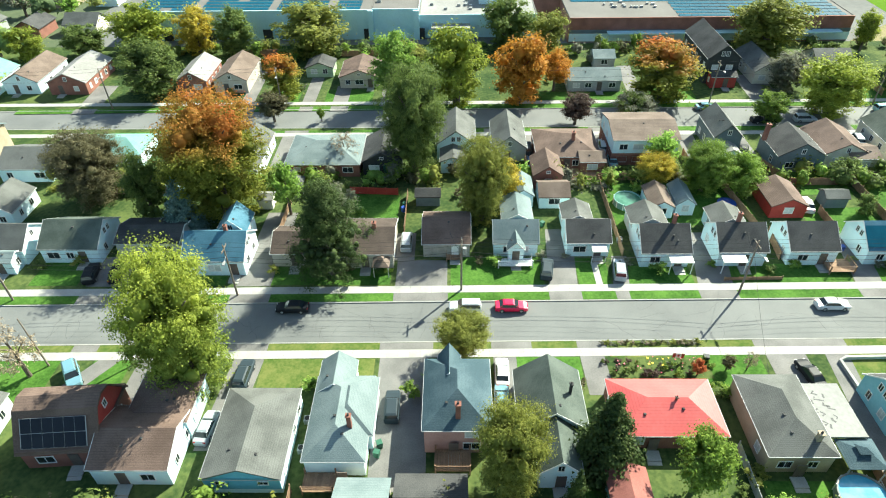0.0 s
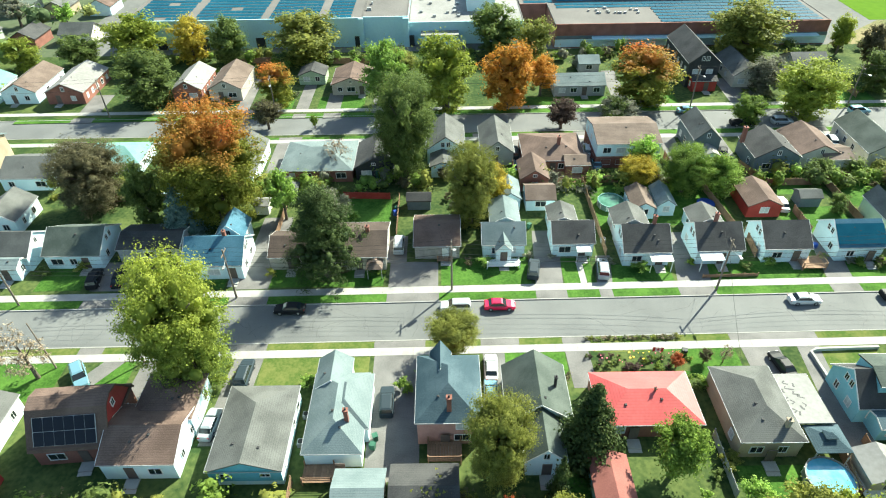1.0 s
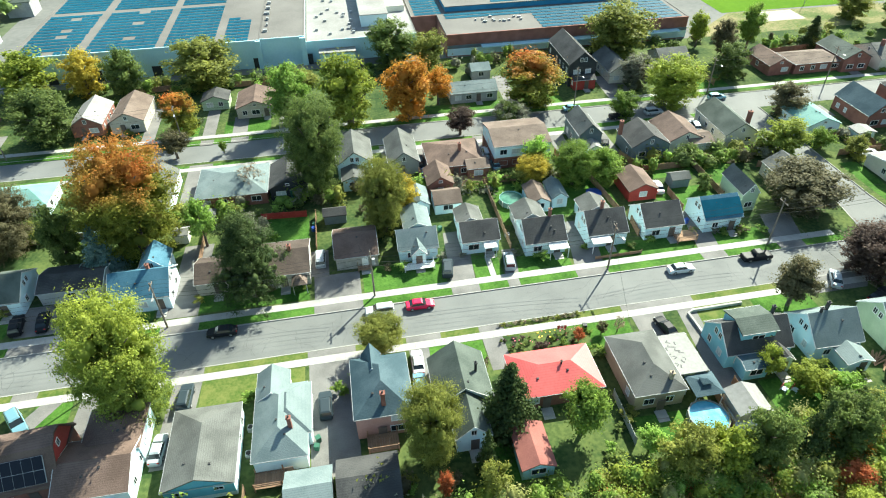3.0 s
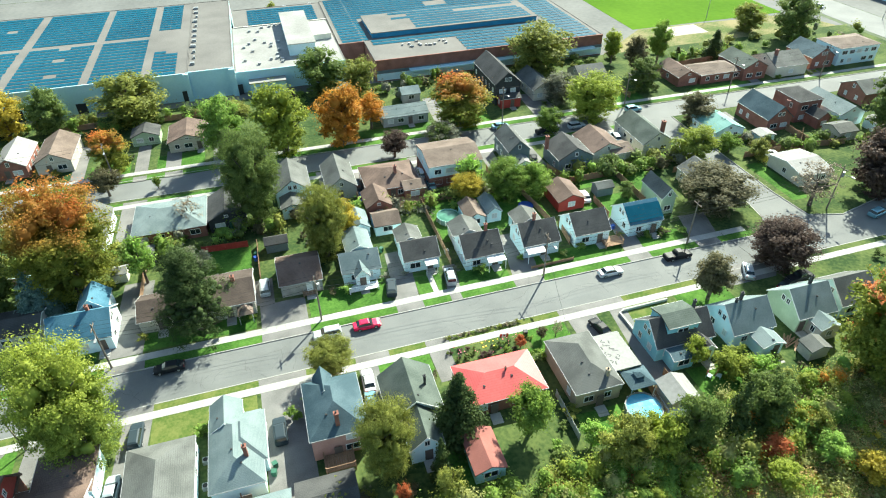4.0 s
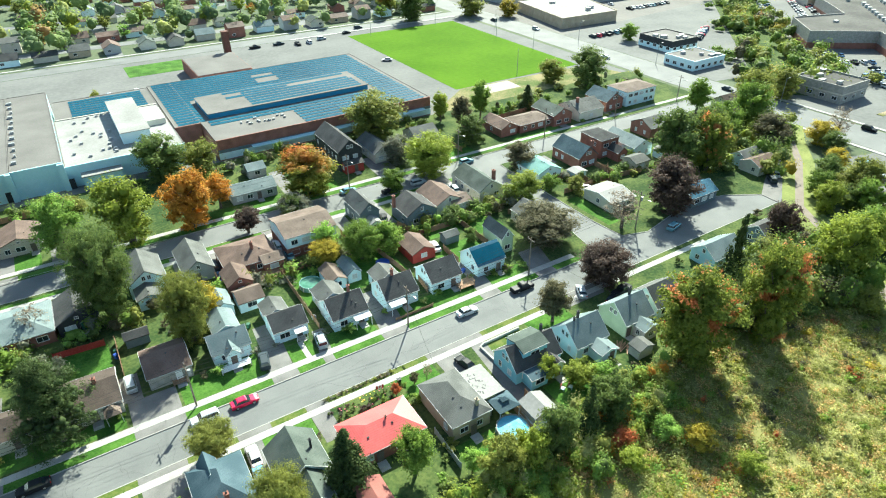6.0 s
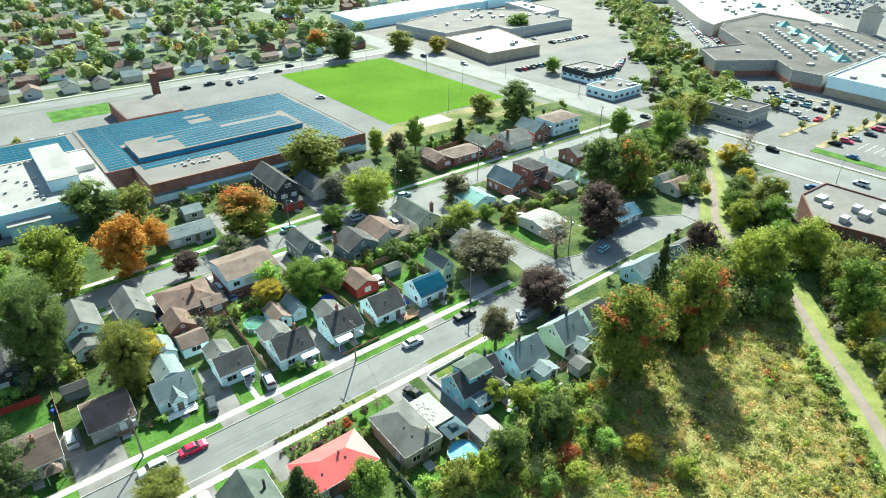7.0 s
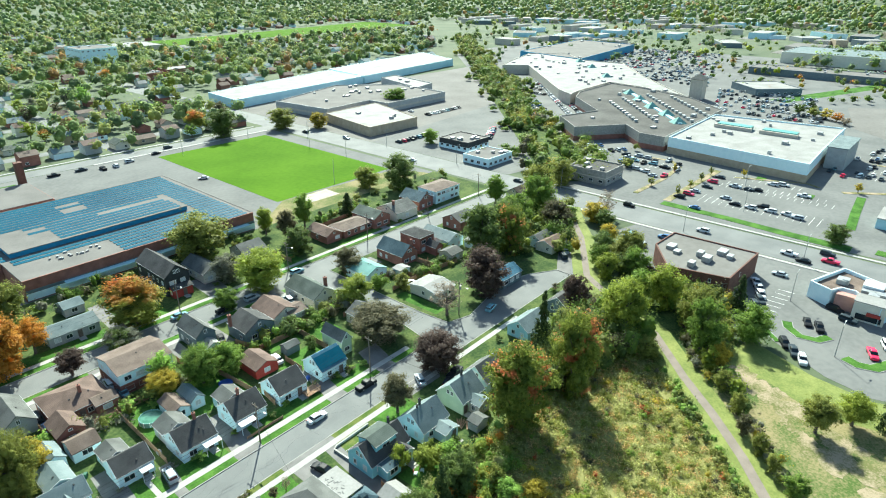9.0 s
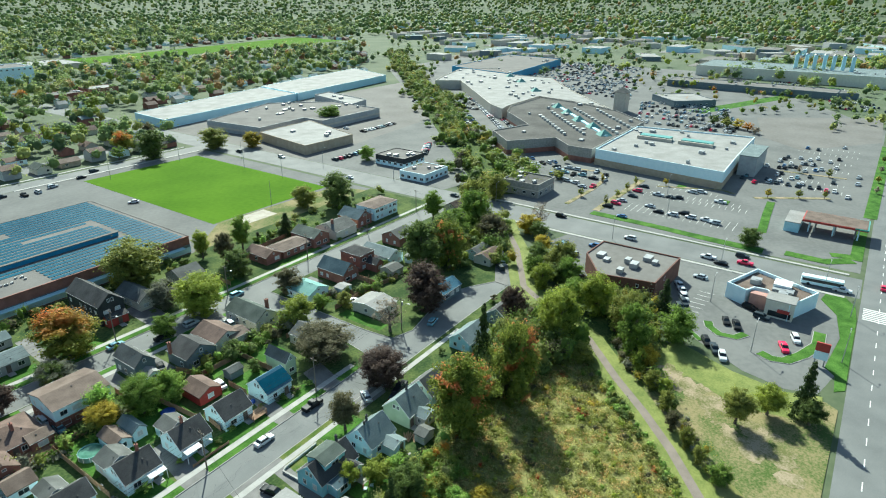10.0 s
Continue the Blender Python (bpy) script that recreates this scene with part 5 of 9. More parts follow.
tree("low", -16.4, 94.1, 11.5, 5.6, "olive", "olive green tree with a dense crown by the school wall")
tree("low", -78.1, 93.7, 14.4, 10.3, "olive", "olive green tree with a dense crown by the school wall")
tree("low", -122.9, 93.8, 14.9, 9.1, "lime", "broad tree with yellow-green autumn leaves behind a row of houses")
tree("low", -108.7, 93.6, 13.4, 5.8, "gold", "tree with golden yellow autumn leaves behind a row of houses")
tree("low", -98.5, 93.3, 13.8, 5.5, "dark", "dark green leafy tree behind a row of houses")
tree("low", -111.2, 68.5, 13.7, 8.0, "dark", "dark green leafy tree on the far verge")
tree("low", -80.0, 66.2, 11.2, 5.0, "mixed", "large maple turning orange and green beside a driveway")
tree("round", -80.2, 55.1, 7.5, 3.5, "brown", "broad dark tree with brownish green leaves on the verge")
tree("round", -40.2, -11.1, 7.4, 4.2, "olive", "olive green tree with a dense crown on the verge")
tree("round", -96.3, -15.1, 10.1, 3.4, "bare", "thin tree with dry brown twigs on the verge")
tree("low", -138.6, 92.9, 9.4, 6.1, "dark", "dark green leafy tree behind a row of houses")
tree("low", -153.0, 90.8, 9.5, 5.0, "lime", "broad tree with yellow-green autumn leaves behind a row of houses")
tree("round", 12.9, 56.0, 3.2, 0.9, "green", "leafy green tree newly planted on the verge")
tree("round", -69.9, 55.1, 3.6, 1.0, "green", "leafy green tree newly planted on the verge")
tree("low", -35.6, -30.5, 15.6, 4.5, "olive", "olive green tree with a dense crown in a back garden")
tree("cone", -25.1, -27.6, 12.6, 4.3, "pine", "tall dark green conifer beside a grey house")
tree("round", -15.7, -30.6, 10.6, 3.5, "green", "leafy green tree behind a red-roofed house")
tree("low", 43.4, 10.8, 10.5, 8.5, "brown", "broad dark tree with brownish green leaves on the street corner")
tree("low", 43.5, -9.1, 10.1, 6.5, "maroon", "round tree with dark maroon leaves on the street corner")
tree("round", 25.3, -13.6, 10.9, 3.9, "brown", "broad dark tree with brownish green leaves on the verge")
tree("low", 80.4, 5.0, 15.6, 7.4, "maroon", "round tree with dark maroon leaves by the bend of the street")
tree("low", 63.7, 5.4, 11.3, 5.2, "bare", "thin tree with dry brown twigs by a wooden fence")
tree("low", 51.0, 29.3, 9.6, 5.4, "goldtop", "tree with golden yellow autumn leaves on the street corner")
tree("low", 63.8, 46.9, 9.1, 5.1, "brown", "broad dark tree with brownish green leaves on the far corner")
tree("round", 64.5, 92.5, 11.7, 3.4, "lime", "broad tree with yellow-green autumn leaves behind the school")
tree("round", 65.8, 80.9, 13.3, 3.7, "brown", "broad dark tree with brownish green leaves behind the school")
tree("oval", 77.4, 86.8, 14.7, 4.2, "green", "leafy green tree behind the school")
tree("low", 62.0, 69.7, 11.1, 5.0, "dark", "dark green leafy tree beside a brown bungalow")
tree("cone", 97.7, 86.2, 9.0, 3.9, "pine", "tall dark green conifer behind a bungalow")
tree("low", 125.2, 105.4, 10.7, 6.1, "olive", "dense olive green tree at the edge of the field")
tree("low", 133.5, 93.3, 17.0, 8.2, "dark", "dark green leafy tree behind a row of houses")
tree("low", 39.4, -35.5, 22.0, 8.2, "patchy", "large maple turning orange and green at the edge of the meadow")
tree("low", 55.4, -38.7, 23.0, 6.0, "patchy", "large maple turning orange and green at the edge of the meadow")
tree("cone", 64.2, -24.8, 18.2, 3.1, "pine", "tall dark green conifer beside the street")
tree("round", 88.3, -20.4, 12.6, 4.3, "maroon", "round tree with dark maroon leaves at the end of the street")
tree("low", 84.3, -36.5, 18.5, 5.9, "lime", "broad tree with yellow-green autumn leaves at the edge of the meadow")
tree("low", 80.6, -44.6, 6.4, 3.4, "olive", "low olive green tree with a dense crown beside the path")
tree("low", 91.6, -54.4, 17.0, 5.1, "green", "leafy green tree beside the path")
tree("low", 105.5, -61.7, 11.5, 5.5, "green", "leafy green tree beside a car park")
tree("cone", 119.9, -54.1, 11.4, 3.3, "pine", "tall dark green conifer beside a brick office")
tree("cone", 89.2, -94.7, 14.6, 3.3, "pine", "tall dark green conifer beside a car park")
tree("round", 77.4, -83.0, 9.8, 4.2, "olive", "olive green tree with a dense crown on a rough lawn")
tree("round", 84.9, -88.3, 8.6, 4.1, "lime", "broad tree with yellow-green autumn leaves on a rough lawn")
tree("round", 86.5, -96.6, 7.1, 3.6, "dark", "dark green leafy tree on a rough lawn")
tree("low", 100.0, 21.5, 21.0, 8.0, "dark", "olive green tree with a dense crown behind a house")
tree("low", 108.4, 15.8, 19.2, 5.8, "patchy", "large maple turning orange and green behind a house")
tree("low", 113.0, 20.5, 19.0, 6.4, "dark", "dark green leafy tree behind a house")
tree("low", 137.2, 15.4, 12.5, 6.2, "brown", "broad dark tree with brownish green leaves beside a white house")
tree("low", 157.0, 37.0, 19.0, 7.4, "olive", "olive green tree with a dense crown beside the main road")
tree("low", 147.0, 30.0, 17.5, 6.8, "green", "leafy green tree behind a white house")
tree("low", 127.5, 26.5, 16.5, 6.6, "green", "leafy green tree behind a white house")
tree("low", 185.6, 42.5, 13.2, 6.0, "olive", "olive green tree with a dense crown beside a car park")
tree("low", 163.2, 9.0, 11.4, 4.8, "bare", "thin tree with dry brown twigs beside the main road")
tree("low", 151.8, 3.8, 8.0, 4.1, "dark", "dark green leafy tree beside the path")
tree("low", 119.8, -11.2, 8.5, 3.8, "green", "leafy green tree beside the path")
tree("low", 125.4, -15.6, 6.6, 3.4, "dark", "dark green leafy tree beside the path")
tree("low", 119.6, -20.2, 9.2, 3.7, "dark", "dark green leafy tree beside a brick office")
tree("low", 113.4, -17.0, 10.0, 4.0, "lime", "broad tree with yellow-green autumn leaves beside the path")
tree("low", 90.0, -33.0, 15.0, 5.6, "lime", "broad tree with yellow-green autumn leaves beside the path")
tree("low", 107.4, -38.0, 14.5, 5.8, "lime", "broad tree with yellow-green autumn leaves beside a brick office")
tree("low", 101.0, -49.2, 14.2, 5.4, "olive", "olive green tree with a dense crown beside a car park")
tree("oval", 144.6, 48.9, 13.8, 5.1, "green", "leafy green tree beside the road")
tree("low", 155.4, 9.8, 8.6, 5.0, "gold", "tree with golden yellow autumn leaves beside the path")
tree("low", 141.5, -3.2, 7.0, 3.4, "gold", "tree with golden yellow autumn leaves beside the path")
tree("low", 128.0, -17.3, 13.2, 5.2, "olive", "olive green tree with a dense crown beside a car park")
tree("round", 86.5, -60.4, 8.3, 2.5, "gold", "tree with golden yellow autumn leaves on a rough lawn")
tree("low", 264.9, 228.1, 14.0, 8.9, "green", "leafy green tree in front of a warehouse")
tree("low", 169.3, 229.4, 13.8, 9.5, "olive", "dense olive green tree in front of a brick hall")
tree("low", 185.3, 214.4, 10.8, 6.2, "gold", "tree with golden yellow autumn leaves in front of a brick hall")
tree("low", 130.3, 260.4, 14.3, 7.3, "mixed", "large maple turning orange and green beside a house")
tree("low", 133.9, 236.3, 18.4, 9.6, "dark", "dark green leafy tree beside a house")
tree("low", 203.0, 137.2, 9.1, 5.1, "green", "leafy green tree beside a black building")
tree("low", 192.5, -64.8, 8.2, 4.5, "dark", "dark green leafy tree beside the road")

def shrub(x, y, h, r, leaf, label):
    s = thing("shrub", x, y, 0.1, rng.uniform(0, 360), label, "shrub", "shrubs")
    s.scale = (r / 3.6, r / 3.6, h / 8.4)
    paint(hang("foliage", rng.choice(CROWNS["bush", 0]), s), L[leaf])
    return s

tree("low", -5.5, -38.2, 9.8, 3.6, "olive", "olive green tree with a dense crown behind a pool")
tree("low", -0.6, -38.7, 9.0, 3.2, "lime", "broad tree with yellow-green autumn leaves behind a pool")
tree("low", 4.6, -38.7, 11.2, 3.4, "dark", "dark green leafy tree behind a garage")
tree("cone", 10.8, -38.8, 11.2, 2.6, "pine", "tall dark green conifer behind a garden")
tree("low", 16.4, -38.0, 10.5, 3.6, "dark", "dark green leafy tree behind a garden")
tree("round", -8.0, -34.6, 4.8, 2.0, "bright", "small tree with bright green leaves beside a garden")
tree("low", 18.2, -29.2, 5.4, 3.2, "lime", "broad yellow-green tree behind a white house")
tree("low", 21.6, -31.4, 5.0, 2.8, "bright", "tree with bright green leaves behind a white house")
tree("low", 13.9, -25.9, 5.6, 2.1, "lime", "broad tree with yellow-green autumn leaves behind a white house")
tree("round", 23.8, -49.9, 5.4, 2.9, "gold", "golden yellow autumn thicket in the meadow")
tree("round", 26.7, -57.0, 4.4, 2.4, "lime", "yellow-green bushy tree in the meadow")
tree("round", 21.0, -45.5, 4.8, 2.6, "bright", "bright green bushy tree in the meadow")
tree("round", 12.5, -47.0, 4.4, 2.6, "lime", "yellow-green bushy tree behind the gardens")
tree("round", 14.5, -43.5, 4.2, 2.2, "red", "red autumn bush behind the gardens")
tree("low", -28.8, -36.7, 6.8, 2.1, "olive", "olive green tree with a dense crown behind a garden")
tree("low", -34.8, -35.6, 4.9, 1.1, "red", "tree with red autumn leaves behind a garden")
tree("cone", -29.2, -33.6, 8.7, 1.8, "pine", "tall dark green conifer behind a red-roofed house")
tree("round", -6.5, -14.0, 2.9, 1.0, "brown", "broad dark tree with brownish green leaves by a flower bed")
tree("round", -3.9, -14.0, 4.0, 1.0, "bare", "thin tree with dry brown twigs on a front lawn")
tree("round", -10.5, -14.9, 2.9, 1.0, "red", "tree with red autumn leaves by a flower bed")
tree("low", -52.0, 89.8, 3.3, 4.6, "olive", "olive green tree with a dense crown by the school fence")
tree("round", -35.6, 175.2, 7.2, 2.2, "olive", "olive green tree with a dense crown behind the school")
tree("low", 167.5, 477.8, 13.3, 6.6, "mixed", "large maple turning orange and green beside a house")


# ---- vehicles ----
def hull(stations, low):
    """A body lofted along its length: x, half width, top, shoulder height."""
    bm = bmesh.new()
    rings = []
    for x, w, top, sh in stations:
        rings.append([bm.verts.new(c) for c in ((x, -w * 0.94, low), (x, -w, low + 0.18), (x, -w, sh), (x, -w * 0.86, top), (x, w * 0.86, top), (x, w, sh), (x, w, low + 0.18), (x, w * 0.94, low))])
    for a, b in zip(rings, rings[1:]):
        for k in range(8):
            bm.faces.new((a[k], a[(k + 1) % 8], b[(k + 1) % 8], b[k]))
    bm.faces.new(rings[0])
    bm.faces.new(rings[-1][::-1])
    bmesh.ops.recalc_face_normals(bm, faces=bm.faces)
    return bm


def as_mesh(name, bm, m):
    me = bpy.data.meshes.new(name)
    bm.to_mesh(me)
    bm.free()
    me.materials.append(m)
    return me


def frustum(x0, x1, x2, x3, w0, w1, z0, z1):
    v = [(x0, -w0, z0), (x1, -w0, z0), (x1, w0, z0), (x0, w0, z0), (x2, -w1, z1), (x3, -w1, z1), (x3, w1, z1), (x2, w1, z1)]
    return solid(bmesh.new(), v, [(3, 2, 1, 0), (4, 5, 6, 7), (0, 1, 5, 4), (1, 2, 6, 5), (2, 3, 7, 6), (3, 0, 4, 7)])


KIND = {}
KIND["sedan"] = ([(-2.35, 0.70, 0.72, 0.62), (-2.2, 0.84, 0.92, 0.74), (-1.5, 0.9, 0.95, 0.8), (0.9, 0.9, 0.93, 0.8), (1.7, 0.88, 0.86, 0.74), (2.2, 0.8, 0.74, 0.62), (2.35, 0.66, 0.6, 0.5)], (-1.72, 1.0, -1.12, 0.3, 0.78, 0.62, 0.92, 1.4), 1.38)
KIND["suv"] = ([(-2.3, 0.78, 0.95, 0.8), (-2.2, 0.9, 1.05, 0.9), (-1.2, 0.93, 1.06, 0.9), (0.9, 0.93, 1.05, 0.9), (1.75, 0.91, 0.98, 0.84), (2.2, 0.84, 0.86, 0.7), (2.35, 0.7, 0.68, 0.56)], (-2.2, 1.05, -1.95, 0.35, 0.82, 0.66, 1.03, 1.64), 1.38)
KIND["pickup"] = ([(-2.75, 0.86, 1.0, 0.9), (-2.6, 0.94, 1.1, 0.95), (-0.7, 0.95, 1.1, 0.95), (1.0, 0.95, 1.08, 0.95), (2.1, 0.93, 1.04, 0.9), (2.55, 0.88, 0.94, 0.78), (2.7, 0.74, 0.74, 0.6)], (-0.75, 1.25, -0.6, 0.6, 0.84, 0.68, 1.07, 1.72), 1.65)
CAR = {}
for kind, (st, fr, axle) in KIND.items():
    x0, x1, x2, x3, w0, w1, z0, z1 = fr
    roof = frustum(x2 - 0.12, x3 + 0.12, x2 + 0.12, x3 - 0.12, w1 + 0.05, w1 - 0.1, z1 - 0.05, z1 + 0.07)
    roof.verts.ensure_lookup_table()
    for n, (end, sy) in enumerate(((x0, -1), (x1, -1), (x1, 1), (x0, 1))):
        foot = [roof.verts.new((end + k, sy * (w0 + 0.02), z0)) for k in (-0.13, 0.13)]
        roof.verts.ensure_lookup_table()
        roof.faces.new((roof.verts[n], foot[0], foot[1]))
    bm = hull(st, 0.24)
    if kind == "pickup":
        box(bm, -2.5, -0.85, -0.72, 0.72, 1.115, 1.12)
    wheel = tube(bmesh.new(), (0, -0.11, 0), (0, 0.11, 0), 0.34, 0.34, 14)
    CAR[kind] = dict(body=as_mesh("body", bm, PAINT["white"]), glass=as_mesh("cabin_glass", frustum(*fr), M["glass"]), roof=as_mesh("roof_panel", roof, PAINT["white"]), wheel=as_mesh("wheel", wheel, M["black_rubber"]),
                     rim=as_mesh("rim", tube(bmesh.new(), (0, -0.125, 0), (0, 0.125, 0), 0.2, 0.2, 10), M["metal"]), axle=axle, nose=st[-1][0], tail=st[0][0], width=st[3][1],
                     head=as_mesh("headlight", boxes((-0.12, 0.05, -0.16, 0.16, -0.07, 0.07)), M["lamp"]), back=as_mesh("tail_light", boxes((-0.05, 0.1, -0.14, 0.14, -0.09, 0.09)), M["tail"]))


def car(kind, color, x, y, turn, label, simple=False, z=0.17):
    c = CAR[kind]
    v = thing("pickup_truck" if kind == "pickup" else "car", x, y, z, turn, label, "pickup truck" if kind == "pickup" else "car", "parked vehicles")
    paint(hang("body", c["body"], v), PAINT[color])
    hang("cabin_glass", c["glass"], v)
    paint(hang("roof_panel", c["roof"], v), PAINT[color])
    for sx in (-c["axle"], c["axle"]):
        for sy in (-1, 1):
            w = hang("wheel", c["wheel"], v, "", pose(sx, sy * (c["width"] - 0.1), 0.34))
            if not simple:
                hang("rim", c["rim"], w)
    if not simple:
        for sy in (-1, 1):
            hang("headlight", c["head"], v, "", pose(c["nose"] - 0.12, sy * 0.56, 0.62))
            hang("tail_light", c["back"], v, "", pose(c["tail"] + 0.08, sy * 0.6, 0.78))
    return v


ST = 0.04
car("sedan", "black", -64.6, -2.9, 180, "black sedan parked at the kerb", False, ST)
car("suv", "white", -39.8, -2.9, 180, "white hatchback parked at the kerb", False, ST)
car("sedan", "red", -33.2, -2.7, 0, "bright red sports sedan parked at the kerb", False, ST)
car("sedan", "white", 12.4, -2.4, 0, "silver-white sedan parked at the kerb", False, ST)
car("suv", "grey", -27.2, 5.2, 80, "dark grey car on a driveway", False, 0.17)
car("suv", "silver", -16.2, 5.0, 82, "silver car on a short driveway", False, 0.17)
car("suv", "silver", -49.0, 12.0, 90, "silver car beside a brown bungalow", False, 0.17)
car("suv", "black", -97.0, 4.4, 100, "black car on a driveway", False, 0.17)
car("sedan", "black", -93.2, 4.6, 100, "dark red sedan on a driveway", False, 0.17)
car("suv", "teal", -90.4, -15.4, -55, "pale blue car on a driveway", False, 0.17)
car("suv", "grey", -68.3, -15.2, 88, "dark grey van on a driveway", False, 0.17)
car("sedan", "silver", -70.6, -23.2, 86, "silver sedan between two houses", False, 0.17)
car("suv", "grey", -48.9, -20.2, 91, "dark car on a shared driveway", False, 0.17)
car("sedan", "white", -35.3, -14.9, 88, "white sedan on a driveway", False, 0.17)
car("sedan", "teal", -35.6, -19.0, 88, "blue-grey sedan behind a white one", False, 0.17)
car("sedan", "black", 3.6, -15.0, 100, "black car under a carport", False, 0.17)
car("pickup", "black", 27.0, -1.8, 0, "black pickup parked in the tree's shade", False, ST)
car("suv", "teal", 74.6, -1.6, 12, "pale blue car at the bend", False, ST)
car("pickup", "white", 69.6, 25.8, 0, "white pickup behind a timber fence", False, 0.17)
car("pickup", "black", 44.0, -14.0, 10, "black pickup on a front driveway", False, 0.17)
car("sedan", "black", 40.6, -15.0, 20, "black sedan on a front driveway", False, 0.17)
car("sedan", "silver", 36.5, -9.8, 60, "silver car under a purple tree", False, 0.17)
car("pickup", "black", 24.6, 53.6, 0, "black pickup parked at the far kerb", False, ST)
car("suv", "silver", 33.4, 54.0, 0, "silver car parked at the far kerb", False, ST)
car("suv", "silver", 39.6, 45.0, 80, "white van on a driveway", False, 0.17)
car("sedan", "teal", 14.4, 60.0, 0, "pale blue car on the far street", False, ST)
car("suv", "teal", 52.6, 58.4, 2, "blue car on the far street", False, ST)
car("suv", "grey", -26.9, 42.0, 88, "grey car beside a bungalow", False, 0.17)
car("sedan", "blue", -26.4, 36.6, 85, "blue sedan beside a bungalow", False, 0.17)
car("suv", "white", -11.6, 42.6, 85, "white car beside a two-storey house", False, 0.17)
car("sedan", "teal", -10.8, 37.2, 85, "blue-grey sedan beside a brick house", False, 0.17)
car("sedan", "black", 15.6, 40.8, 70, "black car beside a slate house", False, 0.17)
car("sedan", "white", 19.6, 22.2, 80, "white car beside a red garage", False, 0.17)
car("sedan", "silver", 1.6, 17.8, 75, "pale car behind a white house", False, 0.17)
car("suv", "white", -146.0, 57.8, 0, "white pickup-like van at the kerb", False, ST)
car("suv", "teal", -144.6, 54.2, 0, "pale blue car at the kerb", False, ST)
car("sedan", "grey", -112, 36.5, 60, "grey car in a yard", False, 0.17)
car("suv", "grey", 118.5, 1.4, 50, "grey car on a steep drive", False, 0.17)
car("suv", "white", 122.6, 3.4, 50, "white car on a drive", False, 0.17)

# ---- poles and cables ----
def utility_pole(x, y, h, label, lamp=0, transformer=False, lean=(0, 0), name="utility_pole"):
    p = thing(name, x, y, 0.05, 0, label, "utility pole", "utility poles")
    part("post", tube(bmesh.new(), (0, 0, 0), (lean[0], lean[1], h), 0.17, 0.11, 10), M["pole"], p)
    part("crossarm", boxes((lean[0] - 0.06, lean[0] + 0.06, lean[1] - 1.1, lean[1] + 1.1, h - 0.75, h - 0.6)), M["pole"], p)
    for k in (-0.95, 0.0, 0.95):
        part("insulator", tube(bmesh.new(), (lean[0], lean[1] + k, h - 0.6), (lean[0], lean[1] + k, h - 0.35), 0.06, 0.04, 6), M["metal"], p)
    if transformer:
        part("transformer", tube(bmesh.new(), (lean[0] + 0.42, lean[1], h - 2.6), (lean[0] + 0.42, lean[1], h - 1.5), 0.3, 0.3, 12), M["metal"], p)
    if lamp:
        arm = part("lamp_arm", tube(bmesh.new(), (lean[0] * 0.8, lean[1] * 0.8, h * 0.8), (lean[0] * 0.8 + 0.5 * lamp, lean[1] * 0.8 - 2.0, h * 0.8 + 0.5), 0.04, 0.04, 6), M["metal"], p)
        bm = boxes((-0.16 + 0.5 * lamp, 0.16 + 0.5 * lamp, -2.7 + lean[1] * 0.8, -1.9 + lean[1] * 0.8, h * 0.8 + 0.4, h * 0.8 + 0.56))
        part("lamp_head", bm, M["metal"], arm)
    return p


def cable(a, b, sag, r=0.02, label="thin black overhead cable between poles"):
    cu = bpy.data.curves.new("cable", "CURVE")
    cu.dimensions, cu.bevel_depth, cu.bevel_resolution = "3D", r, 0
    sp = cu.splines.new("POLY")
    sp.points.add(12)
    for i in range(13):
        u = i / 12
        p = Vector(a).lerp(Vector(b), u) - Vector((0, 0, sag * 4 * u * (1 - u)))
        sp.points[i].co = (*p, 1)
    cu.materials.append(M["black_rubber"])
    return tagged(new("cable", cu), label, "cable", "overhead cables")


LINE = [(-143, 0.2, 9.4), (-106.5, -0.9, 9.4), (-73.4, 0.1, 9.6), (-40.3, 1.2, 9.6), (0.3, 0.4, 9.9), (31.2, 1.4, 10.0), (66.2, 3.2, 10.4)]
for i, (x, y, h) in enumerate(LINE):
    utility_pole(x, y, h, "weathered wooden utility pole beside the pavement", 1 if i % 2 == 0 else 0, i in (3, 6))
for (x0, y0, h0), (x1, y1, h1) in zip(LINE, LINE[1:]):
    for k, dz in ((-0.95, -0.3), (0.0, -0.3), (0.95, -0.3), (0.1, -2.2), (0.1, -3.0)):
        cable((x0, y0 + k, h0 + dz), (x1, y1 + k, h1 + dz), 0.7 if dz > -1 else 1.0, 0.02 if dz > -1 else 0.032)
FAR_LINE = [(-160, 61.6, 9.6), (-118.6, 61.6, 9.6), (-80, 61.8, 9.6), (-40, 61.8, 9.6), (15.7, 62.0, 10.2), (52, 62, 9.8), (86, 62, 9.8), (118, 62, 9.8), (150, 62, 9.8)]
for x, y, h in FAR_LINE:
    utility_pole(x, y, h, "wooden utility pole beside the second street", 1)
for (x0, y0, h0), (x1, y1, h1) in zip(FAR_LINE, FAR_LINE[1:]):
    for k, dz in ((-0.95, -0.3), (0.95, -0.3), (0.1, -2.4)):
        cable((x0, y0 + k, h0 + dz), (x1, y1 + k, h1 + dz), 0.8)
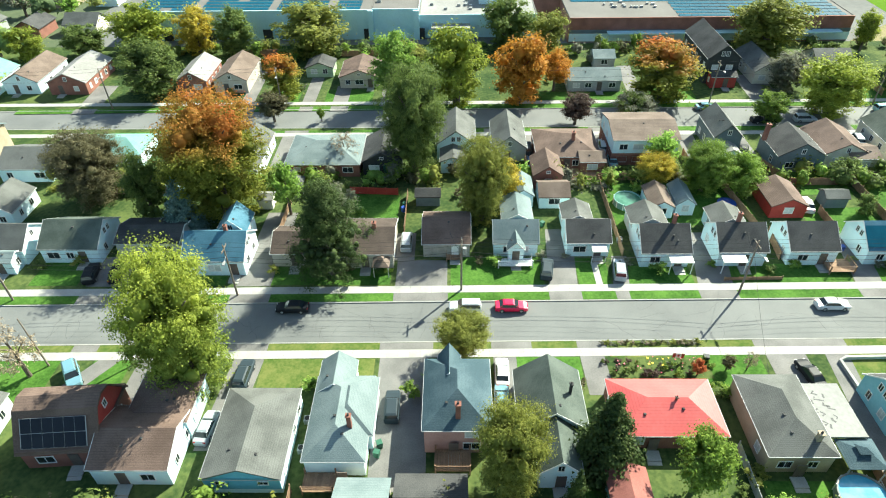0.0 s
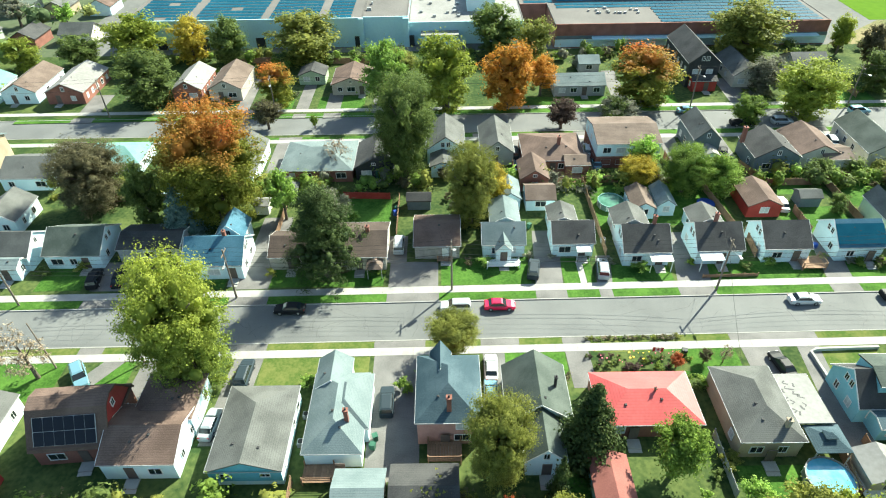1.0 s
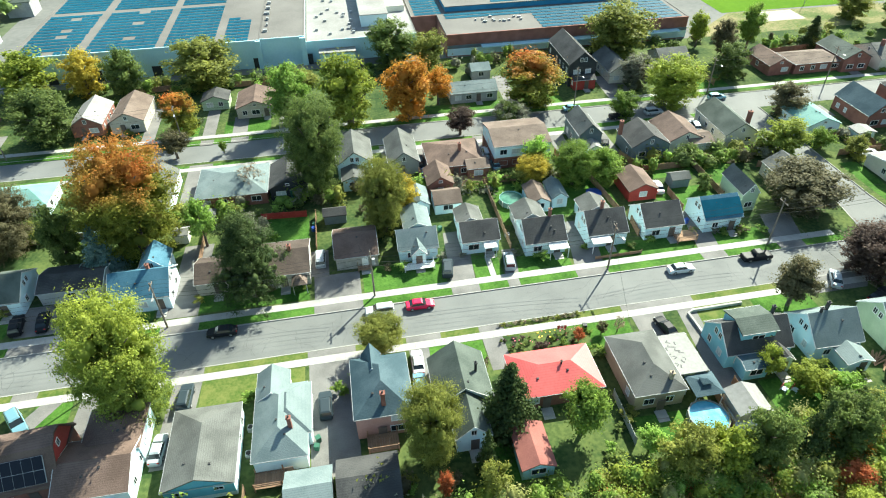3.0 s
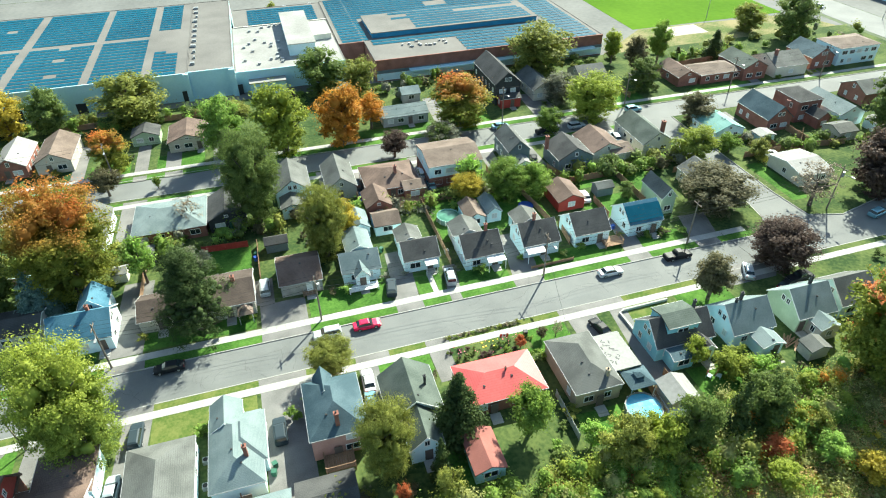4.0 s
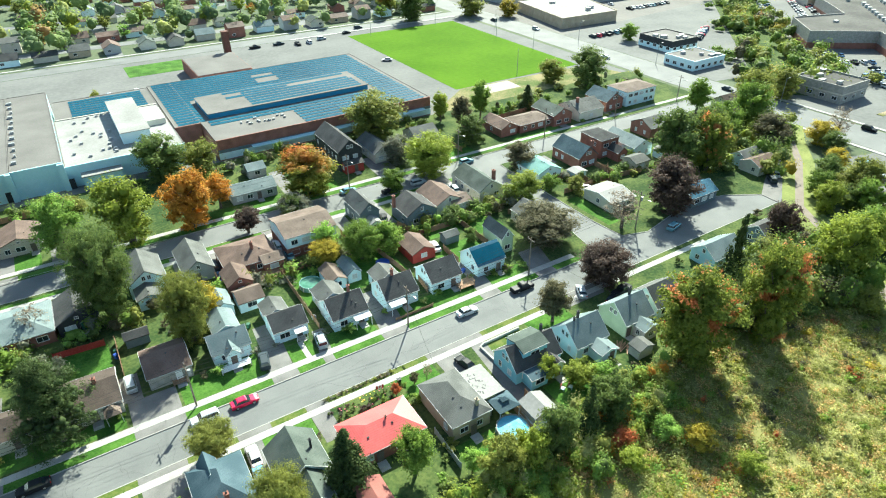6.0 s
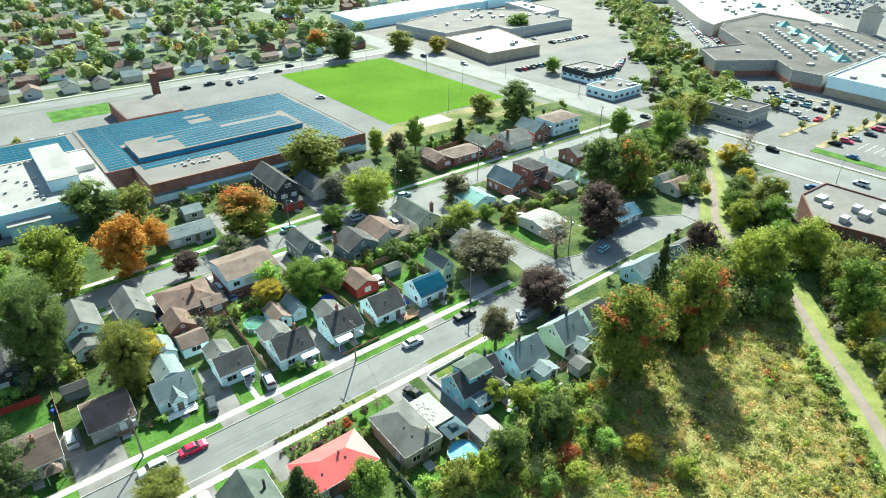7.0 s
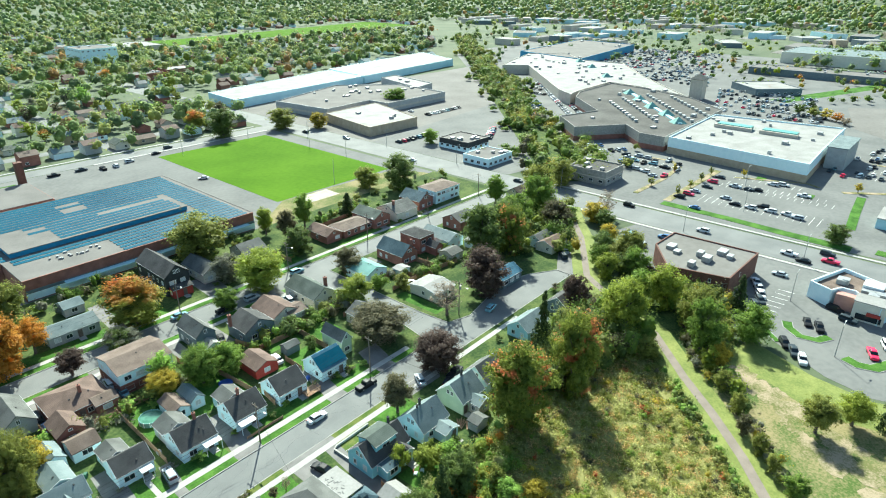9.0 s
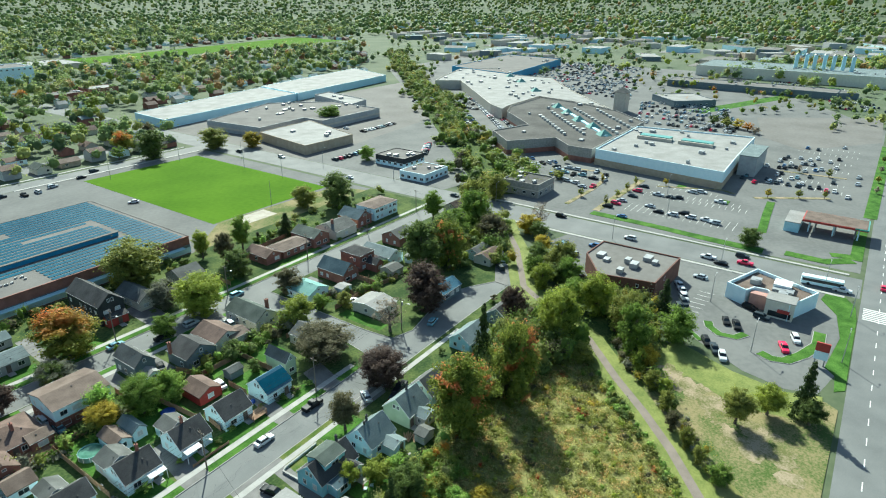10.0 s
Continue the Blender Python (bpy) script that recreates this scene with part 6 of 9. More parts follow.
for a, b in (((66.2, 3.2, 10.1), (104, 18, 9.0)), ((66.2, 2.6, 8.0), (100, 0, 8.4)), ((0.3, 0.4, 8.0), (3, 8, 5.5)), ((31.2, 1.4, 7.6), (27, 8, 5.2)), ((-40.3, 1.2, 7.4), (-42, 10, 4.2)), ((0.3, 0.4, 7.7), (-4, -18, 4.5)), ((-73.4, 0.1, 7.5), (-76, 8, 4.6)), ((31.2, 1.4, 7.5), (36, -18, 5.6))):
    cable(a, b, 0.5, 0.02, "thin service cable from a pole to a house")
for x, y, h in ((-94.7, -13.4, 8.4), (-82.9, -12.6, 7.8)):
    p = thing("lamp_post", x, y, 0.1, 0, "slim wooden pole on the lawn by the pavement", "pole", "slim poles")
    part("post", tube(bmesh.new(), (0, 0, 0), (-0.7, 0.4, h), 0.13, 0.08, 8), M["pole"], p)


# ---- school with its solar roofs ----
def block(hs, name, x0, x1, y0, y1, z0, z1, m):
    c = hs.matrix_basis.translation
    return part(name, boxes((x0 - c.x, x1 - c.x, y0 - c.y, y1 - c.y, z0, z1)), M[m], hs)


def flat_building(label, x0, x1, y0, y1, h, wall, roof, turn=0.0, name="building", parapet=0.5, bands=(), windows=0, units=0, faces="sw", category="building"):
    """A flat-roofed building: walls, roof, parapets, roof units, window bands."""
    cx, cy = (x0 + x1) / 2, (y0 + y1) / 2
    b = thing(name, cx, cy, 0, turn, label, category, category + "s")
    w, d = (x1 - x0) / 2, (y1 - y0) / 2
    part("wall", boxes((-w, w, -d, d, 0, h - 0.02)), M[wall], b)
    part("roof", boxes((-w + 0.3, w - 0.3, -d + 0.3, d - 0.3, h - 0.3, h)), M[roof], b)
    for q in ((-w - 0.05, w + 0.05, -d - 0.05, -d + 0.3), (-w - 0.05, w + 0.05, d - 0.3, d + 0.05), (-w - 0.05, -w + 0.3, -d + 0.3, d - 0.3), (w - 0.3, w + 0.05, -d + 0.3, d - 0.3)) if parapet else ():
        part("parapet", boxes((*q, h - 0.3, h + parapet)), M[wall], b)
    for z0, z1, m in bands:
        part("band", boxes((-w - 0.08, w + 0.08, -d - 0.08, d + 0.08, z0, z1)), M[m], b)
    for face in faces if windows else "":
        half = w if face in "sn" else d
        n = max(1, int(2 * half / windows))
        for k in range(n):
            c = -half + 2 * half * (k + 0.5) / n
            pos = {"s": (c, -d - 0.06), "w": (-w - 0.06, c), "e": (w + 0.06, c)}[face]
            window(b, *pos, min(1.9, h * 0.4), min(2.0, windows * 0.6), 1.4, face)
            if h > 6:
                window(b, *pos, h - 1.7, min(2.0, windows * 0.6), 1.2, face)
    for k in range(units):
        ux, uy, s = rng.uniform(-w * 0.8, w * 0.8), rng.uniform(-d * 0.8, d * 0.8), rng.uniform(0.7, 1.6)
        u = part("roof_unit", boxes((ux - s, ux + s, uy - s * 0.7, uy + s * 0.7, h, h + rng.uniform(0.7, 1.4))), M["metal"], b)
    return b


def inset(pts, k):
    """A polygon drawn in by k on every side; given anticlockwise."""
    out, n = [], len(pts)
    for i in range(n):
        a, b, c = Vector(pts[i - 1]), Vector(pts[i]), Vector(pts[(i + 1) % n])
        u, v = (b - a).normalized(), (c - b).normalized()
        p, q = Vector((-u.y, u.x)), Vector((-v.y, v.x))
        m = p + q
        out.append(tuple(b + m * (2 * k / max(0.3, m.length_squared))))
    return out


def plan_building(label, pts, h, wall, roof, name, units=0, band=None, parapet=0.6):
    """A flat-roofed building over a polygon plan, with a parapet all round."""
    if sum(p[0] * q[1] - q[0] * p[1] for p, q in zip(pts, pts[1:] + pts[:1])) < 0:
        pts = pts[::-1]
    cx, cy = sum(p[0] for p in pts) / len(pts), sum(p[1] for p in pts) / len(pts)
    pts = [(x - cx, y - cy) for x, y in pts]
    b = thing(name, cx, cy, 0, 0, label, "building", "buildings")
    n, inner, bm = len(pts), inset(pts, 0.4), bmesh.new()
    rings = [[bm.verts.new((*p, z)) for p in q] for q, z in ((pts, 0), (pts, h + parapet), (inner, h + parapet), (inner, h - 0.3))]
    for lo, hi in zip(rings, rings[1:]):
        for i in range(n):
            bm.faces.new((lo[i], lo[(i + 1) % n], hi[(i + 1) % n], hi[i]))
    part("wall", bm, M[wall], b)
    part("roof", sheet_polygon(bmesh.new(), inner, h - 0.3, h), M[roof], b)
    if band:
        part("band", sheet_polygon(bmesh.new(), inset(pts, -0.1), band[0], band[1]), M[band[2]], b)
    safe, k = inset(pts, 4), 0
    xs, ys = [p[0] for p in pts], [p[1] for p in pts]
    while k < units:
        x, y, s = rng.uniform(min(xs), max(xs)), rng.uniform(min(ys), max(ys)), rng.uniform(0.8, 2.0)
        odd = False
        for i in range(n):
            (x0, y0), (x1, y1) = safe[i], safe[i - 1]
            if (y0 > y) != (y1 > y) and x < (x1 - x0) * (y - y0) / (y1 - y0) + x0:
                odd = not odd
        if odd:
            k += 1
            part("roof_unit", boxes((x - s, x + s, y - s * 0.7, y + s * 0.7, h, h + rng.uniform(0.8, 1.7))), M["metal"], b)
    return b


school = thing("school", 10, 130, 0, 0, "long school with blue solar rows on flat roofs", "school")
area("school_yard", rect(-150, 163, 99.6, 232), 0, 0.02, M["lot"], "pale asphalt yard around the school", "yard")
for nm, x0, x1, y0, y1, z1, wm, rm in (("left_hall", -130, -63.4, 104, 176, 8.0, "metalwall", "r_flat"), ("grey_hall", -63.3, -50.8, 104.3, 176, 8.1, "metalwall", "r_flat"), ("court_hall", -50.7, -18.4, 105, 147, 6.2, "metalwall", "r_white"),
                                   ("back_hall", -50.0, -18.4, 147.1, 168, 6.3, "cream", "r_flat"), ("side_wing", -18.3, -10.3, 118.5, 169, 6.5, "brick", "r_flat"), ("long_wing", -10.2, 65, 100.5, 169, 6.5, "brick", "r_flat")):
    block(school, "wall", x0, x1, y0, y1, 0, z1 - 0.3, wm)
    block(school, "roof", x0 + 0.3, x1 - 0.3, y0 + 0.3, y1 - 0.3, z1 - 0.35, z1, rm)
    for q in ((x0, x1, y0 - 0.1, y0 + 0.3), (x0, x1, y1 - 0.3, y1), (x0, x0 + 0.3, y0 + 0.3, y1 - 0.3), (x1 - 0.3, x1, y0 + 0.3, y1 - 0.3)):
        block(school, "parapet", *q, z1 - 0.3, z1 + 0.12, wm if q[3] - q[2] < 1 and q[2] < y0 + 0.1 else "r_flat")
block(school, "penthouse", -34, -26, 114, 147.5, 6.2, 9.6, "white")
block(school, "penthouse_roof", -34.3, -25.7, 113.7, 147.8, 9.6, 9.8, "r_white")
block(school, "penthouse", -26, -19.5, 126, 138, 6.2, 8.0, "cream")
block(school, "raised_roof", -7.0, 50.5, 121.0, 140, 6.5, 8.0, "bluewall")
block(school, "raised_roof_top", -7.3, 50.8, 120.7, 140.3, 8.0, 8.2, "r_flat")
block(school, "porch", -47, -37, 101.6, 104.9, 0, 3.6, "metalwall")
block(school, "porch_roof", -47.3, -36.7, 101.3, 104.95, 3.6, 3.9, "r_white")
block(school, "walkway_roof", 0, 62, 98.0, 100.3, 2.9, 3.2, "metalwall")
block(school, "white_band", -10, 65.05, 100.34, 100.5, 0.3, 2.4, "white")
block(school, "dark_band", -10, 65.05, 100.33, 100.5, 2.5, 3.4, "slate")
for x in (-51.8, -66, -94, -110, -122):
    block(school, "dark_door", x, x + 2.6, 103.85, 104.1, 0, 3.0, "black")
block(school, "buttress", -64.6, -63.2, 103.2, 104.0, 0, 8.0, "metalwall")
block(school, "buttress", -52.2, -50.6, 103.2, 104.0, 0, 8.0, "metalwall")
block(school, "wing", 2, 24, 176, 206, 0, 5.0, "brick")
block(school, "wing_roof", 2.3, 23.7, 176.3, 205.7, 5.0, 5.2, "r_flat")
chimney(school, 13, 79.5, 0, 13.5, 2.8, "darkbrick")
for k in range(22):
    x, y = rng.uniform(-49, -36), rng.uniform(108, 145)
    block(school, "roof_unit", x, x + 0.9, y, y + 0.7, 6.2, 6.8, "metal")
for k in range(12):
    block(school, "roof_unit", -63.0 + rng.uniform(0, 1.2), -61.4, 110 + k * 5.2, 111 + k * 5.2, 8.1, 8.8, "metal")
for k in range(14):
    x, y = rng.uniform(0, 16), rng.uniform(108, 114)
    block(school, "roof_unit", x, x + rng.uniform(0.4, 1.0), y, y + 0.6, 6.5, 7.0, "metal")

c = school.matrix_basis.translation
tilt = math.tan(radians(5))


def solar_rows(rows, label):
    """Panels in rows, each with its own edges, tilted to the south."""
    bm = bmesh.new()
    for x0, x1, y, z in rows:
        for k in range(int((x1 - x0) / 1.7)):
            a, b = x0 + k * 1.7 + 0.03 - c.x, x0 + k * 1.7 + 1.67 - c.x
            lo, hi = z + 0.1, z + 0.1 + tilt * 1.56
            v = [(a, y - 0.78 - c.y, lo), (b, y - 0.78 - c.y, lo), (b, y + 0.78 - c.y, hi), (a, y + 0.78 - c.y, hi)]
            v += [(p, q, r - 0.05) for p, q, r in v]
            solid(bm, v, [(0, 1, 2, 3), (0, 4, 5, 1), (1, 5, 6, 2), (2, 6, 7, 3), (3, 7, 4, 0)])
    tagged(part("solar_array", bm, M["solar"], school, label), kind="stuff")


rows = []
y = 105.6
while y < 174:
    gap = 138.5 < y < 140.5
    if not gap:
        for x0, x1 in ((-128.5, -112.5), (-110.5, -91.5), (-89.5, -74.8)):
            spot = rng.random() < 0.12
            rows.append((x0, x1, y, 8.0) if not spot else (x0, x0 + (x1 - x0) * 0.45, y, 8.0))
            if spot:
                rows.append((x0 + (x1 - x0) * 0.62, x1, y, 8.0))
        if y < 126 or y > 147:
            rows.append((-73.4, -65.2 if y < 120 or y > 147 else -65.2 - (y - 120), y, 8.0))
    y += 2.6
solar_rows(rows, "blue solar panels in long rows")
rows, y = [], 102.0
while y < 168:
    if y < 118.5:
        if y > 114:
            rows.append((-8, 63.5, y, 6.5))
        else:
            rows.append((19, 63.5, y, 6.5))
    elif y < 141.5:
        rows += [(-17, -8.5, y, 6.5), (53.0, 63.5, y, 6.5)]
        if 122.5 < y < 139:
            rows.append((8 if y < 131 else 2, 49.5, y, 8.15) if rng.random() > 0.2 else (8, 26, y, 8.15))
    else:
        rows.append((-17, 63.5, y, 6.5) if rng.random() > 0.25 else (-17, 20, y, 6.5))
        if rows[-1][1] < 30:
            rows.append((27, 63.5, y, 6.5))
    y += 2.6
solar_rows(rows, "blue solar panels in long rows")
rows, y = [], 149.0
while y < 167:
    rows.append((-45, -20, y, 6.3))
    y += 2.6
solar_rows(rows, "blue solar panels in long rows")

# ---- sports field ----
area("sports_field", rect(88, 152.5, 119, 223), 0, 0.05, M["field"], "bright green mown sports field", "field")
area("field_edge", [(66, 100), (90, 118.5), (154, 116), (156, 112), (160, 99), (66, 99.6)], 0.0, 0.12, M["rough"], "dry grass beside the field", "lawn")
area("gravel_patch", rect(96, 112, 108, 117), 0, 0.14, M["gravel"], "pale gravel patch by the field", "gravel")
for x, y in ((98, 216), (140, 221), (152, 180), (152, 150), (120, 121)):
    p = thing("field_pole", x, y, 0, 0, "tall thin metal pole beside the field", "pole", "field poles")
    part("post", tube(bmesh.new(), (0, 0, 0), (0, 0, 11), 0.12, 0.07, 8), M["metal"], p)
area("verge_grass", rect(-20, 24, 208, 226), 0, 0.06, M["lawn"], "green lawn behind the school", "lawn")

# ---- meadow, path and rough lawn ----
area("meadow", [(14, -36), (24, -99), (47, -99), (92, -44), (84, -30), (56, -29), (36, -33)], 0.02, 0.19, M["meadow"], "wild meadow of tall weeds", "meadow")
area("wild_edge", [(-30, -99), (24, -99), (14, -36), (-22, -40)], 0.02, 0.18, M["meadow"], "wild ground behind the gardens", "meadow")
PATH_PTS = [(30, -101), (50, -82), (60, -74), (69.5, -65), (78.6, -55.2), (92.5, -42), (103, -24), (111.5, -11.5), (122.5, -4.5), (138, 5.5), (151, 16.5), (163, 25)]
tagged(part("grass_margin", ribbon(bmesh.new(), PATH_PTS, 8.6, 0.02, 0.205), M["verge"]), "mown grass along the path", "lawn", "", "structure")
tagged(part("path", ribbon(bmesh.new(), PATH_PTS, 2.1, 0.02, 0.22), M["path"]), "narrow brownish asphalt footpath", "path", "", "structure")
area("rough_lawn", [(46, -101), (57, -79), (88, -51), (104, -59), (92, -77), (98, -99), (96, -101.5)], 0, 0.17, M["rough"], "rough lawn with bare dry patches", "lawn")
area("green_patch", [(88, -57), (106, -62), (99, -78), (97, -90), (100, -98), (88, -99), (84, -82), (90, -70)][::-1], 0.1, 0.18, M["verge"], "green grass by the car park", "lawn")
bm = bmesh.new()
for k in range(34):
    u = k / 33
    x, y = 88 - 27 * u + rng.uniform(-1.5, 3.5 + 10 * u), -64 - 31 * u + rng.uniform(-2.5, 2.5)
    r = rng.uniform(1.0, 3.2)
    sheet_polygon(bm, [(x + math.cos(a * math.tau / 15) * r * rng.uniform(0.6, 1.25), y + math.sin(a * math.tau / 15) * r * rng.uniform(0.6, 1.25)) for a in range(15)], 0.1, 0.181 + k * 0.0008)
tagged(part("worn_soil", bm, M["soil"]), "bare worn soil patches across rough grass", "soil", "", "stuff")

# ---- commercial blocks ----
area("car_park", [(118, -60), (110, -66), (101, -80), (98.5, -90), (101, -97), (112, -99.5), (115, -97), (134, -99), (149, -97), (158, -92), (164.5, -93), (164.5, -20), (124, -20), (124, -52)][::-1], 0, 0.03, M["lot"], "asphalt car park with islands", "car park")
area("side_car_park", [(153.5, -1.0), (139.0, -11.5), (134.0, -20.2), (164.5, -20.2), (164.5, -4.0)][::-1], 0, 0.026, M["lot"], "asphalt car park beside a brick office", "car park")
for k, (x, y, color) in enumerate(((152.6, -6.2, "grey"), (149.9, -7.6, "blue"), (147.0, -9.4, "black"), (144.6, -11.4, "grey"), (142.2, -13.6, "black"))):
    car(("suv", "sedan")[k % 2], color, x, y, 112 + k * 2, "dark car parked beside a brick office", True, 0.03)
office = plan_building("low dark brick office with roof machines", [(134.8, -22.8), (148.6, -23.4), (149.4, -50.3), (124.8, -49.5), (121.0, -32.4)], 6.4, "darkbrick", "works", "office", 7, None, 0.4)
for k in range(6):
    window(office, 123.6 + k * 0.62 - office.matrix_basis.translation.x, -44 + k * 0 - office.matrix_basis.translation.y + 0, 2.2 if k % 2 else 4.8, 1.6, 1.2, "w") if k < 2 else window(office, 127 + k * 3.6 - office.matrix_basis.translation.x, -49.75 - office.matrix_basis.translation.y, 2.2 if k % 2 else 4.8, 2.0, 1.2, "s")
rest = plan_building("white flat-roofed restaurant with a corner entrance", [(139.5, -72.8), (142.3, -66.8), (158.6, -72.6), (150.4, -91.3), (135.8, -85.3), (143.4, -78.0), (143.2, -74.6)], 4.2, "white", "r_tan", "restaurant", 9, None, 1.1)
block(rest, "entrance_wall", 136.0, 141.6, -86.6, -79.0, 0, 5.6, "cream")
block(rest, "entrance_roof", 135.8, 141.8, -86.8, -78.8, 5.6, 5.8, "r_white")
block(rest, "awning", 135.2, 136.0, -85.6, -82.4, 2.4, 3.2, "red")
block(rest, "brick_wall", 139.6, 142.2, -79.4, -74.0, 0, 4.6, "pink")
block(rest, "roof_screen", 147, 152, -84, -79, 4.2, 6.2, "trim")
block(rest, "display_window", 135.88, 135.98, -86.0, -80.0, 0.6, 2.3, "glass")
VERGE = [(104, -100), (112, -99.6), (115, -97.1), (134, -99.1), (149, -97.1), (158, -92.1), (164.4, -93.1), (164.4, -98), (158, -101.4), (148, -102.2), (106, -102.2)]
area("corner_verge", VERGE[::-1], 0, 0.14, M["lawn"], "curved green verge between car park and main road", "lawn")
for pts, wide in (([(122.5, -66.5), (119.5, -67.6), (116.6, -71), (117.4, -75), (121, -77)], 2.4), ([(112.8, -82), (111.4, -85), (112.4, -88.4), (118, -91.6), (126, -94.4), (134, -94.2)], 3.0), ([(122.5, -53), (117, -60), (110, -67.5)], 1.4)):
    tagged(part("island_kerb", ribbon(bmesh.new(), pts, wide + 0.4, 0, 0.16), M["kerb"]), "pale concrete kerb round a planted island", "kerb", "", "structure")
    tagged(part("island", ribbon(bmesh.new(), pts, wide, 0.1, 0.2), M["lawn"]), "narrow grass island in a car park", "island", "", "structure")
bm = bmesh.new()
for k in range(7):
    box(bm, 150.6 + k * 1.3, 151.2 + k * 1.3, -109.5, -103.4, 0.047, 0.053)
for k in range(8):
    box(bm, 120 + k * 3.1, 120.15 + k * 3.1, -62.5 - k * 0.2, -58 - k * 0.2, 0.031, 0.036)
tagged(part("crossing_bars", bm, M["paint_white"]), "white painted bars of a crossing", "marks", "", "stuff")
bm = boxes((30, 600, -113.4, -113.2, 0.047, 0.053))
tagged(part("centre_line", bm, M["yellow_line"]), "worn yellow line along the main road", "marks", "", "stuff")
gas = thing("fuel_station", 226, -86, 0, 0, "fuel station canopy with a red edge", "fuel station")
block(gas, "canopy", 221, 234.4, -100.9, -78.4, 4.6, 5.4, "red")
block(gas, "canopy_stripe", 220.95, 234.45, -101.0, -96.5, 4.9, 5.42, "teal_awning")
block(gas, "canopy_roof", 221.4, 234.0, -100.5, -78.8, 5.43, 5.5, "r_tan")
for x in (224.5, 230.5):
    for y in (-97, -90, -83):
        block(gas, "fuel_pump", x - 0.5, x + 0.5, y - 0.3, y + 0.3, 0, 1.7, "metal")
for x in (223, 229):
    for y in (-98, -89.5, -81):
        block(gas, "column", x - 0.25, x + 0.25, y - 0.25, y + 0.25, 0, 4.7, "white")
block(gas, "shop", 219, 235, -78.0, -72.6, 0, 3.9, "aqua")
block(gas, "shop_roof", 218.8, 235.2, -78.2, -72.4, 3.9, 4.2, "r_white")
bank = flat_building("two-level cream bank building with a red sign", 197, 214, 27, 46, 6.0, "stone", "r_mall", 0, "bank", 0.6, [(3.2, 3.7, "beige")], 4.5, 4)
area("mall_ground", [(183, 40), (188, -101), (480, -101), (760, 60), (760, 430), (540, 400), (215, 72)], 0, 0.025, M["lot"], "wide asphalt ground of a shopping centre", "car park")
area("park_verge", [(191, -1), (190.5, -27), (188.5, -48), (187, -70), (193, -70), (193.5, -48), (195, -27), (196, -1)], 0, 0.12, M["lawn"], "grass strip beside the main road", "lawn")
for pts, wide, m in (([(197, -1.5), (226, -1.8), (256, -2.6)], 3.2, "soil"), ([(256, -62.5), (234, -64), (211, -66)], 3.4, "lawn"), ([(258, -55), (266, -66), (278, -84)], 2.6, "soil"), ([(259, -46), (262, -40), (250, -12)], 1.6, "soil"), ([(193, -77), (192.5, -90), (199, -98)], 5.0, "lawn"), ([(201, -91), (204, -100)], 4.0, "lawn"),
                     ([(318, -57), (321, -88)], 2.0, "soil"), ([(256, -101), (330, -102), (420, -103)], 5.0, "lawn"), ([(198, 13), (226, 12), (250, 14), (258, 22), (256, 36)], 2.2, "soil")):
    tagged(part("island", ribbon(bmesh.new(), pts, wide, 0, 0.15), M[m]), "narrow planted island in a car park", "island", "", "structure")
area("gas_verge", rect(200, 240, -101, -97), 0, 0.13, M["lawn"], "grass strip beside the main road", "lawn")
mall_white = plan_building("white flat-roofed shopping hall", [(270.9, 29.5), (262.5, -39.1), (301.3, -37.5), (356.4, -36.4), (346.2, 31.5)], 8.2, "white", "r_white", "shopping_hall", 11, (0.0, 3.6, "buff"), 0.7)
for x0, x1, y0, y1 in ((306, 322, 2, 20), (306, 322, -21, -4)):
    block(mall_white, "skylight", x0 + 9, x1 - 1, y0, y1, 8.2, 10.4, "teal_awning")
    block(mall_white, "skylight_wall", x0 + 7.6, x0 + 8.9, y0 - 1, y1 + 1, 8.2, 10.0, "beige")
block(mall_white, "entrance_tower", 296, 326, -48, -39.4, 0, 10.4, "grey")
block(mall_white, "tower_roof", 295.6, 326.4, -48.4, -39.0, 10.4, 10.8, "r_pale")
plan_building("grey flat-roofed shopping centre with brick front", [(282.1, 102.2), (261.3, 80.2), (286.6, 61.3), (272.3, 46.4), (271.8, 32.0), (366.9, 34.2), (396.6, 65.0), (413.6, 108.6), (418.8, 137.5), (365.9, 136.2), (345.4, 128.0), (312.0, 93.0)], 7.6, "stone", "r_mall", "shopping_hall", 10, (0.0, 2.8, "brick"))
plan_building("long white-roofed shopping wing", [(446.9, 265.3), (462.0, 245.8), (363.5, 152.7), (351.2, 135.4), (366.0, 138.6), (421.5, 140.6), (415, 108), (401, 72), (469.7, 133.8), (535.8, 185.1), (533.0, 228.0), (569.4, 267.5), (543.8, 299.9), (472.5, 276)], 7.8, "beige", "r_white", "shopping_hall", 44)
for x, y in ((385.3, 106.1), (365.6, 89.3), (346.6, 72.3), (330.6, 55.6), (313.0, 41.2), (491.9, 195.0), (520.9, 224.1), (447.4, 157.0)):
    s = thing("roof_light", x, y, 7.6, 45, "pale teal pyramid roof light", "roof light", "roof lights")
    part("glazing", solid(bmesh.new(), [(-4.0, -4.0, 0), (4.0, -4.0, 0), (4.0, 4.0, 0), (-4.0, 4.0, 0), (0, 0, 3.6)], [(0, 1, 4), (1, 2, 4), (2, 3, 4), (3, 0, 4), (3, 2, 1, 0)]), M["r_teal"], s)
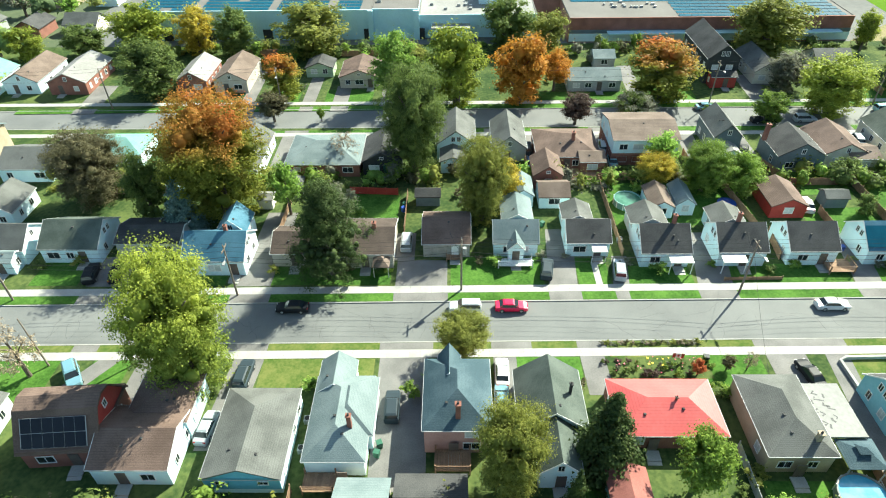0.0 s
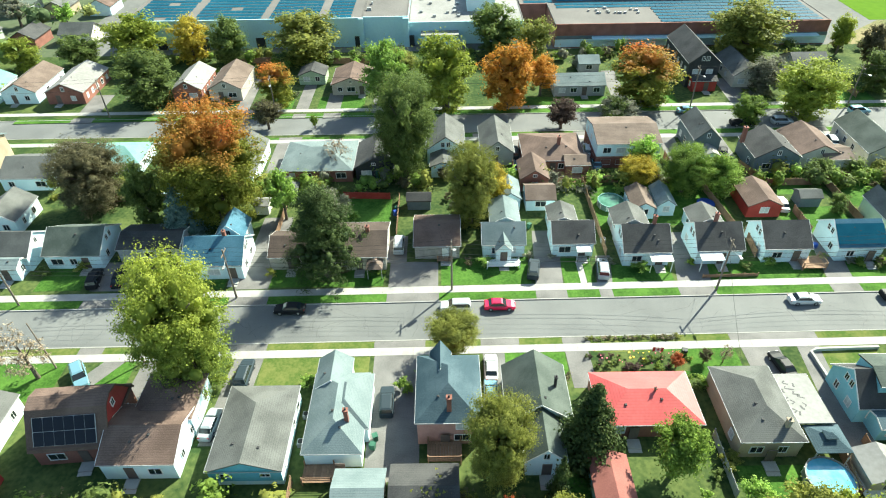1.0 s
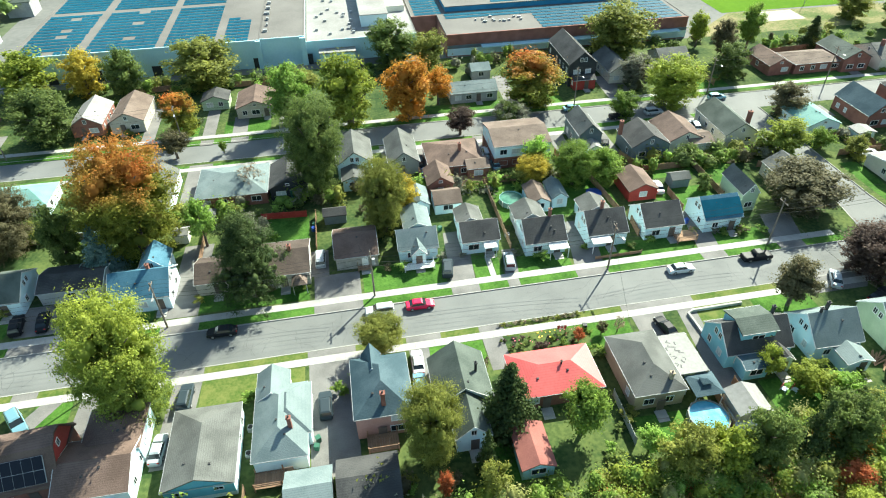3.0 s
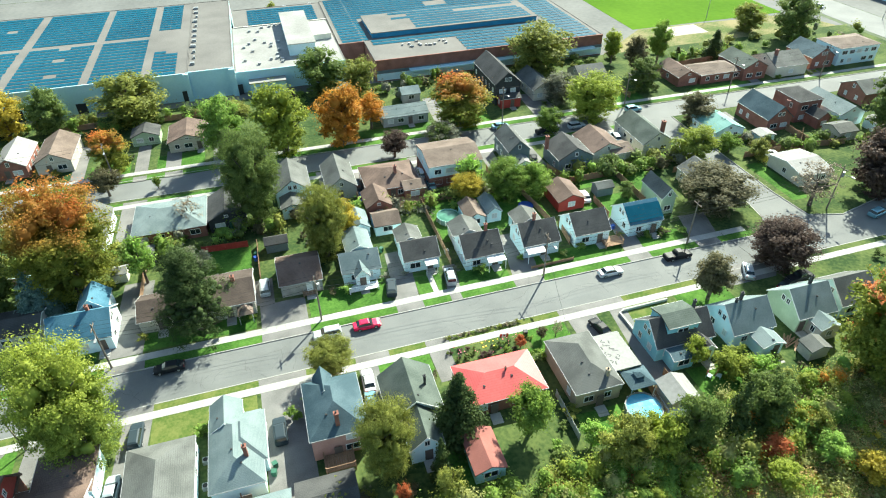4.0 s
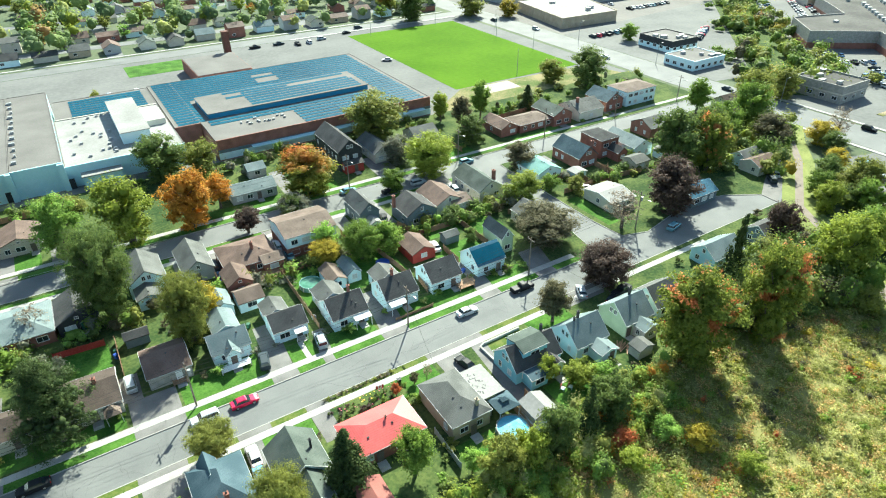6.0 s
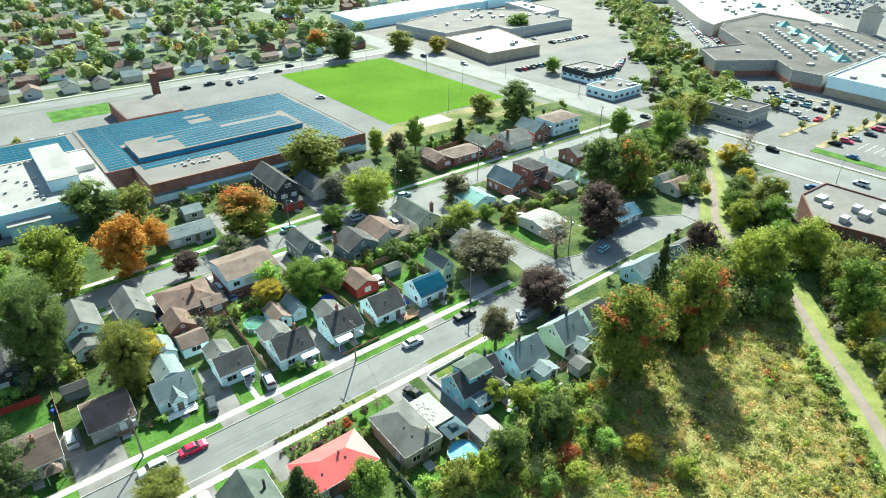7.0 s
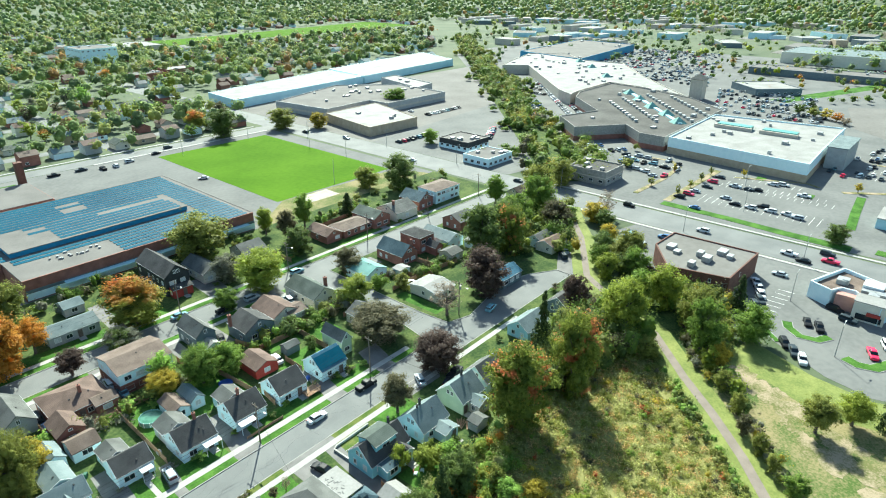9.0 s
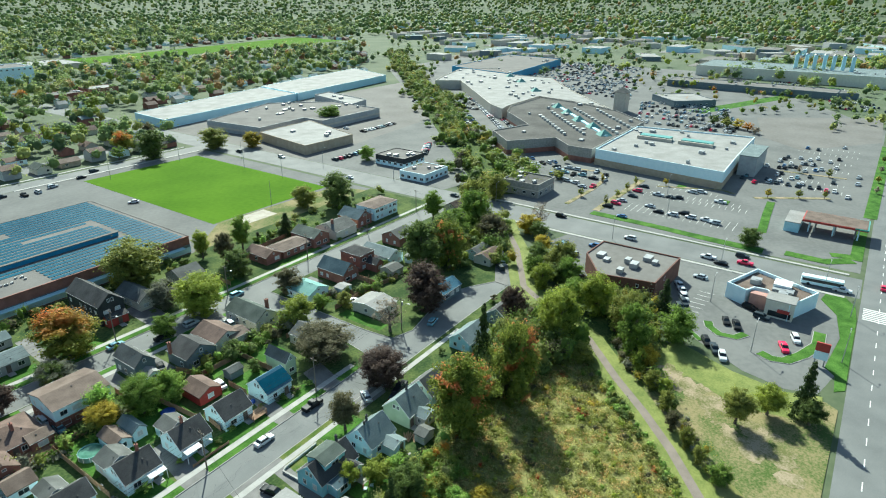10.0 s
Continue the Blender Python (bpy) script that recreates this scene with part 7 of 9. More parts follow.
for off, n in ((-9, 14), (-24, 13), (12, 12), (24, 10)):
    for k in range(n):
        u = -46 + k * 6.6
        x, y = 349 + u * 0.755 - off * 0.656, 73 + u * 0.656 + off * 0.755
        w = rng.uniform(0.9, 1.5)
        unit = thing("roof_unit", x, y, 7.6, 41, "grey air handling unit on a flat roof", "roof unit", "roof units")
        part("case", boxes((-w, w, -1.0, 1.0, 0, 1.5)), M["metal"], unit)
s = thing("roof_light_strip", 349, 73, 7.6, 41, "long pale raised roof strip of a shopping centre", "roof strip")
part("curb", boxes((-52, 52, -1.2, 1.2, -0.1, 0.8)), M["aqua"], s)
plan_building("dark-roofed store with a bright blue side", [(556.1, 319.8), (536.9, 232.5), (711.8, 256.1), (721.8, 339.1)], 8, "bluewall", "r_flat", "store", 8)
plan_building("long white-roofed warehouse behind a factory", [(187.1, 345.5), (184.3, 304.2), (318.7, 320.6), (324.0, 373.1)], 6.0, "metalwall", "r_white", "warehouse", 0, None, 0.2)
plan_building("long white-roofed warehouse beyond another one", [(326.9, 375.9), (319.2, 319.0), (459.9, 338.2), (484.7, 404.8)], 6.4, "metalwall", "r_white", "warehouse", 0, None, 0.2)
plan_building("grey flat-roofed factory with roof units", [(200.3, 279.4), (272.1, 301.3), (308.1, 267.1), (306.5, 216.3), (246.5, 216.0), (246, 234), (205.6, 231)], 5.8, "grey", "r_flat", "factory", 18, (2.0, 3.2, "beige"))
plan_building("low white-roofed annex beside a factory", [(327.1, 306.8), (346.1, 308.9), (335.0, 254.9), (311.5, 249.4)], 5.0, "grey", "r_white", "hall", 2)
plan_building("white-roofed brick hall by the road", [(199.0, 223.8), (244.7, 226.4), (229.2, 172.3), (190.5, 173.5)], 5.4, "buff", "r_white", "hall", 3, None, 0.3)
flat_building("black flat-roofed building by a car park", 201, 219, 109, 129, 5.0, "black", "r_flat", 0, "building", 0.4, [(0, 2.4, "white")], 4, 5)
flat_building("low pale shop with a flat roof", 186, 206, 84, 100, 4.0, "white", "r_flat", 0, "shop", 0.3, [], 4, 4)
area("works_yard", [(183, 160), (330, 180), (470, 320), (183, 316)], 0, 0.02, M["works"], "pale concrete yard among warehouses", "yard")
area("corner_yard", [(183, 70), (205, 66), (330, 182), (183, 164)], 0, 0.024, M["lot"], "asphalt car park by the railway trees", "car park")

# sign on a post at the restaurant: plain coloured panels
sg = thing("sign", 115.2, -95.6, 0, 0, "tall sign with red and white panels", "sign")
part("post", boxes((-0.2, 0.2, -1.2, -0.9, 0, 6), (-0.2, 0.2, 0.9, 1.2, 0, 6)), M["metal"], sg)
part("panel", boxes((-0.25, 0.25, -1.6, 1.6, 4.2, 6.6)), M["red"], sg)
part("panel", boxes((-0.25, 0.25, -1.6, 1.6, 1.8, 4.1)), M["white"], sg)


# ---- gardens ----
def fence(x0, y0, x1, y1, h=1.6, m="wood", label="brown timber board fence between gardens"):
    """Posts and panels along a straight line."""
    length = math.hypot(x1 - x0, y1 - y0)
    f = thing("fence", x0, y0, 0.1, math.degrees(math.atan2(y1 - y0, x1 - x0)), label, "fence", "fences")
    n = max(1, round(length / 2.4))
    s = length / n
    bm = bmesh.new()
    edge = []
    for k in range(9):
        x, q = 0.07 + (s - 0.14) * k / 8, 0.022 if k % 2 else 0.0
        edge += [(x, q)] if k in (0, 8) else [(x - 0.01, 0.022 - q), (x + 0.01, q)]
    rim = edge + [(x, y - 0.04) for x, y in edge[::-1]]
    sheet_polygon(bm, rim[::-1], 0.05, h - 0.03)
    panel = as_mesh("panel", bm, M[m])
    post = as_mesh("post", boxes((-0.06, 0.06, -0.06, 0.06, 0, h + 0.1)), M[m])
    for k in range(n + 1):
        hang("post", post, f, "", pose(k * s, 0, 0))
        if k < n:
            hang("panel", panel, f, "", pose(k * s, 0, 0))
    return f


fence(-14.9, 8.8, -14.9, 31)
fence(-14.9, 31, -8, 31)
fence(7.2, 29, 8.6, 15.5)
fence(17.0, 36.2, 19.5, 29.1)
fence(19.5, 29.1, 30, 29.1)
fence(30.9, 16.6, 30.9, 31.0)
fence(30.9, 31.0, 42, 31.0)
fence(64, 27, 80, 27)
fence(80.2, 27, 92, 25.4)
fence(74.3, 27.2, 74.3, 35.4)
fence(64.4, 34.6, 74.1, 34.6)
fence(83.6, 26.8, 83.6, 36)
fence(72.8, 13.4, 80, 26.8)
fence(80, 27, 86, 33)
fence(4.9, -26, 4.2, -33.5)
fence(8.0, -33, 8.2, -26.5)
fence(-97.5, 92.4, -86, 93)
fence(-72.5, 91.5, -55, 91.5)
fence(-59.1, -36, -59.1, -31)
fence(-70.2, 15, -70.2, 27)
fence(-27.6, 29, -27.6, 42)
fence(-37, 21, -37, 30)
fence(9.2, 8.0, 9.9, 14.5)
fence(20.9, 14.0, 20.9, 20.5)
fence(-12.6, 31, -12.6, 37)
fence(3.4, 31, 3.4, 40)
fence(52, 26, 44, 26)
fence(84, 27, 84, 40)
fence(98, 26, 110, 26)
fence(-49.6, 15, -49.6, 26)
fence(-82, -34, -72, -34)
fence(-105, 27, -92, 27)
fence(-120, 47, -114, 47)
fence(56, 66, 56, 76)
fence(66.8, 82, 96, 84)
fence(-60, 26.9, -51.4, 26.4, 1.5, "red", "dark red painted board fence")
fence(-9.4, -33.5, -9.2, -25.5, 1.5, "grey", "grey board fence beside a brick house")
fence(-0.9, 3.2, 7.8, 3.4, 0.7, "wood", "low timber railing beside the pavement")
fence(-96, 27.5, -84.5, 27.5, 1.4, "white", "white board fence in a back garden")

deck("white timber deck beside a pool", 4.4, 8.0, -37, -29.6, 0.9, "trim", "e")
deck("red-stained back deck on a brick house", -43.6, -39.6, -29.0, -26.3, 1.1, "wood")
deck("narrow back porch with pale railings", -57.9, -54.3, -31.4, -29.1, 0.9, "wood", "s")
deck("timber front porch with steps", 15.2, 19.0, 4.4, 7.4, 0.8, "wood", "swe")
deck("small timber front porch with a railing", -34.6, -29.2, 6.0, 7.9, 0.7, "trim", "s")
deck("brown timber front steps and landing", -42.6, -40.2, 7.6, 9.4, 0.7, "wood", "we")
deck("timber back deck with clutter", -20, -14, 30.5, 34.4, 0.6, "wood", "swe")

# carport, gazebo, pools
cp = thing("carport", 2.3, -22.1, 0, 0, "white flat-roofed carport with dark stains", "carport")
part("roof", boxes((-2.3, 2.1, -3.7, 3.7, 2.75, 2.95)), M["r_white"], cp)
for x in (-2.2, 2.2):
    for y in (-3.5, 0, 3.5):
        part("post", boxes((x - 0.07, x + 0.07, y - 0.07, y + 0.07, 0, 2.75)), M["trim"], cp)
bm = bmesh.new()
for k in range(12):
    x, y = -1.2 + 0.9 * math.sin(k * 1.7), 2.6 - k * 0.42
    ribbon(bm, [(x, y), (x + rng.uniform(-0.6, 0.6), y - 0.35), (x + rng.uniform(-0.2, 0.9), y - 0.6)], rng.uniform(0.12, 0.3), 2.951, 2.957)
part("stain", bm, M["crack"], cp, "dark puddle stains")


def gazebo(x, y, w, d, h, label, roof="r_dark"):
    g = thing("gazebo", x, y, 0.1, 0, label, "gazebo", "gazebos")
    part("roof", hip_roof(bmesh.new(), -w, w, -d, d, h, 0.8, 0.08), M[roof], g)
    part("roof_cap", hip_roof(bmesh.new(), -w * 0.35, w * 0.35, -d * 0.35, d * 0.35, h + 0.85, 0.35, 0.06), M[roof], g)
    for sx in (-1, 1):
        for sy in (-1, 1):
            part("post", boxes((sx * (w - 0.2) - 0.06, sx * (w - 0.2) + 0.06, sy * (d - 0.2) - 0.06, sy * (d - 0.2) + 0.06, 0, h)), M["metal"], g)
    return g


gazebo(2.8, -27.6, 2.1, 1.9, 2.4, "dark metal-roofed garden gazebo", "r_slate")
gazebo(-52.4, 5.0, 1.3, 1.2, 2.2, "small tan-roofed gazebo porch", "r_tan")
gazebo(-70, 28, 1.6, 1.6, 2.2, "small grey garden gazebo", "r_grey")


def pool(x, y, r, h, water, wall, label):
    p = thing("pool", x, y, 0.1, 0, label, "pool", "pools")
    bm = bmesh.new()
    n = 36
    rings = [[bm.verts.new((math.cos(k * math.tau / n) * q, math.sin(k * math.tau / n) * q, z)) for k in range(n)] for q, z in ((r, 0), (r, h), (r - 0.16, h), (r - 0.16, h - 0.3))]
    for a, b in zip(rings, rings[1:]):
        for k in range(n):
            bm.faces.new((a[k], a[(k + 1) % n], b[(k + 1) % n], b[k]))
    part("wall", bm, M[wall], p)
    bm = bmesh.new()
    bm.faces.new([bm.verts.new((math.cos(k * math.tau / n) * (r - 0.16), math.sin(k * math.tau / n) * (r - 0.16), h - 0.18)) for k in range(n)])
    part("water", bm, M[water], p)
    for k in range(12):
        a = k * math.tau / 12
        part("upright", boxes((-0.05, 0.05, -0.05, 0.05, 0, h + 0.02)), M["trim"], p).matrix_basis = pose(math.cos(a) * (r + 0.03), math.sin(a) * (r + 0.03), 0, 0, 0, math.degrees(a))
    return p


pool(1.6, -31.8, 2.7, 1.2, "poolwater", "r_white", "round above-ground pool with bright blue water")
pool(-11.0, 23.4, 2.4, 1.2, "poolgreen", "r_teal", "round turquoise above-ground pool")
tr = thing("trampoline", 6.0, 22.6, 0.1, 0, "round trampoline with a dark blue mat", "trampoline")
part("mat", tube(bmesh.new(), (0, 0, 0.72), (0, 0, 0.76), 1.6, 1.6, 20), M["tarp"], tr)
for k in range(6):
    a = k * math.tau / 6
    part("leg", tube(bmesh.new(), (math.cos(a) * 1.5, math.sin(a) * 1.5, 0), (math.cos(a) * 1.5, math.sin(a) * 1.5, 0.74), 0.04, 0.04, 6), M["metal"], tr)

# retaining wall and terraces by the white house with the green dormer
tagged(part("retaining_wall", ribbon(bmesh.new(), [(8.9, -22), (8.6, -12.6), (9.6, -12.1), (18.2, -11.9)], 0.35, 0.0, 0.65), M["concrete"]), "low pale concrete retaining wall", "wall", "", "structure")
for row in ((16, -29.4, 1.6), (14.6, -29.0, 0.9)):
    s = thing("garden_chair", row[0], row[1], 0.15, 30, "white garden chair with a red back", "chair", "garden chairs")
    part("seat", boxes((-0.4, 0.4, -0.4, 0.4, 0.35, 0.43)), M["white"], s)
    part("backrest", boxes((-0.4, 0.4, 0.36, 0.42, 0.43, 1.0)), M["red"], s)
    for x in (-0.34, 0.34):
        for y in (-0.34, 0.34):
            part("leg", boxes((x - 0.03, x + 0.03, y - 0.03, y + 0.03, 0, 0.35)), M["white"], s)
lawn(12, 20, -33, -26.8)
lawn(-8, 4, -35, -29.5)
lawn(-30, -24, -36, -30)

# refuse bins
def bin_box(x, y, m):
    b = thing("wheelie_bin", x, y, 0.15, rng.uniform(0, 360), "plastic wheeled bin standing by a house", "bin", "bins")
    part("body", box(bmesh.new(), -0.28, 0.28, -0.3, 0.3, 0.06, 0.95, -0.05), M[m], b)
    part("lid", box(bmesh.new(), -0.35, 0.35, -0.38, 0.37, 0.955, 1.03, 0.03), M[m], b)


for x, y, m in ((-50.2, -26.6, "greendoor"), (-50.0, -25.4, "greendoor"), (-49.9, 22.5, "greendoor"), (-50.1, 21.2, "tarp"), (-101, 50.6, "greendoor"), (-8.7, -12.5, "black"), (19.8, 10.2, "tarp"), (-26.6, 16.8, "greendoor")):
    bin_box(x, y, m)

# air units and dishes on side walls
for x, y in ((-58.9, -22), (-71.4, -24.5), (-36.2, -24), (-58.9, -26), (0.4, -26.8), (18.9, -20), (-14.6, 12.6)):
    a = thing("air_unit", x, y, 0.12, 0, "grey outdoor air unit by a wall", "air unit", "air units")
    part("case", boxes((-0.4, 0.4, -0.4, 0.4, 0, 0.8)), M["metal"], a)
    part("fan_grille", tube(bmesh.new(), (0, 0, 0.8), (0, 0, 0.84), 0.32, 0.32, 14), M["black_rubber"], a)

# ---- planting ----
for k in range(26):
    x = -22.2 + k * 0.56
    shrub(x, -12.6 - rng.random() * 2.4, rng.uniform(0.5, 1.3), rng.uniform(0.35, 0.8), rng.choice(("green", "dark", "dark", "green", "maroon", "grey", "green")), "flowering shrub in a front garden bed")
for k in range(20):
    x = -21.6 + k * 0.68
    shrub(x, -9.75 + drift(x), rng.uniform(0.35, 0.8), rng.uniform(0.35, 0.6), rng.choice(("olive", "brown", "dark", "grey", "bare")), "low autumn plant on the planted verge")
bm = bmesh.new()
for k in range(26):
    x, y, z = rng.uniform(-21.5, -9), rng.uniform(-15.2, -12), rng.uniform(0.6, 1.1)
    s = rng.uniform(0.04, 0.09)
    box(bm, x - s, x + s, y - s, y + s, z, z + s)
tagged(part("blossom", bm, M["flower"]), "pink blossoms over the garden bed", "flowers", "", "stuff")
bm = bmesh.new()
for k in range(10):
    x, y, z = rng.uniform(-16.5, -13.5), rng.uniform(-14.5, -12.5), rng.uniform(0.7, 1.2)
    s = rng.uniform(0.06, 0.14)
    box(bm, x - s, x + s, y - s, y + s, z, z + s)
tagged(part("blossom", bm, M["yellow"]), "yellow blossoms over the garden bed", "flowers", "", "stuff")
area("flower_bed", rect(-22.6, -8.4, -15.4, -11.9), 0.1, 0.165, M["yard"], "dark soil of a front garden bed", "flower bed")
fl = thing("flag", -13.6, -13.4, 0.15, 0, "small red and white flag on a garden pole", "flag")
part("pole", tube(bmesh.new(), (0, 0, 0), (0, 0, 2.6), 0.03, 0.02, 6), M["metal"], fl)
for x0, x1, m in ((0.03, 0.38, "red"), (0.38, 1.08, "trim"), (1.08, 1.43, "red")):
    part("band", boxes((x0, x1, -0.02 - x0 * 0.1, 0.0 - x0 * 0.1, 1.75, 2.55)), M[m], fl)
part("emblem", solid(bmesh.new(), [(0.55, -0.09, 2.15), (0.73, -0.09, 1.9), (0.91, -0.09, 2.15), (0.73, -0.09, 2.42), (0.73, -0.06, 2.15)], [(0, 1, 2, 3), (0, 4, 1), (1, 4, 2), (2, 4, 3), (3, 4, 0)]), M["red"], fl)
HEDGE = ((-17, 29.4), (-15.6, 29.2), (-14.2, 29.3), (-12.9, 29.1))
for x, y in HEDGE:
    shrub(x, y, 2.0, 1.2, "green", "clipped green hedge plant behind a pool")
def shrubs_at(*places):
    for x, y in places:
        for k in range(rng.choice((1, 1, 2))):
            s = rng.uniform(0.7, 1.5)
            shrub(x + rng.uniform(-1.4, 1.4), y + rng.uniform(-1.1, 1.1), s * rng.uniform(1.0, 1.7), s, rng.choice(("green", "dark", "olive", "bright", "green", "dark", "grey", "brown")), "leafy garden shrub beside a house or fence")


shrubs_at((-106, 6.6), (-100.8, 6.8), (-88, 7.6), (-83.6, 6.2), (-69, 5.6), (-63, 5.4), (-58.4, 5.6), (-50.9, 5.4), (-38.2, 8.0), (-35.6, 8.2), (-28.2, 8.4), (-23.9, 8.2), (-14.2, 6.0), (-11.0, 5.8), (-2.8, 5.6), (7.6, 6.0), (12.0, 6.2), (20.8, 6.6))
shrubs_at((24.4, 5.4), (26.8, 5.2), (29, 4.8), (31.6, 5.0), (-58.6, -16.2), (-59.2, -17.6), (-45.8, -16.8), (-25.8, -17.6), (-9.0, -17.2), (-8.6, -19.4), (-95, -20), (-80.6, -19.6), (18.8, -26), (20, -26.6), (22, -27.2), (19.4, -29.4), (21.5, -30.2), (24, -29))
shrubs_at((27, -29.6), (29.4, -31), (-63, 22), (-66, 24.5), (-57, 21), (-45.2, 27.5), (-41, 26), (-38.4, 23), (-34, 31), (-20.5, 31.8), (-9, 27.5), (10.2, 29.4), (20.2, 27.6), (27.6, 27), (33, 28), (38, 27), (42, 28), (46, 28.5))
shrubs_at((36, 21), (-101, 28), (-110, 29), (-92, 24), (-86, 27.5), (-75, 27), (-69, 31), (-49.5, 42), (-44, 31), (-10.6, 34), (6, 34), (16, 33), (38, 33.4), (58, 68), (48, 74), (30, 70), (10, 70), (-14, 80))
shrubs_at((-20, 74), (-31, 72), (-55, 72), (-78, 71), (-83, 66.6), (-94, 68), (-118, 70), (70, 32), (74, 42), (86, 34), (106, 32), (112, 20), (66, 70), (104, 64.8), (118, 64.6), (62.4, -14), (58, -21), (79, -15))
shrubs_at((82, -12.5), (96, -10), (99, -16), (-27, -27), (-24.4, -24), (-12, -34), (-9.6, -30), (-4, -36), (-1, -37.5), (-34, -34), (-40, -34), (-60, -34), (-90, -33), (-86, -34.5))

# stacked timber and oddments behind the pale green house
pile = thing("timber_pile", 31.6, -26.6, 0.15, 25, "loose stack of weathered boards behind a house", "timber")
for k in range(11):
    bd = part("plank", boxes((-1.3, 1.3, -0.1, 0.1, 0, 0.05)), M["wood"], pile)
    bd.matrix_basis = pose(rng.uniform(-0.6, 0.6), rng.uniform(-1.0, 1.0), 0.05 * k * 0.6, 0, 0, rng.uniform(-30, 30))


# ---- wild growth, far woods and far town ----
def scatter(name, label, leaf, places, cards, size, category, low=0.25, lumps=0):
    """Many small plants as one mesh: each a clump of leaves on inner lumps. places: x, y, height, radius."""
    p = np.asarray(places, float)
    q = np.repeat(p, cards, 0)
    d = nrg.normal(size=(len(q), 3))
    d /= np.linalg.norm(d, axis=1)[:, None]
    d[:, 2] = np.where(d[:, 2] < -0.4, -d[:, 2], d[:, 2])
    k = np.abs(0.68 + 0.3 * nrg.normal(size=(len(q), 1)))
    lump = 1 + 0.25 * np.sin(3 * np.arctan2(d[:, 1], d[:, 0]) + q[:, 0] * 3)[:, None]
    c = np.stack([q[:, 0], q[:, 1], q[:, 2] * (0.5 + low / 2)], 1) + d * k * lump * np.stack([q[:, 3], q[:, 3], q[:, 2] * (0.5 - low / 2)], 1)
    c[:, 2] = np.maximum(c[:, 2], 0.15)
    s = size * np.clip(q[:, 3], 0.5, 6) * (0.6 + 0.8 * nrg.random(len(q)))
    w = np.repeat(p, lumps, 0)
    o = nrg.normal(size=(len(w), 3))
    o /= np.linalg.norm(o, axis=1)[:, None] + 1e-9
    o *= 0.34 if lumps > 1 else 0.0
    half = np.stack([w[:, 3], w[:, 3], w[:, 2] * (0.5 - low / 2)], 1)
    mid = np.stack([w[:, 0], w[:, 1], w[:, 2] * (0.5 + low / 2)], 1) + o * half
    if p.shape[1] > 4:
        c[:, 2] += q[:, 4]
        mid[:, 2] += w[:, 4]
    me = foliage_mesh(name, c, d + nrg.normal(size=d.shape) * 0.45 + np.array((0, 0, 0.5)), s * 1.15, mid, half * (0.5 if lumps > 1 else 0.72 if p[:, 3].mean() > 2.5 else 0.45), nrg)
    me.materials.append(L[leaf])
    return tagged(new(name, me), label, category, "", "stuff")


def inside(pts, x, y):
    hit = False
    for i in range(len(pts)):
        (x0, y0), (x1, y1) = pts[i], pts[i - 1]
        if (y0 > y) != (y1 > y) and x < (x1 - x0) * (y - y0) / (y1 - y0) + x0:
            hit = not hit
    return hit


def strewn(pts, count, h, r):
    xs, ys = [p[0] for p in pts], [p[1] for p in pts]
    out = []
    while len(out) < count:
        x, y = rng.uniform(min(xs), max(xs)), rng.uniform(min(ys), max(ys))
        if inside(pts, x, y):
            out.append((x, y, rng.uniform(*h), rng.uniform(*r)))
    return out


MEADOW = [(10, -38), (20, -99), (28, -99), (47, -79.5), (66.5, -62), (75.8, -52.4), (86, -41), (80, -31), (58, -28), (36, -33)]
EDGE = [(-32, -99), (20, -99), (30, -42), (34, -33), (18, -34), (-4, -38.5), (-26, -39)]
BELT = [(-34, -44), (8, -46), (30, -40), (36, -33.5), (16, -33), (-4, -38), (-34, -37)]
for leaf, n, label in (("weed", 1350, "yellow-green meadow weeds"), ("weed2", 900, "rusty brown meadow weeds"), ("olive", 1250, "olive meadow weeds"), ("gold", 110, "golden meadow flowers")):
    scatter("meadow_weeds", label + " in tall clumps", leaf, strewn(MEADOW, n, (0.4, 1.5), (0.5, 1.6)), 40, 0.11, "weeds", 0.0, 0)
for leaf, n, label in (("weed", 420, "pale green"), ("weed2", 260, "rusty"), ("lime", 200, "yellow-green"), ("bright", 200, "bright green"), ("red", 60, "red"), ("gold", 90, "golden"), ("orange", 40, "orange"), ("olive", 70, "olive")):
    scatter("wild_bushes", label + " wild bushes behind the gardens", leaf, strewn(EDGE, n, (0.6, 2.2), (0.7, 1.8)), 130, 0.08, "bushes", 0.0, 0)
for leaf, n in (("green", 34), ("dark", 10), ("olive", 16), ("orange", 6), ("lime", 34), ("bright", 34), ("weed", 30)):
    scatter("tall_bushes", "tall mixed bushes along the garden ends", leaf, strewn(BELT, n, (2.0, 4.6), (1.1, 2.2)), 330, 0.075, "bushes", 0.0, 4)
RIGHTSIDE = [(66, -76), (76, -68), (96, -50), (124, -22), (126, -50), (106, -58), (88, -60), (72, -74)]
for leaf, n in (("green", 40), ("olive", 36), ("dark", 26), ("gold", 8), ("lime", 18), ("maroon", 8), ("grey", 10)):
    scatter("path_bushes", "mixed bushes beside the footpath", leaf, strewn(RIGHTSIDE, n, (1.8, 6.0), (1.2, 2.6)), 190, 0.11, "bushes", 0.0, 4)
for leaf, n in (("bright", 30), ("dark", 14), ("olive", 22)):
    scatter("path_bushes", "low bushes at the meadow's edge by the path", leaf, strewn([(42, -82), (86, -40), (88, -42.5), (45, -84)], n, (0.9, 2.4), (0.7, 1.5)), 90, 0.14, "bushes", 0.0, 3)
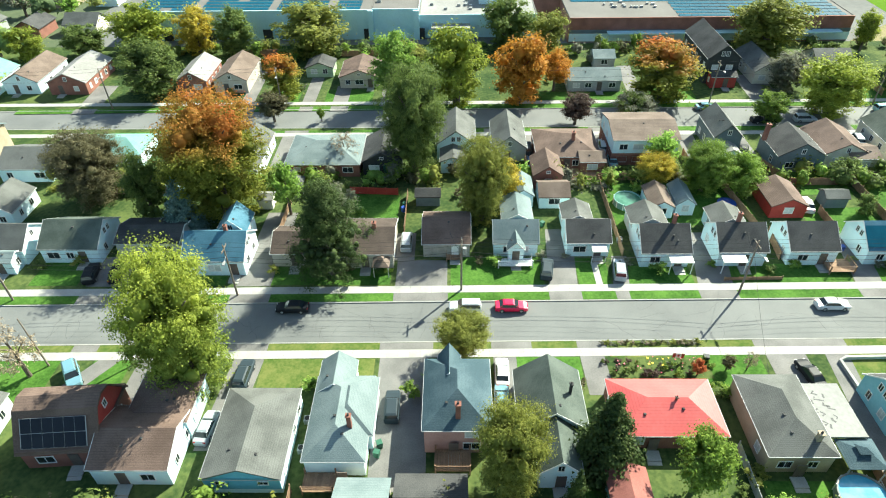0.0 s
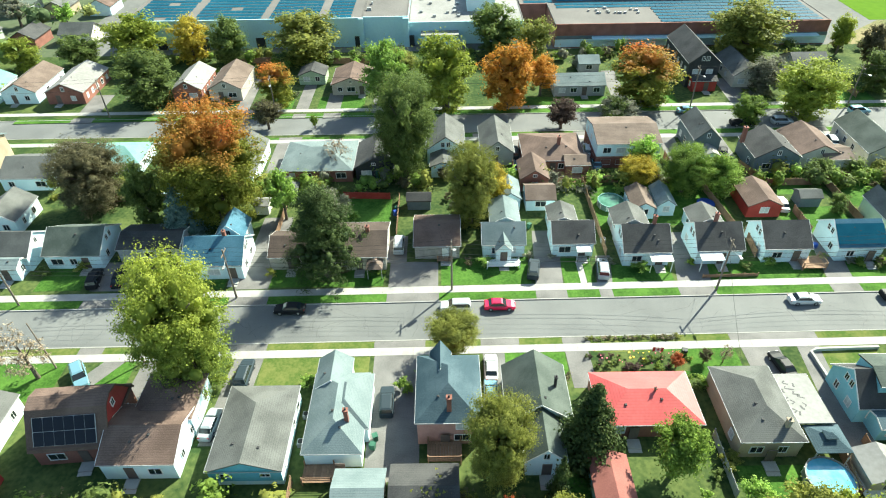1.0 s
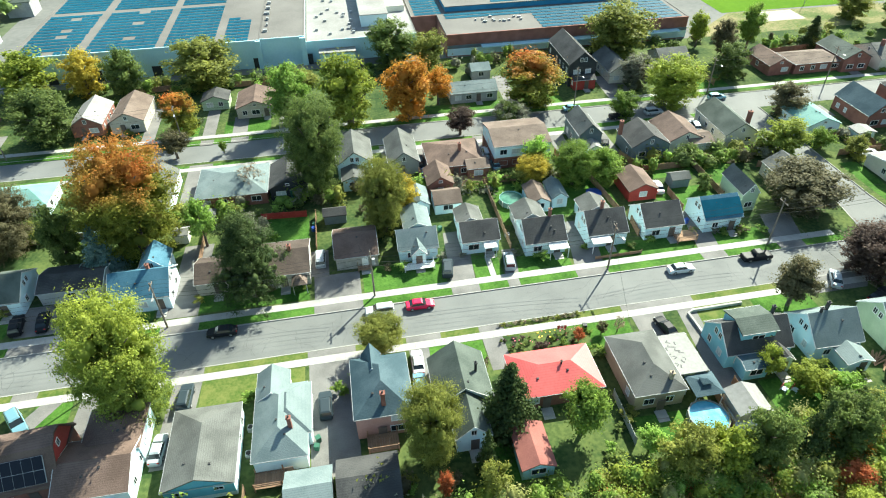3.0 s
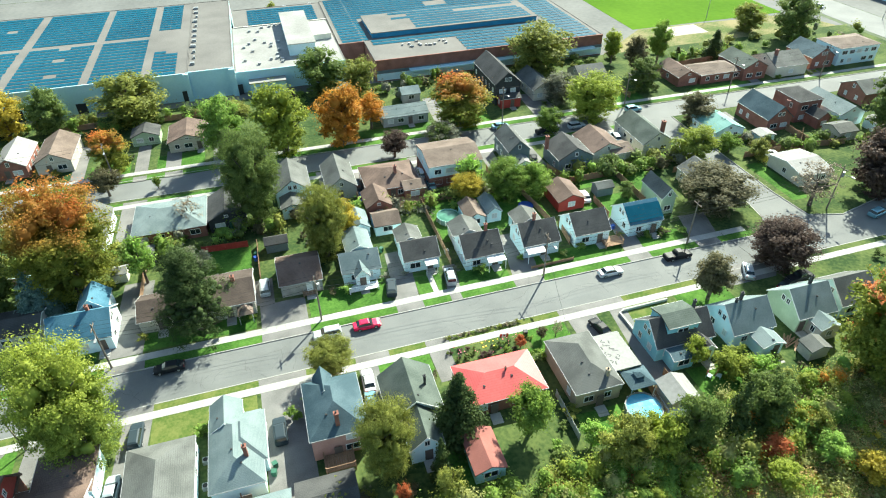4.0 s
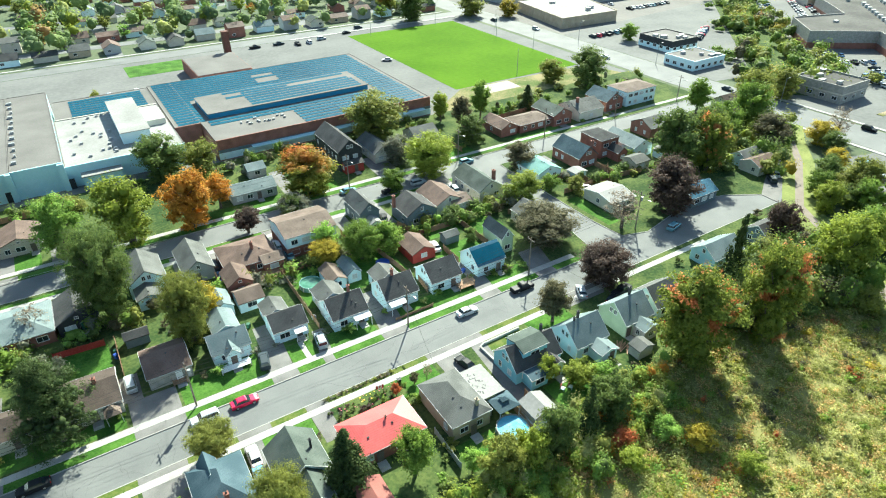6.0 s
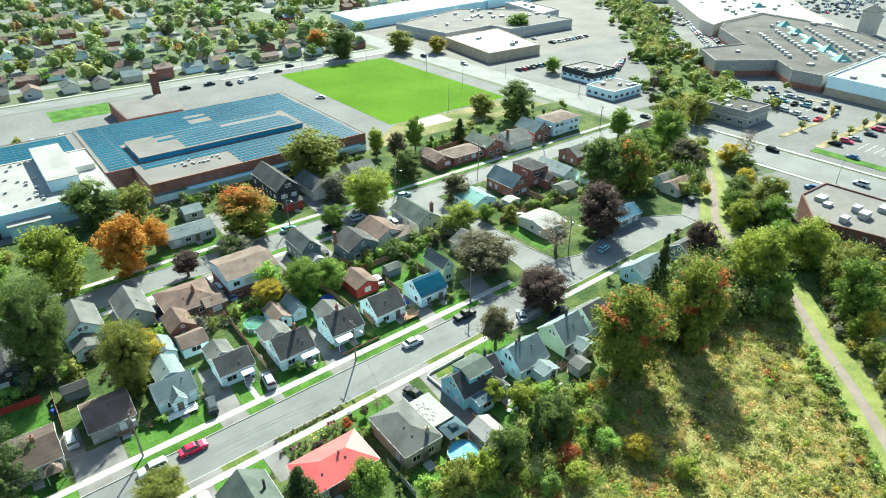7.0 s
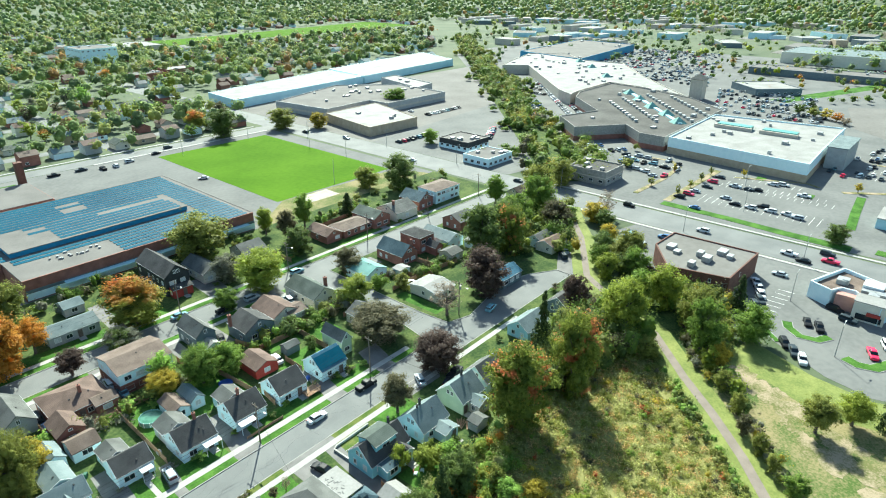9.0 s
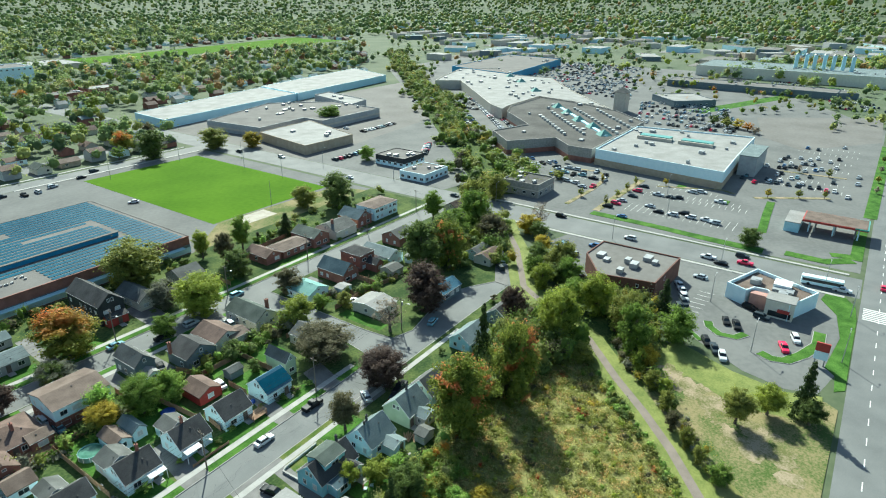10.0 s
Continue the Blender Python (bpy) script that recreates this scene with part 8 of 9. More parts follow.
for leaf, n, label in (("olive", 120, "olive"), ("weed", 110, "pale"), ("brown", 70, "brown"), ("green", 60, "green"), ("gold", 26, "golden"), ("red", 10, "red"), ("lime", 40, "yellow-green")):
    scatter("meadow_bushes", label + " bushes standing among meadow weeds", leaf, strewn(MEADOW, n, (0.8, 2.3), (0.6, 1.5)), 70, 0.13, "bushes", 0.0, 1)
for leaf, n in (("olive", 16), ("brown", 12), ("green", 12), ("gold", 3), ("grey", 8)):
    scatter("path_bushes", "straggling bushes along the footpath", leaf, strewn([(55, -82), (72, -67), (95, -45.5), (98, -48.5), (76, -70), (58, -85)], n, (1.0, 3.2), (0.8, 1.7)), 90, 0.13, "bushes", 0.0, 2)
WOOD_W = [(58, -38), (86, -44), (92, -36), (98, -22), (88, -22), (74, -22), (56, -27), (44, -30)]
for leaf, n in (("dark", 40), ("green", 36), ("olive", 26), ("brown", 10), ("lime", 10)):
    scatter("wood_edge", "dense low trees between houses and meadow", leaf, strewn(WOOD_W, n, (4, 9), (1.8, 3.2)), 320, 0.085, "trees", 0.0, 5)
RAIL = [(195, 41), (300, 141), (420, 256), (560, 390), (710, 533)]
tagged(part("rail_bank", ribbon(bmesh.new(), RAIL, 27, 0, 0.12), M["yard"]), "overgrown grassy strip along a railway", "embankment", "", "structure")
def along_rail(n):
    """Places along the railway cutting, thinner towards its edges and in gaps."""
    out = []
    while len(out) < n:
        u, v = rng.random(), rng.gauss(0, 1)
        if abs(v) < 0.25 or math.sin(u * 37) + math.sin(u * 83 + 1) < -1.3:
            continue
        k = 9.5 + 3 * math.sin(u * 21) - 3 * u
        out.append((195 + 515 * u - 0.68 * k * v, 41 + 492 * u + 0.73 * k * v, rng.uniform(4, 9.5) - abs(v), rng.uniform(2.2, 4.6)))
    return out


for leaf, n in (("olive", 260), ("green", 330), ("lime", 70), ("dark", 150), ("mixed", 26), ("gold", 24), ("brown", 40)):
    scatter("railway_trees", "dense strip of trees along a railway cutting", leaf, along_rail(n), 150, 0.095, "trees", 0.0, 4)
STRIP = [(122, -2), (166, 26), (166, 36), (150, 34), (112, 14)]
for leaf, n in (("olive", 16), ("dark", 14), ("gold", 2), ("lime", 10), ("green", 18)):
    scatter("corner_trees", "bushy trees by the footpath and main road", leaf, strewn(STRIP, n, (3, 8), (1.8, 3.4)), 240, 0.1, "trees", 0.0, 4)
for leaf, n in (("olive", 10), ("green", 12), ("dark", 10)):
    scatter("school_hedge", "bushes along the fence below the school", leaf, [(rng.uniform(-130, 60), rng.uniform(91, 98), rng.uniform(1.5, 4), rng.uniform(1.2, 2.4)) for _ in range(n)], 200, 0.12, "bushes", 0.0, 4)

BACKS = ([(-122, 27.5), (50, 28), (50, 32.5), (-122, 33)], 150), ([(-125, 85), (60, 86), (60, 97), (-125, 97)], 110), ([(-112, -41), (-36, -40), (-36, -32.5), (-112, -33)], 60), ([(62, 24), (120, 22), (150, 30), (150, 36), (62, 34)], 50), ([(64, 80), (160, 80), (160, 97), (64, 97)], 50)
for leaf, share in (("green", 0.3), ("dark", 0.25), ("olive", 0.25), ("bright", 0.06), ("brown", 0.08), ("grey", 0.06)):
    scatter("garden_bushes", "hedges and bushes along the garden backs", leaf, [w for pts, n in BACKS for w in strewn(pts, max(1, int(n * share)), (1.2, 4.6), (1.0, 2.3))], 150, 0.12, "bushes", 0.0, 4)

# far house rows: walls, roof and windows of their own
SMALL = []
for w, d, e, r, axis in ((8, 10, 3.0, 2.2, "y"), (10, 8, 3.0, 2.4, "x"), (9, 9, 5.2, 1.8, "x"), (11, 8, 2.8, 1.6, "x")):
    SMALL.append((as_mesh("wall", mass_walls(bmesh.new(), -w / 2, w / 2, -d / 2, d / 2, e, r, axis, "g"), M["white"]), as_mesh("roof", gable_roof(bmesh.new(), -w / 2, w / 2, -d / 2, d / 2, e, r, axis), M["r_grey"]), w, d))
WALLS = ("white", "cream", "brick", "brick", "beige", "grey", "buff", "white")
ROOFS = ("r_grey", "r_dark", "r_brown", "r_tan", "r_pale", "r_brown", "r_grey", "r_green")


def far_house(x, y, turn):
    wl, rf, w, d = rng.choice(SMALL)
    wm, rm = rng.choice(WALLS), rng.choice(ROOFS)
    names = {"r_grey": "grey", "r_dark": "dark", "r_brown": "brown", "r_tan": "tan", "r_pale": "pale grey", "r_green": "green-grey"}
    walls = {"white": "white", "cream": "cream", "brick": "red brick", "beige": "beige", "grey": "grey", "buff": "buff brick"}
    h = thing("house", x, y, 0, turn, f"{walls[wm]} house with a {names[rm]} roof in a distant row", "house", "distant houses")
    paint(hang("wall", wl, h), M[wm])
    paint(hang("roof", rf, h), M[rm])
    if y < 300 and x > -210:
        window(h, rng.choice((-1, 1)) * w * 0.2, -d / 2 + 0.36, 1.6, 1.6, 1.2, "s")
    return h


def clear(x, y):
    """Whether a far plot is free of roads, the school and the works."""
    if x > 160 and (y < 330 or x < 480 and y < 390 and y > 250) or 160 < x < 190:
        return False
    return not (-140 < x < 168 and y < 250)


plots = []
for y in (258, 286, 330, 358):
    x = -260.0
    while x < 440:
        x += rng.uniform(12.5, 16)
        if clear(x, y) and rng.random() < 0.85 and not (x > 180 and y < 385):
            plots.append((x, y + rng.uniform(-2, 2)))
for y in (112, 140, 170, 198, 222):
    x = -262.0
    while x < -152:
        x += rng.uniform(12.5, 16)
        plots.append((x, y + rng.uniform(-2, 2)))
plots += [(-150 + 13.5 * k, 80 + rng.uniform(-2, 2)) for k in range(-10, -1)] + [(-136 - 13 * k, 40 + rng.uniform(-2, 2)) for k in range(8)] + [(-136 - 13 * k, 11 + rng.uniform(-2, 2)) for k in range(6)] + [(-118 - 13 * k, -25) for k in range(5)]
for x, y in plots:
    far_house(x, y, rng.choice((0, 0, 180)))
for y in (272, 344, 416, 488):
    tagged(part("road", ribbon(bmesh.new(), [(x, y) for x in range(-420, 167, 40)], 8, 0, 0.05), M["asphalt"]), "pale residential street among trees", "road", "", "structure")
for x in (-150, -20, 80):
    tagged(part("road", ribbon(bmesh.new(), [(x, y) for y in range(246, 640, 30)], 7, 0, 0.055), M["asphalt"]), "pale side street among trees", "road", "", "structure")

# trees of their own among the nearer far rows
for k in range(110):
    while True:
        x, y = rng.uniform(-260, 168), rng.uniform(247, 420)
        if rng.random() < 0.3:
            x, y = rng.uniform(-300, -145), rng.uniform(70, 230)
        if min(abs(y - q) for q in (238, 272, 344, 416)) > 7 and all(abs(x - a) > 5 or abs(y - b) > 5 for a, b in plots):
            break
    r = rng.uniform(3.0, 5.6)
    tree("round", x, y, r * rng.uniform(1.9, 2.6), r, rng.choice(("green", "dark", "olive", "olive", "green", "lime", "brown", "mixed", "grey", "bright", "green", "olive", "dark", "lime")), "leafy tree between distant houses", mini=True)

def far_trees(count, x0, x1, y0, y1, keep, cards, size, hr, what, lumps=3):
    sets = {}
    n = 0
    while n < count:
        x, y = rng.uniform(x0, x1), rng.uniform(y0, y1)
        if not keep(x, y):
            continue
        r = rng.uniform(*hr)
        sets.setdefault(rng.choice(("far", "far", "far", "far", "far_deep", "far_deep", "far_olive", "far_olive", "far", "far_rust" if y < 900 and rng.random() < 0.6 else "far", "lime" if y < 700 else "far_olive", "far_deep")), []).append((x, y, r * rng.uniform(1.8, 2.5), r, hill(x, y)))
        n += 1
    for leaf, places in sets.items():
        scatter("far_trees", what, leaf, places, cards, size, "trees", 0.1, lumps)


def green_gap(x, y):
    return 300 < x < 850 and 690 < y < 815 + max(0, x - 340) * 0.2


def town(x, y):
    if x > 178:
        return (y > 392 + max(0, x - 320) * 0.25) and (y - x) > -130 and not green_gap(x, y)
    return y > 246 and min(abs(y - q) for q in (272, 344, 416, 488)) > 5


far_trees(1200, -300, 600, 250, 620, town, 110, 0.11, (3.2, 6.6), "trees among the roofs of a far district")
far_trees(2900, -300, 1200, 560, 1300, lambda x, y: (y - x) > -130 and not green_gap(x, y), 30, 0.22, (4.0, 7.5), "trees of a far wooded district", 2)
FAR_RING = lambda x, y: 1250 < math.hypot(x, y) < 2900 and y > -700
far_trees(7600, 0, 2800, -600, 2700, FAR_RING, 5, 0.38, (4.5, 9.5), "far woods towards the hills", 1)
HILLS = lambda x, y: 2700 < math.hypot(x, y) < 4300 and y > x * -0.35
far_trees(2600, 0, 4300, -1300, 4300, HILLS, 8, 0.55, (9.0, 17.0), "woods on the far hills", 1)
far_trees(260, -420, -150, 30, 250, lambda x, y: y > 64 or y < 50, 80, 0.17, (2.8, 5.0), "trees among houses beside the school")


def east(x, y):
    return x > 400 and (y - x) < -190 and not (262 < x < 600 and -60 < y < 330)


far_trees(1300, 420, 1500, -420, 900, east, 40, 0.24, (2.5, 5.0), "trees between far works and car parks")
WOODBAND = lambda x, y: abs((x - 860) * 0.25 + (y + 60) - 60 * math.sin(x * 0.01)) < 60 and x > 640
far_trees(800, 700, 1700, -420, 60, WOODBAND, 36, 0.26, (4.0, 7.0), "dark band of woods beyond the works", 2)

# roofs of the remoter district, too small to pick apart
for wm, rm, n in (("white", "r_pale", 420), ("brick", "r_brown", 330), ("cream", "r_white", 230)):
    wb, rb = bmesh.new(), bmesh.new()
    for k in range(n):
        while True:
            x, y = rng.uniform(-300, 900), rng.uniform(385, 1100)
            if y - x > -110 and not green_gap(x, y):
                break
        w, d = rng.uniform(7, 12), rng.uniform(7, 11)
        mass_walls(wb, x - w / 2, x + w / 2, y - d / 2, y + d / 2, 3.2, 2.2, "x", "g")
        gable_roof(rb, x - w / 2, x + w / 2, y - d / 2, y + d / 2, 3.2, 2.2, "x")
    tagged(part("far_walls", wb, M[wm]), "walls of small far houses among trees", "houses", "", "stuff")
    tagged(part("far_roofs", rb, M[rm]), "roofs of small far houses among trees", "roofs", "", "stuff")
for leaf, n in (("olive", 34), ("green", 30), ("gold", 12), ("dark", 26), ("orange", 6)):
    scatter("lot_trees", "small planted trees among the car parks", leaf, [w for w in strewn([(480, -10), (545, -95), (640, -60), (700, 120), (640, 160), (520, 90)], n, (3, 7), (1.6, 3.4))], 90, 0.13, "trees", 0.1, 3)
area("bare_ground", [(378, -60), (432, -100), (534, -98), (478, -18), (404, -34)], 0, 0.035, M["works"], "bare brown ground beyond the car parks", "ground")
for x, y, h, r, leaf in ((425, 2, 9, 4.5, "dark"), (430, -4, 10, 4.0, "pine"), (421, -8, 8, 4.5, "olive"), (424, -15, 7, 5.0, "gold"), (419, -22, 6, 4.5, "orange"), (412, -28, 5, 4.0, "bare")):
    tree("round", x, y, h, r, leaf, "autumn tree behind a shopping hall", mini=True)
area("road_strip", [(470, 20), (700, -60), (704, -48), (474, 34)], 0, 0.04, M["lawn"], "grass strips beside a distant road", "lawn")
area("far_green", [(310, 735), (840, 760), (840, 890), (500, 825), (310, 805)], 0, 0.3, M["field"], "bright green park far behind the warehouses", "park")
flat_building("white five-storey block of flats", 196, 232, 600, 640, 17, "white", "r_flat", 0, "apartment_block", 0.5, [], 5, 2)
flat_building("long flat-roofed school far off", 250, 330, 700, 760, 6, "beige", "r_white", 0, "building", 0.4, [], 0, 6)
flat_building("flat-roofed brick terrace among trees", 190, 216, 470, 490, 6, "brick", "r_flat", 0, "building", 0.4, [], 6, 3)
flat_building("flat-roofed terrace of flats", 224, 250, 480, 500, 6, "brick", "r_white", 0, "building", 0.4, [], 6, 3)

# far works and shops east of the railway
wb, rb, pb = bmesh.new(), bmesh.new(), bmesh.new()
whites = (bmesh.new(), bmesh.new())
for k in range(230):
    x, y = rng.uniform(640, 2000), rng.uniform(-520, 1100)
    if (y - x) > -240 or 480 < x < 850 and 40 < y < 280:
        continue
    w, d, h = rng.uniform(20, 70), rng.uniform(14, 40), rng.uniform(5, 9)
    z = hill(x, y)
    pale = rng.random() < 0.4
    box(whites[0] if pale else wb, x - w / 2, x + w / 2, y - d / 2, y + d / 2, z, z + h)
    box(whites[1] if pale else rb, x - w / 2 + 0.3, x + w / 2 - 0.3, y - d / 2 + 0.3, y + d / 2 - 0.3, z + h - 0.1, z + h + 0.15)
    box(pb, x - w / 2 - 14, x + w / 2 + 22, y - d / 2 - 16, y + d / 2 + 10, z + 0.02, z + 0.06 + k * 0.0006)
tagged(part("far_walls", wb, M["beige"]), "walls of far low works", "buildings", "", "stuff")
tagged(part("far_roofs", rb, M["r_flat"]), "grey flat roofs of far low works", "roofs", "", "stuff")
tagged(part("far_walls", whites[0], M["metalwall"]), "pale metal walls of far low works", "buildings", "", "stuff")
tagged(part("far_roofs", whites[1], M["r_white"]), "pale flat roofs of far low works", "roofs", "", "stuff")
tagged(part("far_yards", pb, M["works"]), "pale paved yards round far works", "yards", "", "stuff")
BUILT = []
for k in range(85):
    for _ in range(60):
        x, y = rng.uniform(620, 1500), rng.uniform(-380, 760)
        w, d = rng.uniform(18, 60), rng.uniform(14, 36)
        if (y - x) < -230 and not (480 < x < 850 and 40 < y < 280) and not WOODBAND(x, y) and all(abs(x - a) > (w + b) / 2 + 8 or abs(y - c) > (d + e) / 2 + 8 for a, b, c, e in BUILT):
            break
    BUILT.append((x, w, y, d))
    wm = rng.choice(("white", "beige", "metalwall", "slate", "buff", "grey"))
    rm = rng.choice(("r_flat", "r_white", "r_grey", "r_white", "r_pale"))
    flat_building(f"distant flat-roofed works building, {'pale' if rm == 'r_white' else 'grey'} roof", x - w / 2, x + w / 2, y - d / 2, y + d / 2, rng.uniform(5, 9), wm, rm, rng.choice((0, 30, 42)), "works", 0, [], 0, 0)
flat_building("huge low factory with a pale front", 720, 800, -260, 90, 11, "cream", "r_pale", 0, "factory", 0.5, [], 0, 30)
for k in range(7):
    s = thing("silo", 760 + (k % 2) * 6, -60 + k * 9, 0, 0, "tall pale metal silo on a factory", "silo", "silos")
    part("shell", tube(bmesh.new(), (0, 0, 0), (0, 0, 26), 2.0, 2.0, 14), M["metalwall"], s)
    part("cap", tube(bmesh.new(), (0, 0, 26), (0, 0, 27.6), 2.1, 0.4, 14), M["metal"], s)
flat_building("low restaurant with a wide pale roof", 492, 530, 28, 66, 5, "slate", "r_white", 45, "restaurant", 0.4, [], 5, 1)
flat_building("grey shop row with a flat roof", 610, 640, -60, 90, 6, "slate", "r_flat", 0, "shop", 0.4, [], 0, 8)
tw = thing("clock_tower", 441, 77, 0, 0, "square brick tower with a pointed grey roof", "tower")
part("shaft", boxes((-4.6, 4.6, -4.6, 4.6, 0, 15)), M["beige"], tw)
part("roof", hip_roof(bmesh.new(), -5.4, 5.4, -5.4, 5.4, 15, 4.0), M["r_grey"], tw)

# ---- vehicles in the car parks and on the roads ----
COLORS = ("white", "silver", "black", "grey", "white", "silver", "grey", "black", "teal", "silver", "white", "grey", "blue", "black", "white", "silver", "red")


lots = {}


def park(x, y, turn, what="car standing in a car park row", z=0.03):
    kind, color = rng.choice(("sedan", "suv", "suv", "sedan", "pickup")), rng.choice(COLORS)
    names = {"teal": "pale blue"}
    if x > 258:
        lots.setdefault(color, []).append((x, y, radians(turn)))
        return
    car(kind, color, x, y, turn, f"{names.get(color, color)} {what}", True, z)


for x, y in ((141, -53.2), (137.4, -55), (133.3, -56.6), (129.5, -57.6), (125.6, -57.4), (122, -58.5), (118.4, -61)):
    park(x, y, 215, "car parked beside an office")
for x, y, a in ((152, -57, 90), (125, -70.9, 200), (124, -74, 200), (125.3, -89, 200), (118.5, -87, 200), (133.6, -79, 260), (137.9, -75, 250), (104.5, -74.3, 200), (109.5, -69.1, 210), (106.9, -71.8, 205)):
    park(x, y, a, "car parked beside a restaurant")
for x, y, a in ((172.4, -25.5, 90), (180.2, 7.3, 270), (179.3, -64.9, 270), (171.0, -55, 90), (167.9, -60, 90), (173, -67, 90), (178, -108, 0), (168, -97, 90), (177, 60, 270), (170, 120, 90), (178, 180, 270), (172, 210, 90)):
    park(x, y, a, "car standing on the main road", 0.05)
for x, y, a in ((148, -9.4, 60), (145.9, -13.7, 60), (151.5, -6.6, 60), (157, -17.4, 90), (60, 221, 90), (66, 221, 90), (74, 224, 0), (40, 226, 0), (52, 226, 0), (90, 229, 0), (84, 171, 150), (-30, 186, 0), (-20, 186, 0), (100, 236, 0)):
    park(x, y, a, "car parked near the school or path")
for x, y in ((210.7, -5.5), (216.2, -6.1), (204.6, -3.9), (225.9, -8), (235.1, -7.1), (244.4, -7.3), (234.8, -17.2), (215.8, -19.3), (195.2, -13.8), (210.4, -24.8), (210.3, -30.9), (214.7, -34.4), (211.2, -38.2), (211.5, -44.6), (210, -48.3), (240.6, -43.7), (248.9, -29.1),
             (235.9, -26.1), (234.3, -23.2), (251.3, -33), (238.1, 35.3), (244.9, 35.2), (254, 37.4), (253.7, 32.6), (245.1, 25.7), (242.7, 18.5), (231.1, 27.3), (226.2, 17.6), (252.6, 43.8), (248, 40), (234, 33), (230, 23)):
    park(x, y, rng.choice((85, 90, 95, 270)))
for x, y in ((339.8, -53.8), (352.9, -56.4), (336.6, -60), (354.3, -62.7), (352.4, -67.7), (358.4, -71), (340.4, -65.2), (341.5, -70.7), (332.5, -75.3), (340.7, -81.6), (363.2, -81.3), (353.8, -77.5), (399.4, -81.5), (385.6, -62.9), (383.7, -68.7), (283.2, -90.8), (325.9, -93), (311.1, -93.3), (295.4, -60.3),
             (291.5, -56.3), (290.5, -64.6), (303.5, -64.4), (292.4, -69), (291.2, -74.2), (293.2, -78), (285, -50), (244, 30), (250, 27), (239, 40), (229.4, 13.3), (243.6, 12.9), (251.6, 15.6), (256, 22)):
    park(x, y, rng.choice((0, 180, 175, 5)))
for k in range(12):
    park(246 + (k % 6) * 3.0, 60 - (k % 6) * 2.2 + (k // 6) * 14, 52)
for k in range(16):
    park(300 + k * 3.4, 116 + k * 3.3 + rng.uniform(-1, 1) + (9 if k % 2 else 0), 130)
for k in range(12):
    park(258 + (k % 11) * 3.2, 190 + (k // 11) * 16 + rng.uniform(-1, 1), 90, "car parked in a works yard")
for k in range(10):
    park(192 + k * 3.1, 152 + rng.uniform(-1, 1), 90, "car parked by a hall")
for k in range(9):
    park(232 + k * 2.7, 119 + k * 1.6, 130, "car parked by the railway trees")

# hundreds of cars in the remoter car parks
def far_cars(name, color, rows, label):
    bm, gm = bmesh.new(), bmesh.new()
    for x, y, a in rows:
        c, s = math.cos(a), math.sin(a)
        for b, (l, w, z0, z1, k) in ((bm, (2.2, 0.9, 0.3, 0.95, 0.0)), (bm, (0.9, 0.7, 1.4, 1.5, 0.0)), (gm, (1.35, 0.8, 0.95, 1.4, 0.25))):
            q = [(x + c * i * l - s * j * w, y + s * i * l + c * j * w) for i, j in ((-1, -1), (1, -1), (1, 1), (-1, 1))]
            v = [(p[0], p[1], z0) for p in q] + [(x + (p[0] - x) * (1 - k), y + (p[1] - y) * (1 - k), z1) for p in q]
            solid(b, v, [(4, 5, 6, 7), (0, 1, 5, 4), (1, 2, 6, 5), (2, 3, 7, 6), (3, 0, 4, 7)])
    tagged(part(name, bm, PAINT[color]), label, "cars", "", "stuff")
    tagged(part("far_car_windows", gm, M["glass"]), "dark windows of many far parked cars", "cars", "", "stuff")


for x0, y0, nx, ny, keep in ((505, 92, 84, 15, 0.42), (405, -20, 46, 6, 0.55), (376, 160, 50, 3, 0.5), (290, -88, 30, 4, 0.35), (640, -40, 20, 9, 0.6), (520, 250, 26, 8, 0.6), (560, -100, 24, 8, 0.5), (860, 60, 24, 6, 0.5), (850, 180, 30, 6, 0.5)):
    for j in range(ny):
        for i in range(nx):
            if rng.random() < keep:
                x, y = x0 + j * 17 + (5.4 if i % 2 else 0) + rng.uniform(-0.6, 0.6), y0 + i * 1.6 + j * 5 + rng.uniform(-0.4, 0.4)
                lots.setdefault(rng.choice(COLORS), []).append((x, y, rng.choice((0, math.pi))))
for u in range(170):
    if rng.random() < 0.72:
        k, side = u // 2 * 2.1, (u % 2) * 5.6
        lots.setdefault(rng.choice(COLORS), []).append((306 + k * 0.95 + side, 104 + k * 0.84 - side + rng.uniform(-0.5, 0.5), math.pi * 0.75))
for color, rows in lots.items():
    far_cars("far_cars", color, rows, f"many far parked cars, {'pale blue' if color == 'teal' else color}")
for x0, x1, y0, y1 in ((253, 259, -24, -20), (240, 246, -47, -43)):
    area("island", rect(x0, x1, y0, y1), 0, 0.12, M["lawn"], "small planted island in a car park", "island")
for x, y in ((207, -2), (221, -2.2), (234, -2.4), (246, -2.5), (254, -15), (262, -60), (270, -72), (276, -82), (241, 13), (212, 12), (320, -66), (319, -80), (300, -101.5), (322, -101.5), (346, -102), (372, -102.5)):
    tree("round", x, y, rng.uniform(3.6, 5.2), rng.uniform(1.3, 1.9), rng.choice(("gold", "olive", "bare", "olive")), "small planted autumn tree in a car park", mini=True)
bm = bmesh.new()
for x, y0, n in ((208.6, -56, 17), (214.0, -56, 17), (234.4, -56, 17), (239.8, -52, 15), (251.0, -40, 11), (290, -88, 12), (304, -88, 12), (333, -88, 13), (353, -88, 13), (375, -90, 12), (391, -90, 12), (242, 14, 9), (249, 14, 9)):
    for k in range(n):
        box(bm, x - 2.6, x + 2.6, y0 + k * 2.8, y0 + 0.12 + k * 2.8, 0.026, 0.032)
